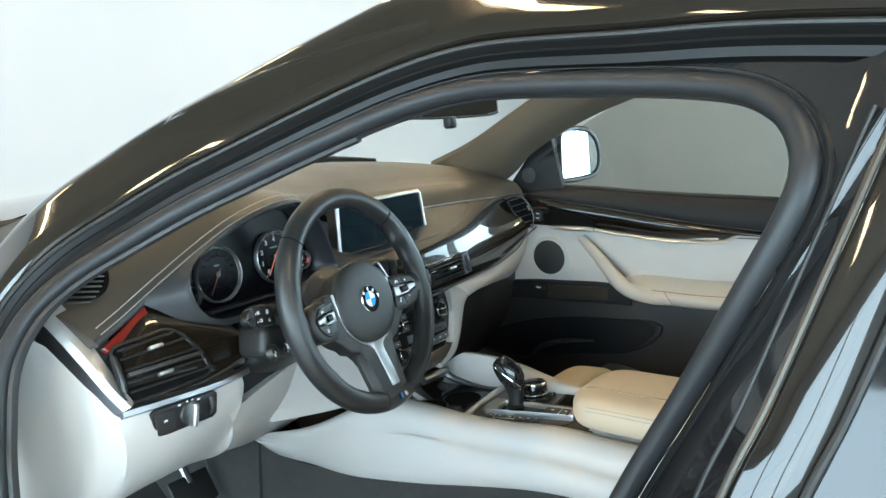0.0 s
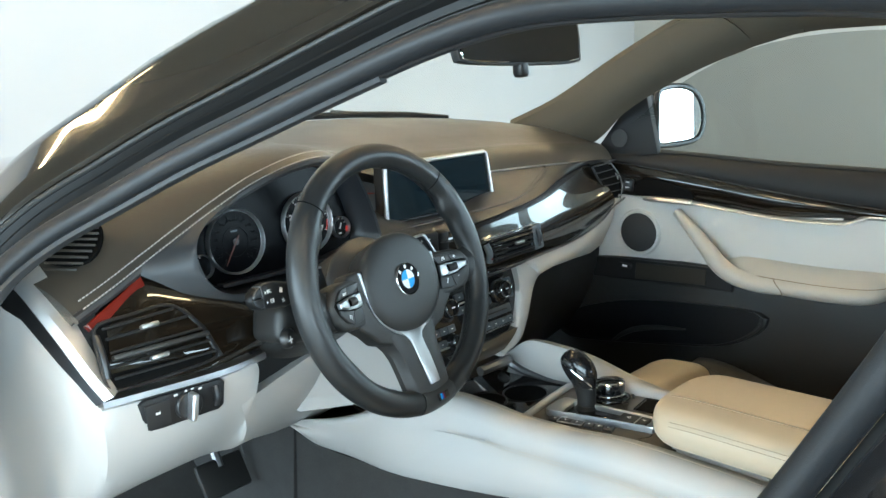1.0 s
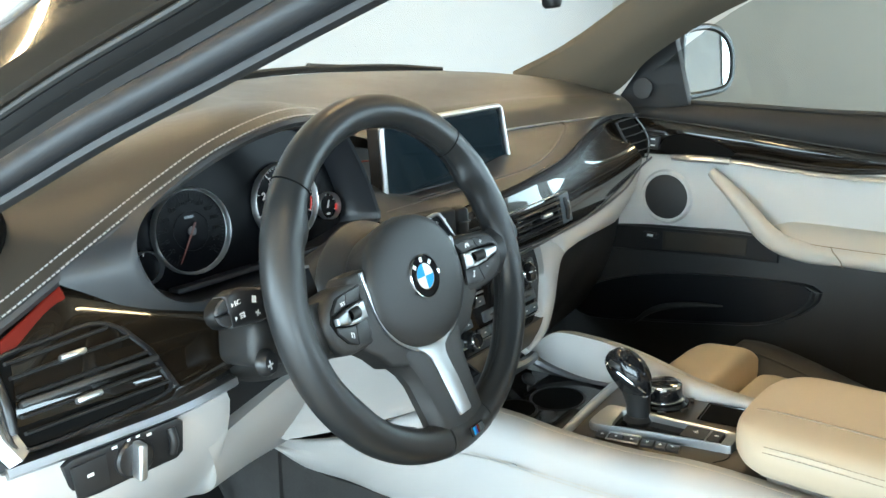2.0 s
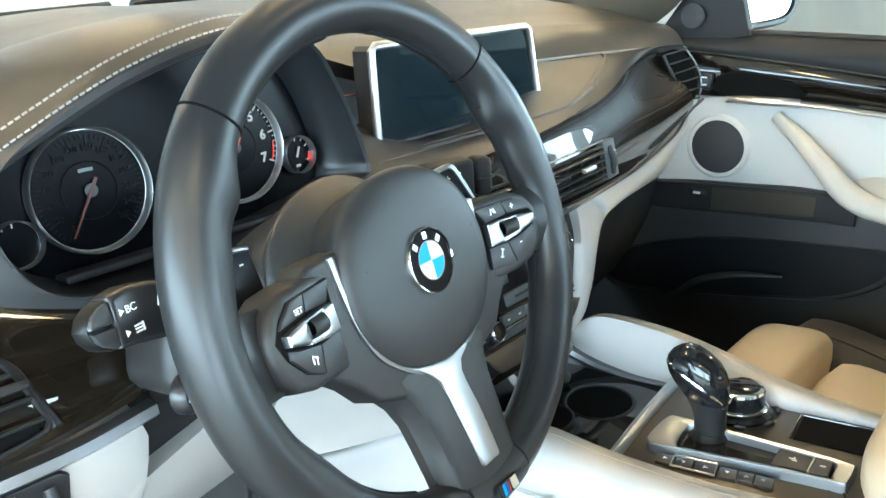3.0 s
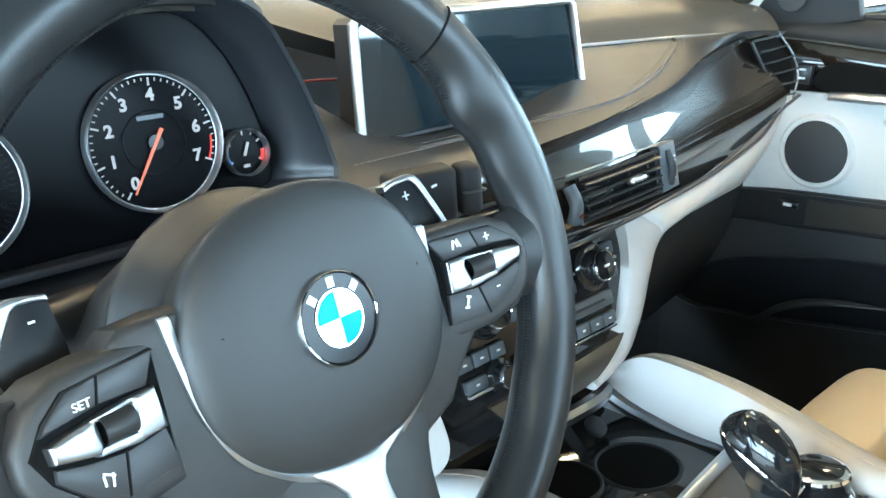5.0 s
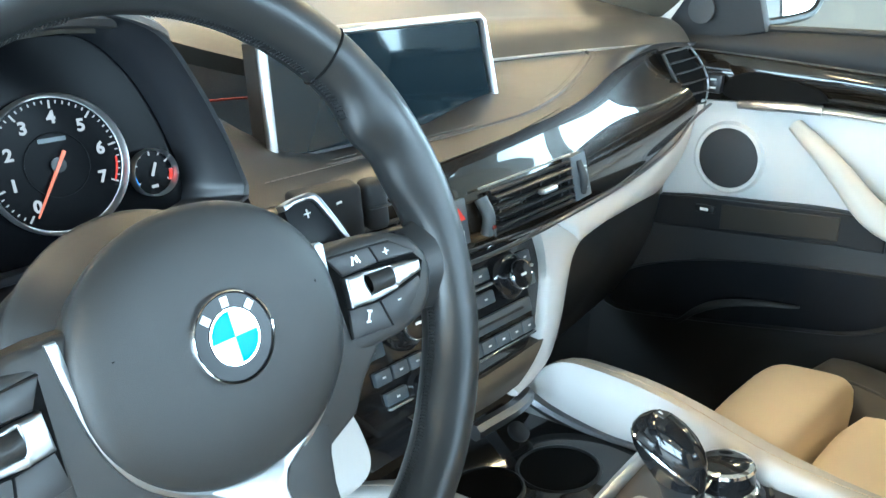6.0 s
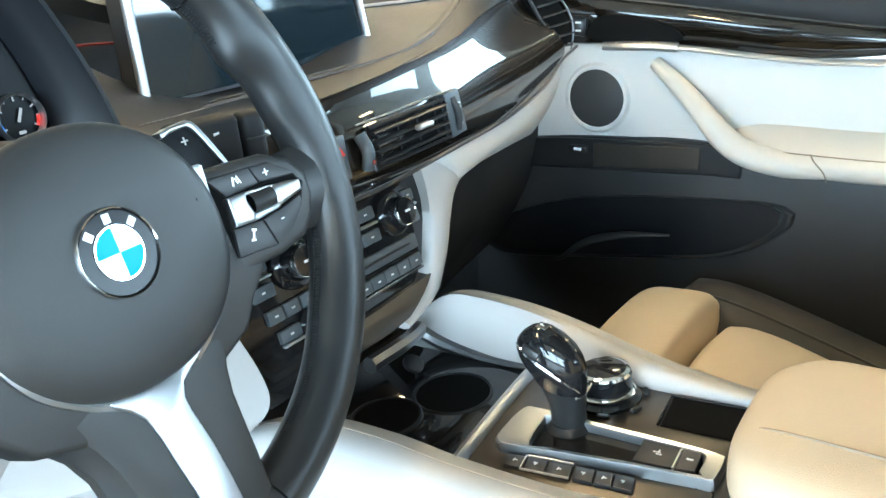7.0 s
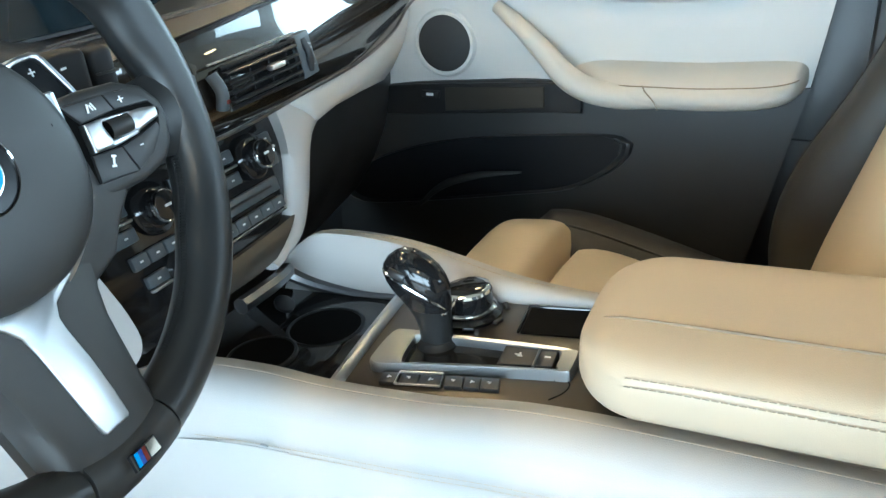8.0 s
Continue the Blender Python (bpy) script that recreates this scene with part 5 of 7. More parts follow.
for q in range(4):
    pts = [(0.0, 0.0)] + [(0.0138 * math.cos(radians(90 * q + 7.5 * k)), 0.0138 * math.sin(radians(90 * q + 7.5 * k))) for k in range(13)]
    part("quarter", plate(pts, BM @ pose(0, -0.0020, 0), 0.0008, 0), (M_ENAMEL, M_BLUE)[q % 2], bd)
part("bars", bars(BM @ pose(0, -0.0017, 0), [(0.0184 * math.cos(radians(a)), 0.0184 * math.sin(radians(a)), 0.0042, 0.0052, 90 - a) for a in (136, 90, 44)]), M_ENAMEL, bd, "three plain white bars")

# spokes: a carrier in black plastic round the cover, a broad lower spoke with folded flanks
LM = WM @ pose(0, -0.003, -0.070, -9.5)
HUB = [(-0.070, 0.0240), (-0.089, 0.0225), (-0.0935, 0.0190), (-0.0965, 0.0150), (-0.0985, -0.0300), (-0.094, -0.0450), (-0.078, -0.0580), (-0.066, -0.0720), (-0.030, -0.0850), (0.030, -0.0850), (0.066, -0.0720), (0.078, -0.0580), (0.094, -0.0450),
       (0.0985, -0.0300), (0.0965, 0.0150), (0.0935, 0.0160), (0.070, 0.0165), (0.0, 0.0200)]
bm = plate(HUB, WM @ pose(0, -0.0015, 0), 0.024, 0.004, 3)
rows = []
for z, w, f, dd in ((0.020, 0.078, 0.058, 0.0), (0.010, 0.066, 0.052, 0.001), (0.0, 0.0560, 0.046, 0.001), (-0.012, 0.0470, 0.0395, 0.001), (-0.026, 0.0420, 0.0350, 0.001), (-0.045, 0.0405, 0.0325, 0.001), (-0.065, 0.0395, 0.0310, 0.0), (-0.080, 0.0395, 0.0300, -0.001), (-0.093, 0.0400, 0.0290, -0.003)):
    rows.append([LM @ V(x, y, z) for x, y in ((-w, 0.024), (-w, 0.016), (-w + 0.003, 0.012), (-f - 0.002, 0.0045 - dd), (-f + 0.002, 0.0022 - dd), (-f * 0.5, 0.0012 - dd), (0, 0.0008 - dd), (f * 0.5, 0.0012 - dd), (f - 0.002, 0.0022 - dd), (f + 0.002, 0.0045 - dd),
                                               (w - 0.003, 0.012), (w, 0.016), (w, 0.024))])
skin(bm, rows, closed_v=True, caps=True)
part("spoke_carrier", bm, M_PAD, wheel, "soft black spokes", sharp=32)
T_OUT = [(0.0742, 0.0205), (0.0725, 0.0025), (0.0692, -0.0199), (0.0630, -0.0380), (0.0535, -0.0520), (0.0375, -0.0648), (0.0260, -0.0710)]
T_IN = [(0.0690, 0.0198), (0.0680, 0.0034), (0.0650, -0.0163), (0.0602, -0.0341), (0.0516, -0.0478), (0.0400, -0.0585), (0.0256, -0.0660), (0.0, -0.0700)]
for s in (-1, 1):
    a, b = spline([(s * u, 0, v) for u, v in T_OUT], 40), spline([(s * u, 0, v) for u, v in T_IN[:-1]], 40)
    bm = bmesh.new()
    skin(bm, [[wl(p.x, p.z, -0.012), wl(p.x, p.z, 0.0022), wl(p.x * 0.985 + q.x * 0.015, p.z, 0.0034), wl((p.x + q.x) / 2, (p.z + q.z) / 2, 0.0040), wl(q.x, q.z, 0.0030), wl(q.x, q.z, -0.012)] for p, q in zip(a, b)], closed_v=True, caps=True)
    rbox(wl(s * 0.0716, 0.0205, -0.0085), (0.0052, 0.0225, 0.0022), 0.0008, 2, WM.to_3x3(), bm)
    part("bright_trim", bm, M_ALU_SAT, wheel, "satin metal trim round the airbag cover", sharp=30)
LOW = [(-0.0280, 0.0010), (-0.0210, -0.0048), (-0.0155, -0.0120), (-0.0134, -0.0230), (-0.0122, -0.0400), (-0.0106, -0.0600), (-0.0094, -0.0735), (-0.0080, -0.0752), (0.0080, -0.0752), (0.0094, -0.0735), (0.0100, -0.0600), (0.0098, -0.0400), (0.0080, -0.0200),
       (0.0082, -0.0130), (0.0120, -0.0062), (0.0210, -0.0018), (0.0280, 0.0010), (0.0300, 0.0052), (0.0120, 0.0012), (0.0, 0.0), (-0.0120, 0.0012), (-0.0300, 0.0052)]
part("lower_trim", plate(LOW, LM @ pose(0, -0.0014, 0), 0.008, 0.0014, 3), M_ALU_SAT, wheel, "satin metal lower spoke trim", sharp=30)
MB = LM @ pose(0.0005, -0.0052, -0.0945, -8)
mb = part("maker_badge", plate([(-0.0105, -0.0045), (-0.0085, 0.0045), (0.0105, 0.0045), (0.0095, -0.0045)], MB, 0.003, 0.0006, 1), M_GLOSS, wheel, "small badge with coloured stripes")
for i, mm in enumerate((M_BLUE, M_DKBLUE, M_RED)):
    part("stripe", plate([(-0.0088 + 0.0028 * i, -0.0036), (-0.0066 + 0.0028 * i, 0.0036), (-0.0042 + 0.0028 * i, 0.0036), (-0.0062 + 0.0028 * i, -0.0036)], MB @ pose(0, -0.0006, 0), 0.0004, 0), mm, mb)
part("stripe", plate([(0.0005, -0.0036), (0.0022, 0.0036), (0.0090, 0.0036), (0.0082, -0.0036)], MB @ pose(0, -0.0006, 0), 0.0004, 0), M_CHROME, mb)


def spoke_switch(s):
    """The push buttons on one side spoke; s is 1 on the right and -1 on the left."""
    m = WM @ pose(s * 0.078, -0.003, 0, 0, 0, -10 * s)
    k, x0 = (1.0, 0.0) if s > 0 else (0.88, 0.0065)

    def P(pts):
        return [(s * (x0 + x * k), z) for x, z in pts]
    hs = part("switch_housing", plate(P([(-0.0100, 0.0165), (0.0156, 0.0172), (0.0381, 0.0155), (0.0540, 0.0085), (0.0625, -0.0035), (0.0630, -0.0150), (0.0575, -0.0290), (0.0480, -0.0385), (0.0300, -0.0430), (-0.0080, -0.0440)]), m @ pose(0, 0.0015, 0), 0.026, 0.005, 3),
              M_PAD, wheel, "soft black switch housing")
    c = part("spoke_switch", plate(P([(-0.0058, 0.0125), (0.0380, 0.0100), (0.0490, 0.0025), (0.0575, -0.0080), (0.0515, -0.0195), (0.0390, -0.0310), (0.0240, -0.0365), (-0.0030, -0.0345)]), m @ pose(0, 0.0006, 0), 0.006, 0.001, 1), M_SHADE_JOINT, wheel,
             "black spoke switch with a metal rocker")
    top = m @ pose(0, -0.0016, 0)
    part("upper_button", plate(P([(-0.0052, 0.0120), (0.0228, 0.0108), (0.0262, 0.0006), (0.0030, -0.0004)]), top, 0.006, 0.0012, 2), M_BTNBLK, c)
    part("upper_button", plate(P([(0.0234, 0.0107), (0.0376, 0.0095), (0.0485, 0.0020), (0.0520, -0.0020), (0.0268, 0.0006)]), top, 0.006, 0.0012, 2), M_BTNBLK, c)
    part("lower_button", plate(P([(0.0000, -0.0182), (0.0200, -0.0196), (0.0240, -0.0360), (-0.0024, -0.0340)]), top, 0.006, 0.0012, 2), M_BTNBLK, c)
    part("lower_button", plate(P([(0.0207, -0.0196), (0.0380, -0.0170), (0.0500, -0.0142), (0.0508, -0.0190), (0.0385, -0.0304), (0.0247, -0.0358)]), top, 0.006, 0.0012, 2), M_BTNBLK, c)
    rk = m @ pose(0, -0.0050, 0)
    part("rocker", plate(P([(0.0015, -0.0008), (0.0140, -0.0012), (0.0130, -0.0060), (0.0152, -0.0140), (0.0140, -0.0182), (0.0005, -0.0175)]), rk, 0.008, 0.0020, 3), M_ALU_SAT, c, "satin metal rocker")
    part("rocker", plate(P([(0.0310, -0.0030), (0.0420, -0.0036), (0.0515, -0.0055), (0.0510, -0.0120), (0.0320, -0.0160), (0.0300, -0.0130)]), rk, 0.008, 0.0020, 3), M_ALU_SAT, c, "satin metal rocker")
    part("rocker_bridge", plate(P([(0.0130, -0.0142), (0.0330, -0.0135), (0.0330, -0.0165), (0.0130, -0.0184)]), rk @ pose(0, 0.0003, 0), 0.007, 0.0012, 2), M_ALU_SAT, c)
    part("rocker_bridge", plate(P([(0.0130, -0.0010), (0.0330, -0.0028), (0.0330, -0.0045), (0.0130, -0.0030)]), rk @ pose(0, 0.0006, 0), 0.007, 0.0006, 2), M_ALU_SAT, c)
    bm = bmesh.new()
    xa, xb = s * (x0 + 0.0148 * k), s * (x0 + 0.0302 * k)
    rr = [[rk @ V(xa + (xb - xa) * t, 0.0022 - 0.0062 * math.sin(g) * (1 - 0.16 * (2 * t - 1) ** 2), -0.0086 + 0.0056 * math.cos(g)) for g in [math.pi * q / 10 for q in range(11)]] for t in [j / 9 for j in range(10)]]
    skin(bm, rr)
    part("roller", bm, M_RUBBER_DK, c, "ribbed black roller")
    t = m @ pose(0, -0.0021, 0)

    def at(x, z):
        return t @ pose(s * (x0 + x * k), 0, z)
    if s < 0:
        part("caption", letters("SET", 0.0047, at(0.033, 0.0030)), M_WHITE, c)
        part("symbol", bars(at(0.031, -0.0255), [(0, 0.0015, 0.005, 0.0008, 30), (0.001, -0.0008, 0.0008, 0.005, 10), (-0.0022, 0, 0.0008, 0.004, 0)]), M_WHITE, c)
    else:
        part("symbol", bars(at(0.0115, 0.0062), [(-0.0015, 0, 0.0012, 0.005, 15), (0.0008, 0, 0.0008, 0.0035, -20), (0.0024, 0.0002, 0.0008, 0.005, -20)]), M_WHITE, c)
        part("symbol", letters("+", 0.0085, at(0.0325, 0.0045)), M_WHITE, c)
        part("symbol", letters("-", 0.0085, at(0.0325, -0.0225)), M_WHITE, c)
        part("symbol", bars(at(0.0105, -0.0252), [(0.0, 0.0, 0.0012, 0.005, 25), (0.0012, 0.0026, 0.003, 0.0013, 20), (-0.0012, -0.0026, 0.003, 0.0013, 10)]), M_WHITE, c)
    # paddle behind the spoke
    pm = WM @ pose(0, 0.030, 0)
    if s > 0:
        outer, inner = [(0.0826, 0.0440), (0.0900, 0.0458), (0.1040, 0.0470), (0.1080, 0.0455), (0.1112, 0.0418), (0.1185, 0.0275), (0.1265, 0.0100), (0.1285, 0.0)], [(0.0835, 0.0405), (0.0905, 0.0425), (0.1020, 0.0432), (0.1048, 0.0420), (0.1075, 0.0390), (0.1145, 0.0262), (0.1228, 0.0096), (0.1245, 0.0)]
        rest = [(0.1245, -0.012), (0.0900, -0.012), (0.0855, 0.0100)]
    else:
        outer, inner = [(0.0990, 0.0418), (0.1060, 0.0432), (0.1140, 0.0440), (0.1180, 0.0422), (0.1258, 0.0325), (0.1308, 0.0240), (0.1338, 0.0165), (0.1300, 0.0080)], [(0.0985, 0.0392), (0.1040, 0.0400), (0.1105, 0.0402), (0.1130, 0.0388), (0.1188, 0.0300), (0.1226, 0.0220), (0.1250, 0.0145), (0.1225, 0.0070)]
        rest = [(0.1200, -0.012), (0.0960, -0.012), (0.0965, 0.0200)]
    pd = part("shift_paddle", plate([(s * u, v) for u, v in inner + rest], pm @ pose(0, 0.0012, 0), 0.006, 0.0012, 2), M_PADDLE, wheel, "black shift paddle with a bright edge")
    part("edge", plate([(s * u, v) for u, v in outer + inner[::-1]], pm @ pose(0, -0.0006, 0), 0.007, 0.0012, 2), M_ALU_SAT, pd, "bright metal edge")
    part("symbol", letters("+" if s > 0 else "-", 0.0105, pm @ pose(s * (0.0985 if s > 0 else 0.107), 0.0006, 0.0350 if s > 0 else 0.0335)), M_WHITE, pd)


spoke_switch(1)
spoke_switch(-1)

# ---- steering column ----
col = thing("steering_column", (-0.37, -0.05, 1.10), "black steering column cover with stalks", "steering column")


def hub_ring(r, n, dz=0.0, wide=1.0, low=0.93):
    return [wl(0.0015 + r * wide * math.cos(k), -0.005 + dz + r * (0.93 if math.sin(k) > 0 else low) * math.sin(k), n) for k in [2 * math.pi * q / 56 for q in range(56)]]


bm = bmesh.new()
skin(bm, [hub_ring(*q) for q in ((0.050, -0.036), (0.0575, -0.0385), (0.0605, -0.041), (0.0665, -0.050), (0.0720, -0.0565), (0.0748, -0.0595), (0.0755, -0.0620), (0.0735, -0.0645), (0.066, -0.066))], closed_v=True, caps=True)
part("hub_cover", bm, M_PAD, col, "soft black hub cover behind the airbag", sharp=80)
bm = bmesh.new()
skin(bm, [hub_ring(*q) for q in ((0.058, -0.064, 0.0, 1.0, 0.6), (0.068, -0.066, -0.002, 1.03, 0.6), (0.0715, -0.072, -0.004, 1.06, 0.55), (0.072, -0.090, -0.008, 1.09, 0.5), (0.073, -0.115, -0.016, 1.12, 0.45), (0.075, -0.145, -0.028, 1.16, 0.4), (0.078, -0.20, -0.045, 1.22, 0.4))], closed_v=True, caps=True)
part("cover", bm, M_COVER, col, "soft black column cover", sharp=80)
part("lower_cover", rbox((-0.458, -0.068, 1.098), (0.072, 0.066, 0.052), 0.014, 3, (-10, 12, 0)), M_COVER, col)


SK = face((-0.532, -0.134, 1.166), 14, 0, 14)
ind = part("indicator_stalk", tube([(-0.415, -0.072, 1.148), (-0.455, -0.092, 1.153), SK @ V(0.030, 0.012, -0.006)], 0.012, 10, 12, flat=1.1), M_SATIN, col, "black indicator stalk with white symbols")
part("head", plate([(-0.0080, 0.0148), (0.0060, 0.0166), (0.0200, 0.0146), (0.0320, 0.0106), (0.0420, 0.0070), (0.0420, -0.0215), (0.0280, -0.0216), (0.0080, -0.0176), (-0.0092, -0.0142)], SK, 0.015, 0.0035, 3), M_SATIN, ind)
for lobe in ([(-0.0092, 0.0128), (-0.0145, 0.0118), (-0.0205, 0.0085), (-0.0236, 0.0042), (-0.0238, 0.0022), (-0.0090, 0.0010)], [(-0.0090, -0.0012), (-0.0240, 0.0004), (-0.0226, -0.0048), (-0.0190, -0.0088), (-0.0135, -0.0120), (-0.0094, -0.0124)]):
    part("end_key", plate(lobe, SK @ pose(0, -0.0006, 0), 0.013, 0.0018, 2), M_SURR, ind, "grey end key")
part("end_cap", plate([(-0.0086, 0.0140), (-0.0150, 0.0126), (-0.0220, 0.0085), (-0.0256, 0.0022), (-0.0245, -0.0040), (-0.0200, -0.0100), (-0.0140, -0.0132), (-0.0092, -0.0138)], SK @ pose(0, 0.0018, 0), 0.012, 0.003, 2), M_EDGE, ind)
part("caption", letters("BC", 0.0062, SK @ pose(0.0036, -0.0004, 0.0047)), M_WHITE, ind)
for z in (0.0047, -0.0075):
    part("arrow", plate([(-0.0040, z - 0.0020), (-0.0040, z + 0.0020), (-0.0010, z)], SK @ pose(0, -0.0003, 0), 0.0006, 0), M_WHITE, ind)
part("symbols", bars(SK @ pose(0, -0.0003, 0), [(0.0046, -0.0075, 0.0048, 0.0010, 0), (0.0046, -0.0057, 0.0048, 0.0010, 0), (0.0046, -0.0093, 0.0048, 0.0010, 0), (0.0080, -0.0075, 0.0012, 0.0052, 0), (0.0250, 0.0010, 0.0052, 0.0062, 20),
                                                 (0.0250, -0.0120, 0.0060, 0.0016, 30), (0.0250, -0.0120, 0.0014, 0.0056, 30)]), M_WHITE, ind)
T, R0 = V(-0.196, -0.112, 1.170), V(-0.310, -0.076, 1.164)
d = (T - R0).normalized()
q = d.to_track_quat('X', 'Z').to_matrix()
wip = part("wiper_stalk", tube([R0, R0.lerp(T, 0.4), T - d * 0.045], 0.012, 10, 12, flat=1.1), M_SATIN, col, "black wiper stalk")
part("head", rbox(T - d * 0.030, (0.046, 0.022, 0.037), 0.004, 3, q), M_DULL, wip)
part("end_cap", rbox(T + d * 0.004, (0.016, 0.020, 0.034), 0.005, 3, q), M_DULL, wip)
part("gap", rbox(T + d * 0.005, (0.0163, 0.0223, 0.0018), 0.0008, 1, q), M_BLACK, wip)
FT = face(T - d * 0.030 + V(0, -0.0146, 0.0), 6, 0, 14)
part("symbols", bars(FT, [(0.010, 0.010, 0.004, 0.005, 45), (0.002, 0.010, 0.007, 0.0015, 0)]), M_WHITE, wip)
adj = part("column_switch", disc(face((-0.497, -0.118, 1.098), 10, 0, 20), [(0.013, 0), (0.013, 0.006), (0.010, 0.010), (0, 0.0105)], 20), M_SATIN, col, "column adjustment switch")
part("symbol", bars(face((-0.497, -0.1292, 1.099), 10, 0, 20), [(0, 0, 0.009, 0.002, 0), (0, 0, 0.002, 0.009, 0)]), M_WHITE, adj)
ast = part("assist_switch", rbox((-0.466, -0.124, 1.100), (0.012, 0.012, 0.018), 0.003, 2, (0, 10, 20)), M_GLOSS, col)
part("symbol", rbox((-0.467, -0.1305, 1.100), (0.004, 0.001, 0.006), 0.0003, 1, (0, 10, 20)), M_WHITE, ast)

# ---- centre console ----
con = thing("centre_console", (0, -0.3, 0.5), "ivory leather centre console with a dark control panel", "console")
CZ = Matrix.Translation((0.006, -0.30, 0.8745)) @ Euler((radians(-6.2), 0, 0)).to_matrix().to_4x4()
# control panel: local x right, y ahead, z up


def cz(x, y, z=0.0):
    return CZ @ V(x, y, z)


def top_plate(outline, z, depth, bev=0.002, seg=2, smooth=0):
    """A plate lying on the console's top: outline in x and y."""
    return plate(outline, CZ @ pose(0, 0, z, -90), depth, bev, seg, smooth)


part("control_panel", top_plate([(-0.088, 0.100), (-0.030, 0.106), (0.030, 0.112), (0.090, 0.117), (0.092, 0.0), (0.088, -0.16), (-0.084, -0.16), (-0.090, 0.0)], 0.0, 0.02, 0.003, 2), M_PANEL, con, "grey-brown satin metal panel")
part("front_rail", tube([cz(-0.092, 0.102, 0.001), cz(-0.03, 0.109, 0.002), cz(0.03, 0.115, 0.002), cz(0.096, 0.121, 0.001)], 0.0070, 16, 8, flat=0.8), M_ALU_SAT, con, "satin metal rail")
# bright hollow surround of the lever
SUR_L = [(-0.0500, 0.0850), (-0.0585, 0.0800), (-0.0605, 0.0700), (-0.0555, 0.0300), (-0.0490, -0.0300), (-0.0440, -0.0900), (-0.0440, -0.0990), (-0.0400, -0.1045)]
SUR_R = [(-0.0120, -0.1040), (-0.0070, -0.0990), (-0.0030, -0.0670), (0.0005, 0.0186), (0.0030, 0.0600), (0.0030, 0.0800), (-0.0010, 0.0850), (-0.0200, 0.0870)]
WELL = [(-0.0500, 0.0520), (-0.0080, 0.0600), (-0.0040, 0.0550), (-0.0040, 0.0186), (-0.0075, -0.0670), (-0.0100, -0.0860), (-0.0330, -0.0890), (-0.0385, -0.0880), (-0.0430, -0.0300), (-0.0495, 0.0300)]
sr, wr = [], []
for src, dst in ((SUR_L + SUR_R, sr), (WELL, wr)):
    dst += spline([(x, y, 0) for x, y in src], 96, True)
start = min(range(96), key=lambda i: (wr[i] - sr[0]).length)
wr = wr[start:] + wr[:start]
if (wr[8] - sr[8]).length > (wr[-8] - sr[8]).length:
    wr = [wr[0]] + wr[:0:-1]
bm = bmesh.new()
skin(bm, [[cz(p.x, p.y, -0.001) for p in sr], [cz(p.x, p.y, 0.0085) for p in sr], [cz(p.lerp(q, 0.06).x, p.lerp(q, 0.06).y, 0.0105) for p, q in zip(sr, wr)], [cz(p.lerp(q, 0.9).x, p.lerp(q, 0.9).y, 0.0095) for p, q in zip(sr, wr)],
          [cz(q.x, q.y, 0.0080) for q in wr], [cz(q.x, q.y, -0.002) for q in wr]], closed_v=True)
part("lever_surround", bm, M_ALU_SAT, con, "bright satin lever surround", sharp=30)
part("lever_well", top_plate([(p.x, p.y) for p in wr[::3]], 0.0012, 0.003, 0), M_GLOSS, con, "gloss black lever well")
for i, (y1, y0, k) in enumerate(((-0.0365, -0.0685, 0), (-0.0705, -0.0865, 0.002))):
    b = part("parking_button", top_plate([(-0.0385 + k, y1), (-0.0070, y1 + 0.002), (-0.0085, y0 + 0.002), (-0.0360 + k, y0)], 0.0088, 0.008, 0.0012, 2), M_BTNBLK, con)
    part("symbol", bars(CZ @ pose(-0.021, (y0 + y1) / 2, 0.0092, -90), [(0, 0.0012, 0.0012, 0.0065, 0), (0.002, 0, 0.0035, 0.0012, 0), (-0.0025, -0.001, 0.0012, 0.005, 0)] if i == 0 else [(0, 0, 0.0055, 0.0022, 90)]), M_WHITE, b)
part("button_divider", top_plate([(-0.0372, -0.0688), (-0.0080, -0.0666), (-0.0082, -0.0684), (-0.0368, -0.0706)], 0.0094, 0.006, 0.0004, 1), M_ALU_SAT, con)
row = [(0.0660, 0.0490), (0.0470, 0.0290), (0.0280, 0.0070), (0.0040, -0.0125), (-0.0140, -0.0280), (-0.0290, -0.0455)]
for i, (y1, y0) in enumerate(row):
    k = -0.0790 + 0.075 * (0.066 - y1)
    b = part("console_button", top_plate([(k, y1 - 0.004), (k + 0.0160, y1), (k + 0.0170, y0), (k + 0.0010, y0 - 0.004)], 0.004, 0.006, 0.0012, 2), M_BTNBLK, con)
    part("symbol", bars(CZ @ pose(k + 0.0085, (y0 + y1) / 2 - 0.002, 0.0044, -90, 0, 0), [(0, 0, 0.0030, 0.0012, 20), (0.0012, 0.001, 0.0012, 0.0035, 0)] if i % 2 else [(0, 0.0006, 0.0040, 0.0012, 0), (0, -0.0012, 0.0012, 0.0026, 0)]), M_WHITE, b)
part("button_frame", tube([cz(-0.0795, 0.0455, 0.0035), cz(-0.0600, 0.0495, 0.0035), cz(-0.0560, 0.0075, 0.0035), cz(-0.0755, 0.0028, 0.0035), cz(-0.0795, 0.0455, 0.0035)], 0.0012, 5, 6, smooth=False), M_ALU_SAT, con, "bright frame round two buttons")
part("panel_joint", tube([cz(-0.0440, -0.0900, 0.0004), cz(-0.0400, -0.0990, 0.0004), cz(-0.0480, -0.1050, 0.0004), cz(-0.0600, -0.1030, 0.0004), cz(-0.0720, -0.0940, 0.0004)], 0.0007, 24, 5), M_SHADE_JOINT, con, "fine joint in the panel")
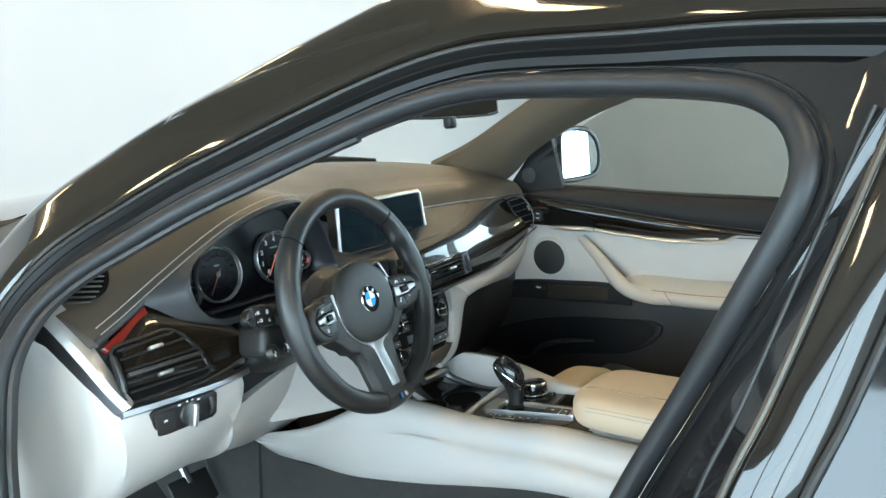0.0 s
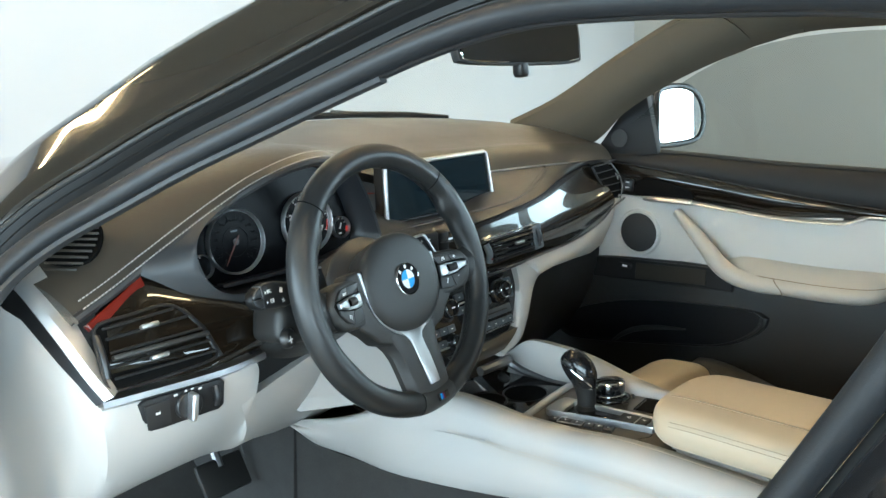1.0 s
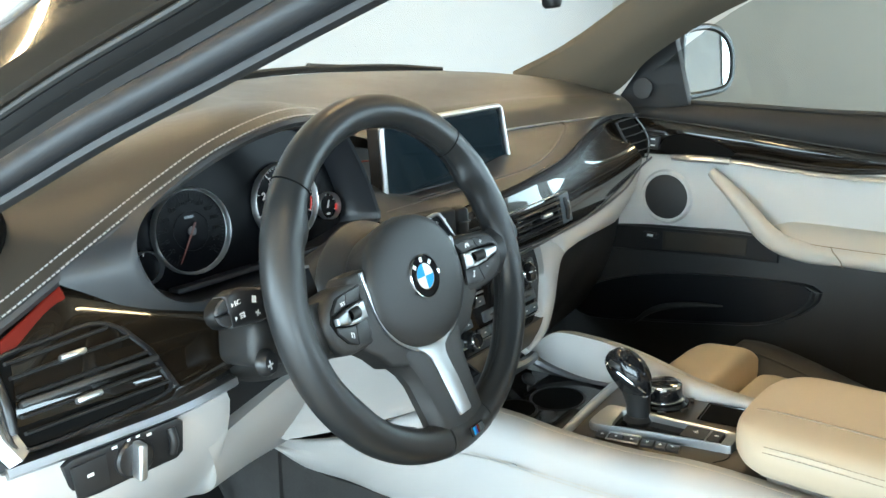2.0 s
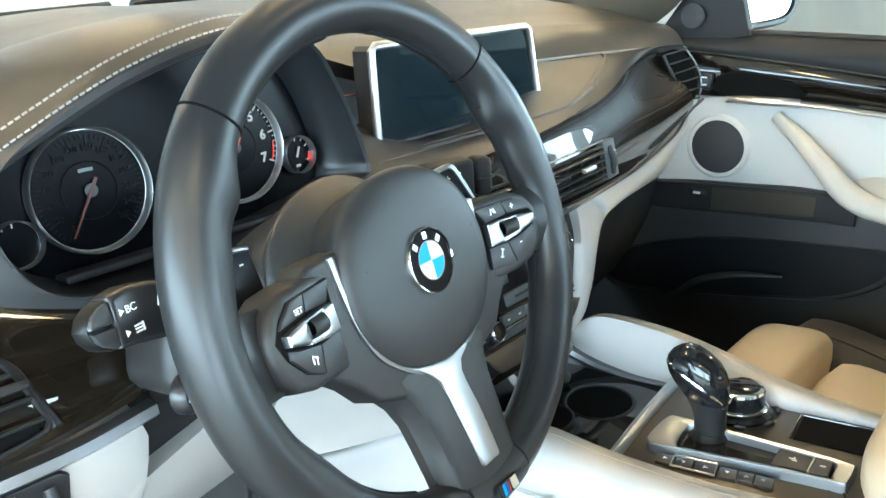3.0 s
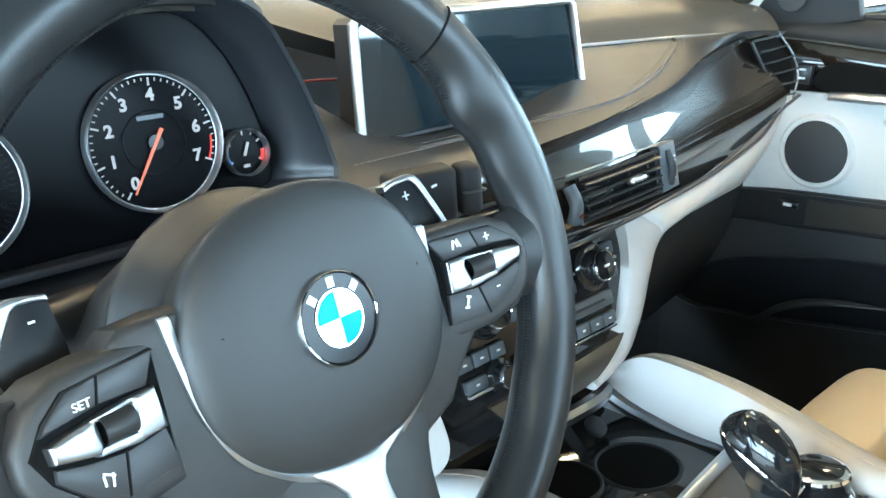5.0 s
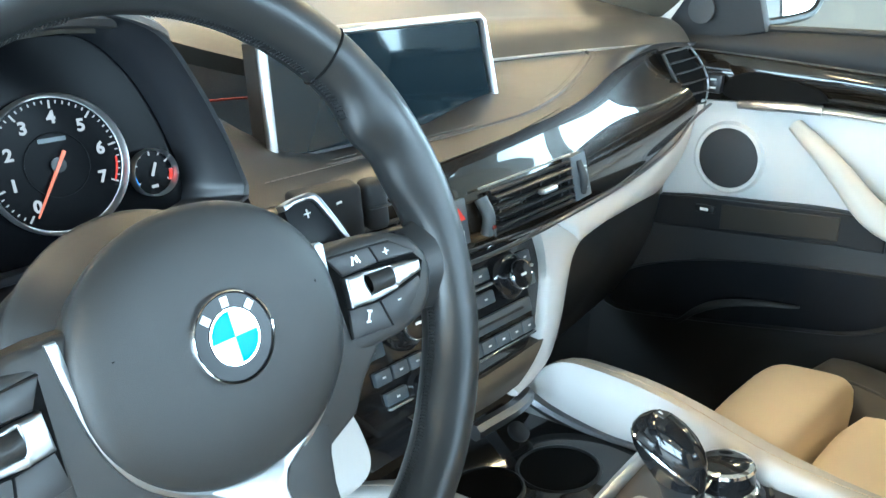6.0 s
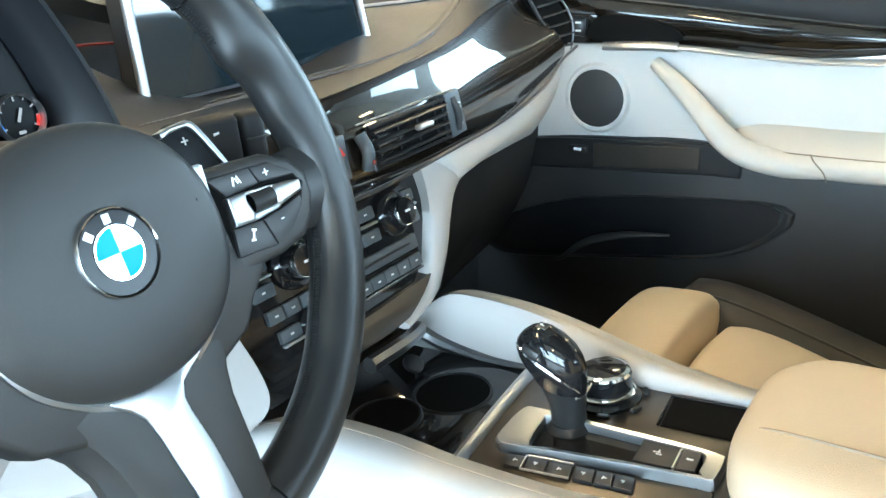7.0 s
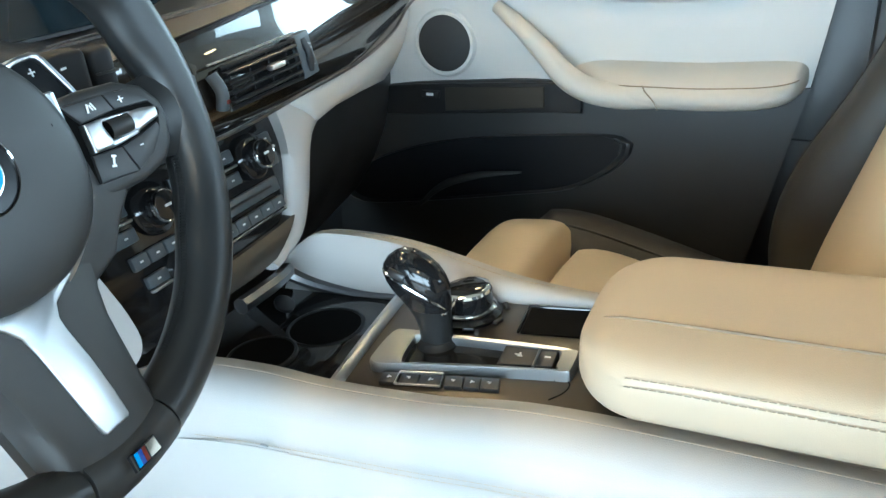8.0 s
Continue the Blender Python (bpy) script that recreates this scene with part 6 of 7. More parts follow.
# thin plate on the panel; the slot's depth is only painted dark
part("storage_tray", top_plate([(0.030, -0.035), (0.080, -0.030), (0.082, -0.115), (0.030, -0.115)], 0.0015, 0.002, 0.0005, 1), M_SHADE_JOINT, con, "flat plate, slot shade painted black")
part("tray_rim", tube([cz(0.029, -0.033, 0.002), cz(0.081, -0.028, 0.002), cz(0.083, -0.116, 0.002)], 0.0015, 3, 6, smooth=False), M_GLOSS, con)
# rotary controller
ctl = part("rotary_controller", disc(CZ @ pose(0.060, 0.030, 0, -90), [(0.034, 0.0), (0.034, 0.003), (0.030, 0.005), (0.0265, 0.007), (0.026, 0.010), (0.026, 0.026), (0.0248, 0.030), (0.020, 0.032), (0.0, 0.0325)], 44), M_GLOSS, con, "gloss black rotary controller")
part("ring", disc(CZ @ pose(0.060, 0.030, 0.006, -90), [(0.0265, 0.0), (0.0290, 0.001), (0.0295, 0.004), (0.0265, 0.006)], 44), M_CHROME, ctl, "chrome ring")
part("ring", disc(CZ @ pose(0.060, 0.030, 0.027, -90), [(0.0260, 0.0), (0.0267, 0.001), (0.0255, 0.0035), (0.0232, 0.0045)], 44), M_CHROME, ctl, "chrome ring")
for a in (150, 200, 250, 300, 20):
    k = radians(a)
    part("menu_button", rbox(cz(0.060 + 0.0385 * math.cos(k), 0.030 + 0.0385 * math.sin(k), 0.002), (0.012, 0.005, 0.004), 0.001, 1, (0, 0, a + 90)), M_BTNBLK, con)
# ivory flanks
LT = [(-0.246, 0.198, 0.789), (-0.215, 0.075, 0.830), (-0.150, 0.0, 0.868), (-0.115, -0.06, 0.884), (-0.095, -0.13, 0.880), (-0.088, -0.20, 0.874), (-0.086, -0.30, 0.880), (-0.080, -0.42, 0.892), (-0.080, -0.70, 0.895)]
LM = [(-0.250, 0.202, 0.784), (-0.232, 0.075, 0.80), (-0.185, 0.0, 0.835), (-0.160, -0.06, 0.848), (-0.148, -0.13, 0.850), (-0.140, -0.20, 0.848), (-0.138, -0.30, 0.852), (-0.135, -0.42, 0.858), (-0.135, -0.70, 0.86)]
LB = [(-0.250, 0.206, 0.780), (-0.232, 0.165, 0.752), (-0.200, 0.11, 0.735), (-0.178, 0.03, 0.722), (-0.166, -0.07, 0.732), (-0.160, -0.17, 0.750), (-0.157, -0.28, 0.775), (-0.154, -0.42, 0.80), (-0.154, -0.70, 0.82)]
RI = [(0.108, -0.006, 0.858), (0.109, -0.030, 0.846), (0.109, -0.050, 0.843), (0.109, -0.070, 0.844), (0.109, -0.115, 0.842), (0.106, -0.160, 0.849), (0.101, -0.205, 0.868), (0.094, -0.30, 0.876), (0.088, -0.42, 0.892), (0.088, -0.70, 0.895)]
RT = [(0.110, -0.006, 0.868), (0.113, -0.030, 0.889), (0.114, -0.050, 0.905), (0.115, -0.070, 0.913), (0.115, -0.115, 0.9155), (0.113, -0.160, 0.9150), (0.110, -0.210, 0.9095), (0.104, -0.30, 0.894), (0.098, -0.42, 0.897), (0.098, -0.70, 0.90)]
RM = [(0.135, 0.000, 0.862), (0.148, -0.030, 0.880), (0.155, -0.050, 0.893), (0.158, -0.070, 0.899), (0.160, -0.115, 0.900), (0.160, -0.160, 0.898), (0.158, -0.210, 0.892), (0.152, -0.30, 0.878), (0.146, -0.42, 0.872), (0.146, -0.70, 0.872)]
RB = [(0.200, 0.06, 0.77), (0.186, 0.0, 0.742), (0.178, -0.05, 0.742), (0.176, -0.09, 0.742), (0.172, -0.13, 0.746), (0.170, -0.165, 0.75), (0.166, -0.22, 0.76), (0.164, -0.30, 0.775), (0.162, -0.42, 0.80), (0.162, -0.70, 0.82)]


def flank(s, sheets, stitch_row):
    """One ivory flank of the console from sheets of rows; s is its outward side."""
    rows = sheets[0]
    for q in sheets[1:]:
        rows = rows + q[1:]
    part("ivory_flank", slab(rows, (0.012 if s < 0 else 0.006, 0, -0.010)), M_IVORY, con, "ivory leather flank", sharp=70)
    part("flank_stitching", stitches([p + V(0.0012 * s, 0, 0.0006) for p in spline(stitch_row, 60)], 0.006, 0.0044, 0.0004), M_SAND, con)
    part("tunnel_side", slab(between([V(p.x, p.y, p.z - 0.002) for p in rows[-1][::4]], [V(p.x * 1.05, p.y, 0.38) for p in rows[-1][::4]], 20, 4), (-0.02 * s, 0, 0)), M_CARPET, con, "dark carpet on the tunnel")


up_l, low_l = between(LT, LM, 52, 7, (-0.012, 0, 0.014)), between(LM, LB, 52, 7, (-0.010, 0, 0.004))
flank(-1, [up_l, low_l], up_l[1])
for lift in (0.0, 0.005):
    part("flank_stitching", stitches([p + V(-0.0008, 0, lift) for p in low_l[1][18:]], 0.006, 0.0046, 0.0004), M_SAND, con)
in_r, up_r = between(RI, RT, 52, 5, (-0.003, 0, 0.002)), between(RT, RM, 52, 6, (0.002, 0, 0.0025))
flank(1, [in_r, up_r, between(RM, RB, 52, 6, (0.010, 0, 0.004))], up_r[1])
part("flank_seam", tube([(-0.166, -0.050, 0.826), (-0.162, -0.100, 0.834), (-0.157, -0.150, 0.838), (-0.153, -0.190, 0.838)], 0.0007, 20, 6), M_IVORY, con, "fine seam in the flank")
part("tunnel_front", slab([[V(-0.252 + 0.01 * q, y, z) for q, z in ((0, 0.778), (-1, 0.60), (-2, 0.38))] for y in (0.200, 0.45, 0.70)], (0.02, 0, 0)), M_CARPET, con, "dark carpet on the tunnel")
part("bright_bead", rbox((-0.156, -0.168, 0.842), (0.003, 0.008, 0.002), 0.0015, 2), M_ALU_SAT, con, "small bright bead")
# tray with cup holders ahead of the panel
part("tray_floor", rbox((0.008, -0.085, 0.838), (0.195, 0.20, 0.012), 0.004, 2, (-4, 0, 0)), M_GLOSS, con, "gloss black tray")
for x, y, r in ((0.030, -0.118, 0.042), (-0.040, -0.085, 0.036)):
    ch = part("cup_holder", disc(pose(x, y, 0.846, -94), [(r * 0.90, -0.006), (r * 0.92, 0.001), (r * 0.96, 0.002), (r * 1.02, 0.001), (r * 1.03, -0.006)], 36), M_SATIN_SHADED, con, "black cup holder")
    # flat disc near the rim; the shade of a hole is painted on
    part("well", disc(pose(x, y, 0.846, -94), [(r * 0.93, -0.004), (r * 0.93, 0.0006), (0.0, 0.0007)], 36), M_SHADE_JOINT, ch, "flat disc, well shade painted black")
part("socket", disc(pose(0.050, -0.052, 0.850, -60), [(0.012, 0.0), (0.012, 0.004), (0.010, 0.005), (0.0, 0.004)], 24), M_SATIN, con, "power socket cover")
part("tray_ring", tube([(0.106, -0.172, 0.853), (0.107, -0.12, 0.846), (0.108, -0.06, 0.849), (0.102, -0.024, 0.862), (0.074, -0.044, 0.880), (0.030, -0.060, 0.890), (-0.03, -0.060, 0.892)], 0.0075, 40, 8, taper=lambda t: 0.45 + 0.75 * min(1, t * 2)), M_ALU_DK, con, "dark satin tray edge")

# ---- gear lever ----
lev = thing("gear_lever", (-0.005, -0.245, 0.87), "gloss black and chrome gear lever", "gear lever")
LX = 0.004
# height, front and back of the section, half width
SEC = [(0.850, -0.2400, -0.2860, 0.0165), (0.862, -0.2440, -0.2820, 0.0150), (0.8745, -0.2460, -0.2785, 0.0138), (0.890, -0.2440, -0.2770, 0.0130), (0.902, -0.2390, -0.2768, 0.0136), (0.911, -0.2330, -0.2770, 0.0150), (0.918, -0.2262, -0.2775, 0.0166),
       (0.926, -0.2190, -0.2773, 0.0184), (0.935, -0.2128, -0.2765, 0.0196), (0.944, -0.2098, -0.2725, 0.0196), (0.952, -0.2110, -0.2665, 0.0182), (0.959, -0.2160, -0.2570, 0.0152), (0.964, -0.2225, -0.2465, 0.0110), (0.9668, -0.2285, -0.2375, 0.0050)]


def lever_ring(z, y0, y1, rx, grow=0.0):
    c, ry = (y0 + y1) / 2, (y0 - y1) / 2
    return [V(LX + (rx + grow) * math.copysign(abs(math.cos(k)) ** 0.9, math.cos(k)), c + (ry + grow) * math.sin(k), z) for k in [2 * math.pi * q / 36 for q in range(36)]]


def lever_at(y, z, side, grow):
    """A point on the head's flank at a given height and distance."""
    for a, b in zip(SEC, SEC[1:]):
        if a[0] <= z <= b[0]:
            t = (z - a[0]) / (b[0] - a[0])
            y0, y1, rx = (a[i] + (b[i] - a[i]) * t for i in (1, 2, 3))
            c, ry = (y0 + y1) / 2, (y0 - y1) / 2
            f = max(-0.999, min(0.999, (y - c) / ry))
            return V(LX + side * (rx * (1 - f * f) ** 0.45 + grow), y, z)


bm = bmesh.new()
skin(bm, [lever_ring(*q) for q in SEC[:6]], closed_v=True, caps=True)
part("stem", bm, M_WHEEL, lev, "dark satin stem")
bm = bmesh.new()
skin(bm, [lever_ring(*q) for q in SEC[5:]], closed_v=True, caps=True)
part("grip", bm, M_GLOSS, lev, "gloss black grip", sharp=60)
LINE = [(-0.2125, 0.9475), (-0.220, 0.9460), (-0.230, 0.9430), (-0.240, 0.9395), (-0.250, 0.9350), (-0.260, 0.9290), (-0.268, 0.9225), (-0.2745, 0.9150)]
for sx in (-1, 1):
    part("chrome_inlay", tube([lever_at(y, z, sx, 0.0002) for y, z in LINE], 0.0017, 40, 8, taper=lambda t: 0.5 + 0.7 * math.sin(math.pi * t)), M_CHROME, lev, "chrome inlay")
part("chrome_collar", tube([V(LX + 0.0150 * math.cos(k), -0.2752 - 0.0022 * math.cos(k) ** 2 * 0, 0.9135 + 0.004 * math.sin(k)) for k in [math.pi + math.pi * q / 10 for q in range(11)]], 0.0014, 20, 6), M_CHROME, lev, "chrome collar")
part("release_button", rbox((LX - 0.0186, -0.232, 0.9490), (0.004, 0.018, 0.008), 0.002, 2, (18, 14, 0)), M_SATIN, lev)
for y in (-0.2300, -0.2455):
    part("joint", tube([lever_at(y, 0.9550 if y > -0.24 else 0.9500, -1, 0.0001), V(LX, y + 0.001, 0.9668 if y > -0.24 else 0.9644), lever_at(y, 0.9550 if y > -0.24 else 0.9500, 1, 0.0001)], 0.0005, 16, 5), M_SHADE_JOINT, lev)
pk = part("park_button", rbox((LX, -0.2345, 0.9660), (0.010, 0.010, 0.0030), 0.001, 2, (6, 0, 0)), M_SATIN, lev)
part("symbol", letters("P", 0.006, Matrix.Translation((LX, -0.2345, 0.9677)) @ pose(0, 0, 0, -84)), M_WHITE, pk)
part("skirt", disc(pose(LX, -0.263, 0.868, -94), [(0.024, -0.006), (0.0235, 0.001), (0.020, 0.004), (0.016, 0.010)], 28), M_WHEEL, lev, "black leather skirt")

# ---- armrest ----
arm = thing("armrest", (0, -0.6, 0.87), "sand leather armrest lid with stitched edges", "armrest")
bm = bmesh.new()
rows = []
AO = [(-0.108, 0.0), (-0.104, 0.020), (-0.088, 0.031), (-0.04, 0.036), (0.02, 0.037), (0.070, 0.033), (0.092, 0.022), (0.098, 0.0), (0.090, -0.026), (0.06, -0.036), (-0.06, -0.038), (-0.100, -0.028)]
o = spline([(x, 0, z) for x, z in AO], 48, True)
for i in range(16):
    k = math.pi / 2 * min(1.0, i / 13)
    y = -0.413 - 0.060 * (1 - math.cos(k)) - (0 if i < 14 else (0.14, 0.34)[i - 14])
    s = 0.22 + 0.78 * math.sin(k) ** 0.8 + (0.02 if i > 13 else 0)
    rows.append([V(p.x * s - 0.004, y, 0.934 + p.z * s * 0.86 + (-0.4 - y) * 0.03) for p in o])
skin(bm, rows, closed_v=True, caps=True)
part("lid", bm, M_SAND, arm, "sand leather lid", sharp=70)
for dz, sx in ((0.030, -0.1120), (0.024, -0.1140)):
    part("lid_stitching", stitches([V(sx + 0.0015, -0.462, 0.921 + dz), V(sx, -0.50, 0.924 + dz), V(sx - 0.001, -0.62, 0.927 + dz), V(sx - 0.001, -0.78, 0.932 + dz)], 0.006, 0.0046, 0.0005), M_SEAM, arm)
part("lid_crease", tube([(-0.036, -0.418, 0.945), (-0.046, -0.432, 0.9595), (-0.052, -0.47, 0.9668), (-0.055, -0.60, 0.9715), (-0.056, -0.78, 0.977)], 0.0013, 30, 6), M_SEAM, arm)
part("base", rbox((-0.004, -0.62, 0.862), (0.15, 0.36, 0.07), 0.02, 3), M_IVORY, arm)

# ---- passenger door ----
door = thing("passenger_door", (0.74, -0.2, 0.5), "closed passenger door with ivory panel, dark wood trim and black pocket", "door")


def door_sheet(top, bot, x_top, x_bot, swell, material, name, label, n=40, nv=7, thick=0.03, sharp=50):
    """A panel of the door from curves of (y, z), its skin swelling towards the seat."""
    A = [(x_top if not isinstance(x_top, (list, tuple)) else x_top[i], y, z) for i, (y, z) in enumerate(top)]
    B = [(x_bot if not isinstance(x_bot, (list, tuple)) else x_bot[i], y, z) for i, (y, z) in enumerate(bot)]
    return part(name, slab(between(A, B, n, nv, (-swell, 0, 0)), (thick, 0, 0)), material, door, label, sharp)


BELT = [(0.20, 1.196), (0.07, 1.206), (-0.10, 1.206), (-0.29, 1.203), (-0.50, 1.206), (-0.86, 1.208)]
WTOP = [(0.22, 1.176), (0.09, 1.176), (-0.10, 1.163), (-0.295, 1.146), (-0.485, 1.135), (-0.86, 1.125)]
SLV = [(0.23, 1.085), (0.09, 1.094), (0.0, 1.098), (-0.10, 1.100), (-0.30, 1.090), (-0.44, 1.098), (-0.49, 1.118), (-0.60, 1.121), (-0.86, 1.118)]
WBOT = [(0.23, 1.088), (0.09, 1.097), (-0.10, 1.102), (-0.30, 1.093), (-0.47, 1.107), (-0.86, 1.120)]
IBOT = [(0.27, 0.915), (0.186, 0.922), (0.09, 0.935), (-0.02, 0.944), (-0.144, 0.952), (-0.30, 0.940), (-0.45, 0.948), (-0.562, 0.962)]
door_sheet(BELT, WTOP, 0.735, 0.715, 0.012, M_DULL, "window_ledge", "charcoal leather ledge under the window")
door_sheet(WTOP, WBOT, 0.715, 0.722, 0.012, M_WOOD, "wood_trim", "dark lacquered wood trim")
door_sheet([(0.23, 1.086), (0.09, 1.095), (-0.10, 1.100), (-0.30, 1.091), (-0.44, 1.097), (-0.50, 1.113), (-0.582, 1.117)], IBOT, 0.722, 0.728, 0.010, M_IVORY_LIT, "ivory_panel", "ivory grained door panel")
LOW = [(0.30, 0.42), (0.186, 0.42), (0.09, 0.42), (-0.02, 0.42), (-0.144, 0.42), (-0.25, 0.42), (-0.36, 0.42), (-0.452, 0.42)]
door_sheet([(y, z - 0.002) for y, z in IBOT], LOW, 0.728, 0.740, 0.010, M_DOORLOW, "lower_panel", "dark grey lower door panel")
part("fine_line", tube([(0.708, y, z + 0.001) for y, z in WTOP], 0.0014, 50, 6), M_ALU_DK, door)
part("bright_strip", tube([(0.711 - (0.004 if -0.45 < y < -0.05 else 0), y, z) for y, z in SLV[2:8]], 0.0056, 50, 8, flat=0.6), M_ALU, door, "bright metal strip")
hd = part("door_handle", tube([(0.706, 0.020, 1.098), (0.698, -0.02, 1.100), (0.697, -0.070, 1.102), (0.703, -0.105, 1.101)], 0.0085, 20, 10, flat=0.7), M_ALU, door, "bright inner door handle")
# no hollow here: shade behind the handle is painted on a plate
part("recess_shade", plate([(-0.075, -0.012), (-0.070, 0.022), (-0.02, 0.030), (0.05, 0.016), (0.075, 0.0), (0.06, -0.010)], Matrix.Translation((0.7015, -0.035, 1.118)) @ Euler((0, 0, radians(-90))).to_matrix().to_4x4(), 0.006, 0.002, 1, smooth=30), M_SHADE_JOINT, hd, "flat plate, handle recess shade painted black")
lk = part("lock_switch", rbox((0.702, 0.062, 1.127), (0.012, 0.026, 0.030), 0.003, 2, (4, 0, 0)), M_SATIN, door, "lock switch")
part("symbol", rbox((0.6955, 0.062, 1.134), (0.001, 0.010, 0.003), 0.0002, 1), M_WHITE, lk)
part("symbol", rbox((0.6955, 0.062, 1.121), (0.001, 0.010, 0.003), 0.0002, 1), M_WHITE, lk)
# loudspeaker
SM = Matrix.Translation((0.716, 0.033, 1.008)) @ Euler((0, 0, radians(-90))).to_matrix().to_4x4()
sp = part("loudspeaker", disc(SM, [(0.049, 0.0), (0.049, 0.004), (0.046, 0.0055), (0.0, 0.0075)], 48), M_MESH, door, "round dark speaker mesh")
part("ring", disc(SM, [(0.048, 0.002), (0.050, 0.0065), (0.055, 0.006), (0.060, 0.0)], 48), M_IVORY_LIT, sp, "ivory ring")
# pull handle that runs down into the armrest
PULL = [(0.706, -0.070, 1.074), (0.692, -0.092, 1.062), (0.676, -0.125, 1.042), (0.666, -0.165, 1.008), (0.662, -0.200, 0.975), (0.663, -0.240, 0.954), (0.666, -0.300, 0.946), (0.668, -0.380, 0.946)]
part("pull_handle", tube(PULL, 0.0185, 60, 16, flat=0.85, taper=lambda t: (0.62 + 0.50 * min(1, t * 2.0)) if t < 0.75 else 1.12 - (t - 0.75) * 1.9), M_CREAM, door, "cream leather pull handle", sharp=70)
bm = bmesh.new()
rows = []
ARMSEC = [(0.735, 0.050), (0.716, 0.046), (0.698, 0.040), (0.680, 0.030), (0.668, 0.022), (0.659, 0.016), (0.652, 0.008), (0.651, 0.0), (0.655, -0.009), (0.664, -0.015), (0.680, -0.018), (0.735, -0.020)]
for y, zc, g in ((-0.185, 0.958, 0.10), (-0.205, 0.953, 0.45), (-0.235, 0.949, 0.82), (-0.28, 0.946, 1.0), (-0.34, 0.946, 1.02), (-0.40, 0.947, 1.03), (-0.45, 0.950, 1.03), (-0.49, 0.954, 1.0), (-0.52, 0.959, 0.90), (-0.54, 0.965, 0.72), (-0.553, 0.972, 0.40), (-0.558, 0.976, 0.12)):
    sec = spline([(0.735 - (0.735 - x) * min(1.0, g * 1.02), y, zc + dz * (0.35 + 0.65 * g)) for x, dz in ARMSEC], 28)
    rows.append(sec)
dense = [spline([r[k] for r in rows], 44) for k in range(28)]
skin(bm, [[c[i] for c in dense] for i in range(44)], caps=True)
part("door_armrest", bm, M_CREAM, door, "cream leather armrest", sharp=70)
part("armrest_seam", tube([c for c in dense[11][8:40]], 0.0011, 60, 6), M_SEAM, door, "seam along the armrest's top")
part("handle_seam", tube([(0.650, -0.350, 0.932), (0.6490, -0.344, 0.945), (0.6535, -0.330, 0.958), (0.663, -0.322, 0.966)], 0.0011, 12, 6), M_SEAM, door)
# seat memory switch panel
part("switch_panel", plate([(-0.205, -0.016), (-0.09, -0.003), (0.144, 0.013), (0.215, 0.013), (0.215, -0.036), (0.144, -0.039), (-0.095, -0.059), (-0.215, -0.068)], Matrix.Translation((0.712, 0.0, 0.936)) @ Euler((0, 0, radians(-90))).to_matrix().to_4x4(), 0.006, 0.002, 1), M_SATIN, door, "satin black switch panel")
# warm reflection on the switch panel, put in as a brown plate
part("brown_sheen", plate([(-0.035, -0.006), (0.150, 0.007), (0.150, -0.030), (-0.035, -0.048)], Matrix.Translation((0.7105, 0.0, 0.936)) @ Euler((0, 0, radians(-90))).to_matrix().to_4x4(), 0.004, 0.001, 1), M_PANEL, door, "grey-brown plate painted as a warm reflection")
ms = part("memory_switch", rbox((0.709, 0.062, 0.918), (0.008, 0.034, 0.012), 0.002, 2), M_SATIN, door)
part("symbol", rbox((0.7046, 0.062, 0.918), (0.001, 0.014, 0.005), 0.0002, 1), M_WHITE, ms)
# pocket
PK = [(-0.257, -0.091), (-0.201, -0.038), (-0.089, 0.004), (0.035, 0.030), (0.191, 0.047), (0.270, 0.050), (0.295, 0.031), (0.262, -0.012), (0.193, -0.051), (0.088, -0.074), (-0.09, -0.107), (-0.209, -0.124), (-0.256, -0.112)]
DM = Matrix.Translation((0.7, 0.0, 0.812)) @ Euler((0, 0, radians(-90))).to_matrix().to_4x4()
bm = bmesh.new()
o = spline([(x, 0, z) for x, z in PK], 60, True)
rows = [[DM @ V(p.x * s, d, p.z * s) for p in o] for s, d in ((1.035, 0.026), (1.02, 0.017), (1.0, 0.015), (0.98, 0.019), (0.96, 0.032))]
skin(bm, rows, closed_v=True)
part("pocket_rim", bm, M_DOORLOW, door, "dark grey door pocket rim")
# shallow plate; the pocket's inner shade is put in by darker plastic
part("pocket_back", plate([(p.x * 0.96, p.z * 0.96) for p in o], DM @ pose(0, 0.0205, 0), 0.003, 0), M_SATIN_SHADED, door, "shallow pocket back, colour darkened for shade")
part("pocket_fold", tube([(0.708, 0.125, 0.692), (0.700, 0.090, 0.706), (0.697, 0.059, 0.735), (0.697, 0.023, 0.758), (0.700, -0.034, 0.776), (0.708, -0.110, 0.786)], 0.007, 30, 10, flat=0.5, taper=lambda t: 0.4 + 0.8 * math.sin(math.pi * t)), M_DOORLOW, door,
     "folded grey pocket lip")
# mirror triangle with tweeter
part("mirror_triangle", plate([(-0.205, -0.055), (-0.055, 0.095), (-0.022, 0.088), (-0.008, -0.055)], Matrix.Translation((0.722, 0.0, 1.262)) @ Euler((0, radians(-10), radians(-90))).to_matrix().to_4x4(), 0.02, 0.004, 2), M_DULL, door, "black mirror triangle")
part("tweeter", disc(Matrix.Translation((0.714, 0.100, 1.238)) @ Euler((0, radians(-10), radians(-90))).to_matrix().to_4x4(), [(0.022, 0.0), (0.022, 0.003), (0.018, 0.004), (0.0, 0.006)], 28), M_MESH, door, "small tweeter mesh")
part("shut_face", rbox((0.782, -0.62, 0.80), (0.03, 0.40, 0.74), 0.01, 2), M_PANELBLK, door)
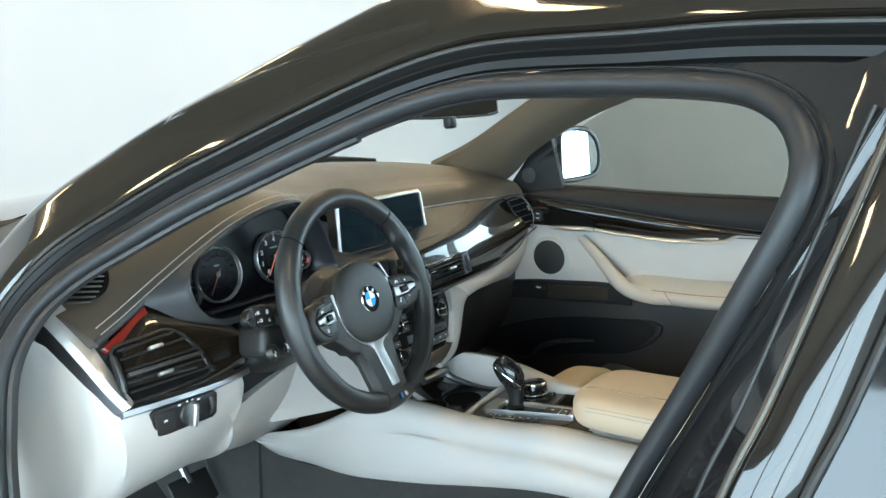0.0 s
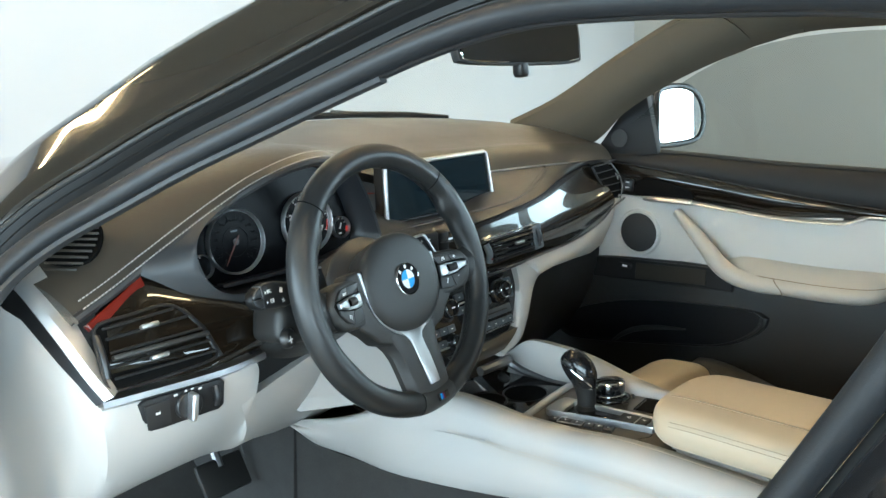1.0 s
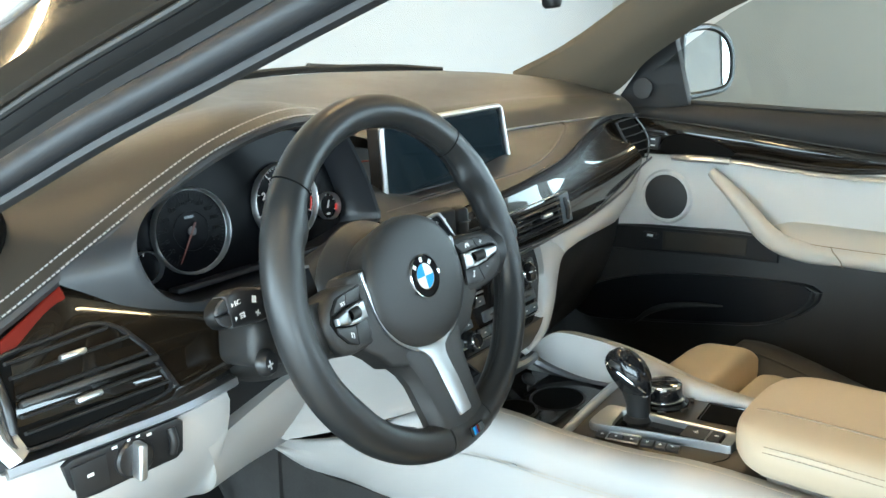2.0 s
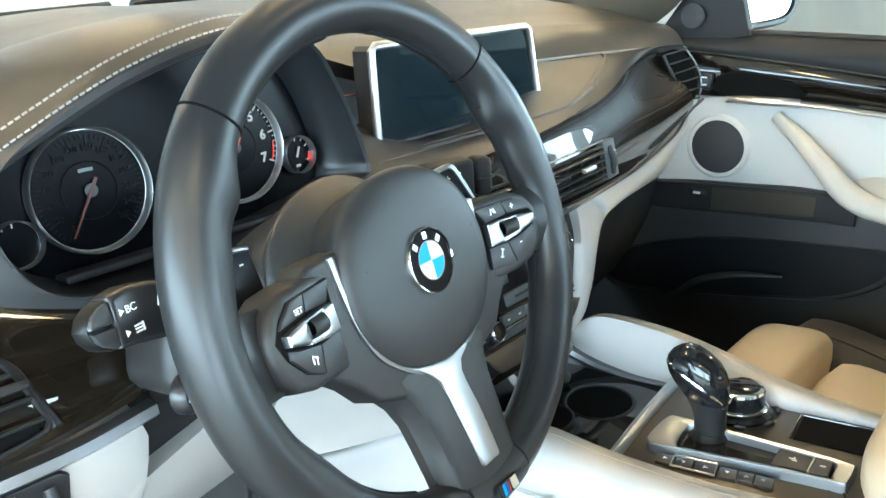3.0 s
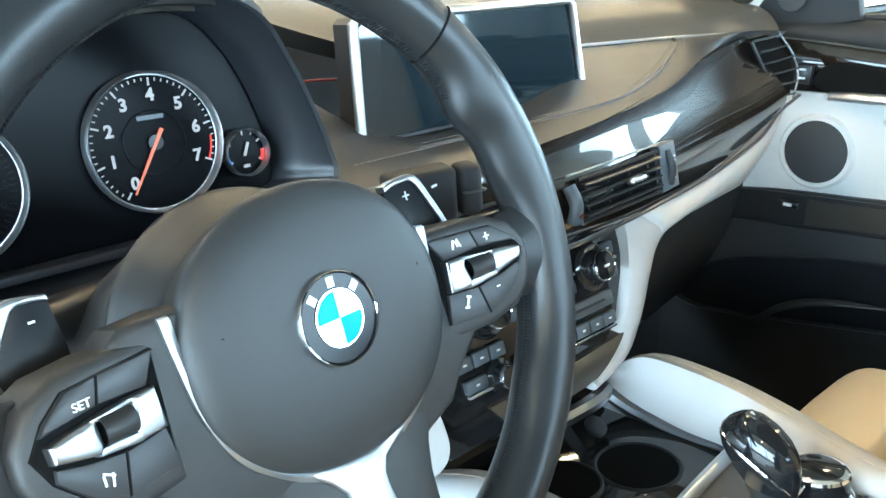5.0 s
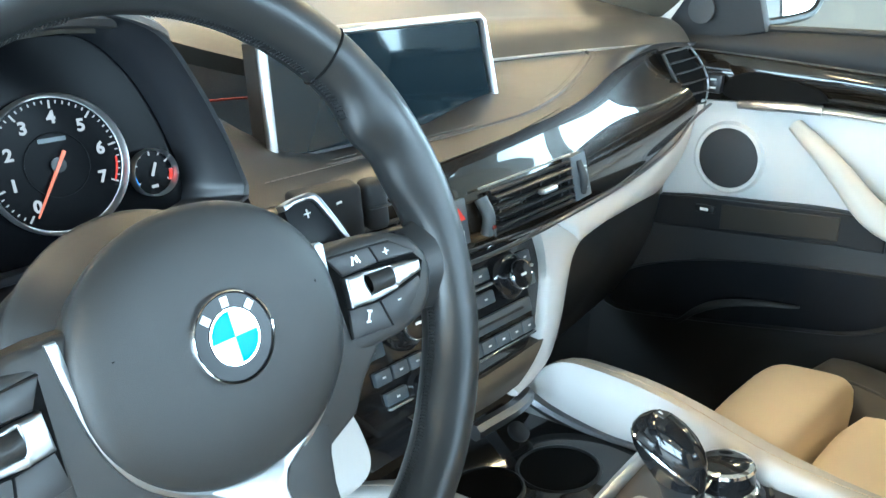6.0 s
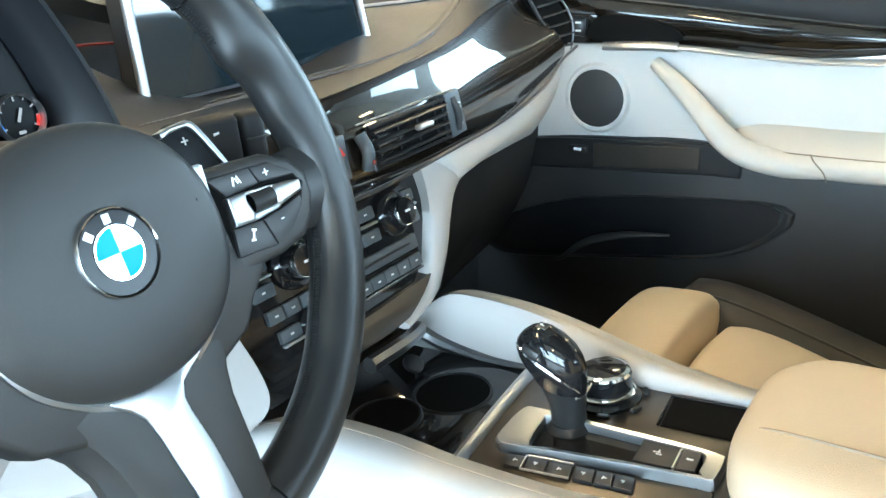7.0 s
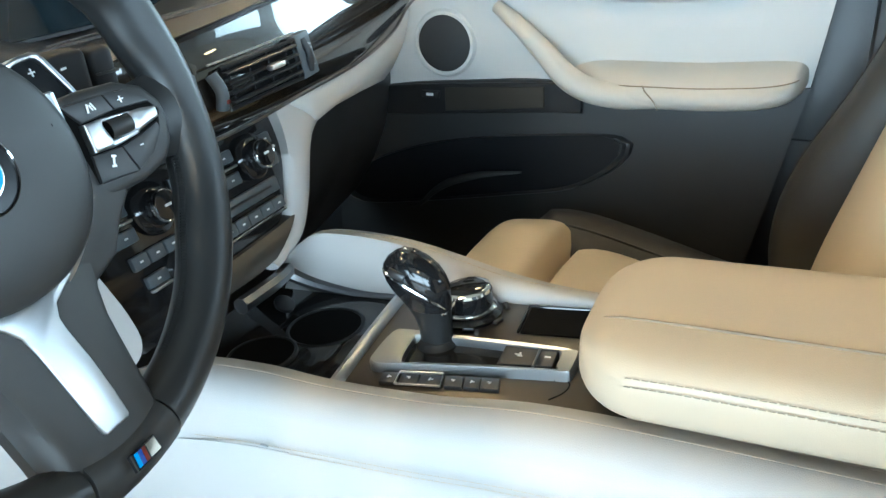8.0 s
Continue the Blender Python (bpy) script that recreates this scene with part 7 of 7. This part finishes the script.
part("window_seal", tube([(0.742, y, z + 0.003) for y, z in BELT], 0.006, 40, 8), M_RUBBER_DK, door, "black rubber window seal")

# ---- seats ----
def seat(name, ox, oy, label):
    """A front seat: beige centre panels between black bolsters. ox, oy: middle of the cushion's front edge."""
    st = thing(name, (ox, oy - 0.25, 0.40), label, "seat", "front seats")

    def block(nm, x0, x1, y0, y1, z0, z1, rnd, material, lab="", lean=0.0, crown=0.012, seam=None):
        """A padded block; lean lifts its far end, seam is the strip along which it is sewn."""
        bm = bmesh.new()
        rows = []
        n = 25
        for i in range(n):
            t = i / (n - 1)
            e = max(0.0, 1 - abs(2 * t - 1) ** 5) ** 0.5
            y = y0 + (y1 - y0) * t
            ring_ = []
            for k in range(40):
                a = 2 * math.pi * k / 40
                cx, sx_ = math.cos(a), math.sin(a)
                px = (abs(cx) ** rnd) * (1 if cx > 0 else -1)
                pz = (abs(sx_) ** rnd) * (1 if sx_ > 0 else -1)
                hh = (z1 - z0) / 2
                ring_.append(V((x0 + x1) / 2 + px * (x1 - x0) / 2 * (0.90 + 0.10 * e), y, (z0 + z1) / 2 + pz * hh * (0.55 + 0.45 * e) + lean * t + crown * max(0, pz) * (1 - px * px)))
            rows.append(ring_)
        skin(bm, rows, closed_v=True, caps=True)
        bmesh.ops.translate(bm, vec=(ox, oy, 0), verts=bm.verts)
        pad = part(nm, bm, material, st, lab, sharp=75)
        if seam is not None:
            part("piping", tube([r[seam] + V(ox, oy, 0) for r in rows[1:-1]], 0.0022, 50, 6), M_BLACK, pad)
        return pad
    block("thigh_support", -0.175, 0.195, 0.075, -0.045, 0.595, 0.778, 0.5, M_BEIGE, "beige leather thigh support", lean=0.012)
    block("cushion", -0.170, 0.150, -0.055, -0.50, 0.565, 0.790, 0.5, M_BEIGE, "beige leather cushion", lean=-0.13)
    block("side_bolster", 0.142, 0.275, 0.035, -0.56, 0.54, 0.786, 0.60, M_SEATBLK, "black leather side bolster", lean=-0.16, seam=12)
    block("side_bolster", -0.255, -0.165, -0.055, -0.56, 0.54, 0.780, 0.55, M_SEATBLK, "black leather side bolster", lean=-0.12)
    block("seat_base", -0.24, 0.25, 0.02, -0.52, 0.42, 0.60, 0.4, M_BLACK)
    # backrest, leaning
    bt = pose(ox, oy - 0.435, 0.66, 0)

    def back(nm, x0, x1, z0, z1, d0, d1, rnd, material, lab="", belly=0.0, seam=None):
        bm = bmesh.new()
        rows = []
        for i in range(21):
            t = i / 20
            e = math.sqrt(max(0.0, 1 - (2 * t - 1) ** 6))
            w = 0.86 + 0.14 * e
            g = belly * math.exp(-((t - 0.28) / 0.26) ** 2)
            rows.append([V((x0 + x1) / 2 + math.copysign(abs(math.cos(a)) ** rnd, math.cos(a)) * (x1 - x0) / 2 * w, (d0 + d1) / 2 + math.copysign(abs(math.sin(a)) ** rnd, math.sin(a)) * (d1 - d0) / 2 * (0.6 + 0.4 * e) + g * max(0.0, math.sin(a)), z0 + (z1 - z0) * t)
                         for a in [2 * math.pi * k / 24 for k in range(24)]])
        skin(bm, rows, closed_v=True, caps=True)
        bmesh.ops.transform(bm, matrix=bt @ pose(0, 0, 0, 16), verts=bm.verts)
        pad = part(nm, bm, material, st, lab, sharp=75)
        if seam is not None:
            part("piping", tube([bt @ pose(0, 0, 0, 16) @ r[seam] for r in rows[1:-1]], 0.0022, 50, 6), M_BLACK, pad)
        return pad
    back("backrest", -0.165, 0.166, 0.02, 0.60, -0.10, 0.084, 0.4, M_BEIGE, "beige leather backrest")
    back("back_bolster", 0.158, 0.262, 0.0, 0.56, -0.10, 0.110, 0.55, M_SEATBLK, "black leather back bolster", belly=0.035, seam=5)
    back("back_bolster", -0.255, -0.155, 0.02, 0.56, -0.10, 0.050, 0.55, M_SEATBLK, "black leather back bolster")
    back("back_shell", -0.22, 0.22, 0.0, 0.58, -0.13, -0.05, 0.4, M_BLACK)
    return st


seat("front_seat", 0.375, -0.207, "beige and black leather passenger seat")
seat("front_seat", -0.40, -0.42, "beige and black leather driver seat")

# ---- rear-view mirror ----
rv = thing("rear_view_mirror", (-0.01, -0.11, 1.47), "frameless interior mirror under the windscreen header", "mirror")
RM = face((-0.022, -0.130, 1.472), 9, 0, -12) @ Matrix.Diagonal((1, 1, 1.15, 1))
RO = [(-0.128, -0.020), (-0.128, 0.022), (-0.112, 0.034), (0.0, 0.038), (0.112, 0.034), (0.128, 0.024), (0.130, -0.022), (0.116, -0.034), (0.0, -0.036), (-0.114, -0.032)]
bm = bmesh.new()
o = spline([(x, 0, z) for x, z in RO], 50, True)
skin(bm, [[RM @ V(p.x * s, d, p.z * s) for p in o] for s, d in ((1.0, 0.0), (1.02, 0.006), (1.0, 0.018), (0.85, 0.032), (0.4, 0.04))], closed_v=True, caps=True)
part("housing", bm, M_BLACK, rv)
part("glass", plate([(p.x * 0.965, p.z * 0.93) for p in o], RM @ pose(0, -0.002, 0), 0.003, 0.001, 1), M_MIRROR, rv, "mirror glass")
part("knob", disc(RM @ pose(0.005, 0.012, -0.040, 90), [(0.013, -0.01), (0.013, 0.008), (0.010, 0.012), (0.0, 0.013)], 20), M_SATIN, rv, "small black sensor knob")
part("stem", tube([RM @ V(0, 0.03, 0), (0, -0.10, 1.50), (0, -0.14, 1.53)], 0.014, 10, 10), M_BLACK, rv)

# ---- footwell ----
lone("floor_mat", slab([[V(x, y, 0.395 + (0.22 * max(0, (y - 0.28)) / 0.3) + 0.004 * math.sin(9 * x + 7 * y)) for x in np.linspace(-0.74, -0.19, 18)] for y in np.linspace(-0.40, 0.66, 20)], (0, 0, -0.01)), M_CARPET, "dark carpet floor mat in the driver's footwell",
            "floor mat")
lone("passenger_floor_mat", slab([[V(x, y, 0.395 + (0.22 * max(0, (y - 0.28)) / 0.3) + 0.004 * math.sin(9 * x + 7 * y)) for x in np.linspace(0.19, 0.75, 18)] for y in np.linspace(-0.60, 0.66, 20)], (0, 0, -0.01)), M_CARPET,
     "dark carpet floor mat in the passenger footwell", "floor mat")
ped = thing("brake_pedal", (-0.33, 0.34, 0.70), "black rubber brake pedal with metal studs", "pedal")
part("pad", rbox((-0.325, 0.33, 0.665), (0.10, 0.014, 0.070), 0.006, 2, (-35, 0, 0)), M_RUBBER_DK, ped)
part("arm", tube([(-0.325, 0.34, 0.68), (-0.325, 0.40, 0.78), (-0.33, 0.45, 0.9)], 0.009, 10, 8), M_ALU_DK, ped)
for i in range(4):
    part("stud", rbox((-0.355 + 0.02 * i, 0.3245, 0.664), (0.008, 0.006, 0.046), 0.002, 1, (-35, 0, 0)), M_SATIN, ped)
acc = thing("accelerator_pedal", (-0.235, 0.36, 0.60), "black ribbed accelerator pedal", "pedal")
part("pad", rbox((-0.235, 0.36, 0.670), (0.048, 0.014, 0.17), 0.006, 2, (-32, 0, 0)), M_RUBBER_DK, acc)
for i in range(5):
    part("rib", rbox((-0.252 + 0.0085 * i, 0.352, 0.668), (0.003, 0.006, 0.15), 0.001, 1, (-32, 0, 0)), M_SATIN, acc)
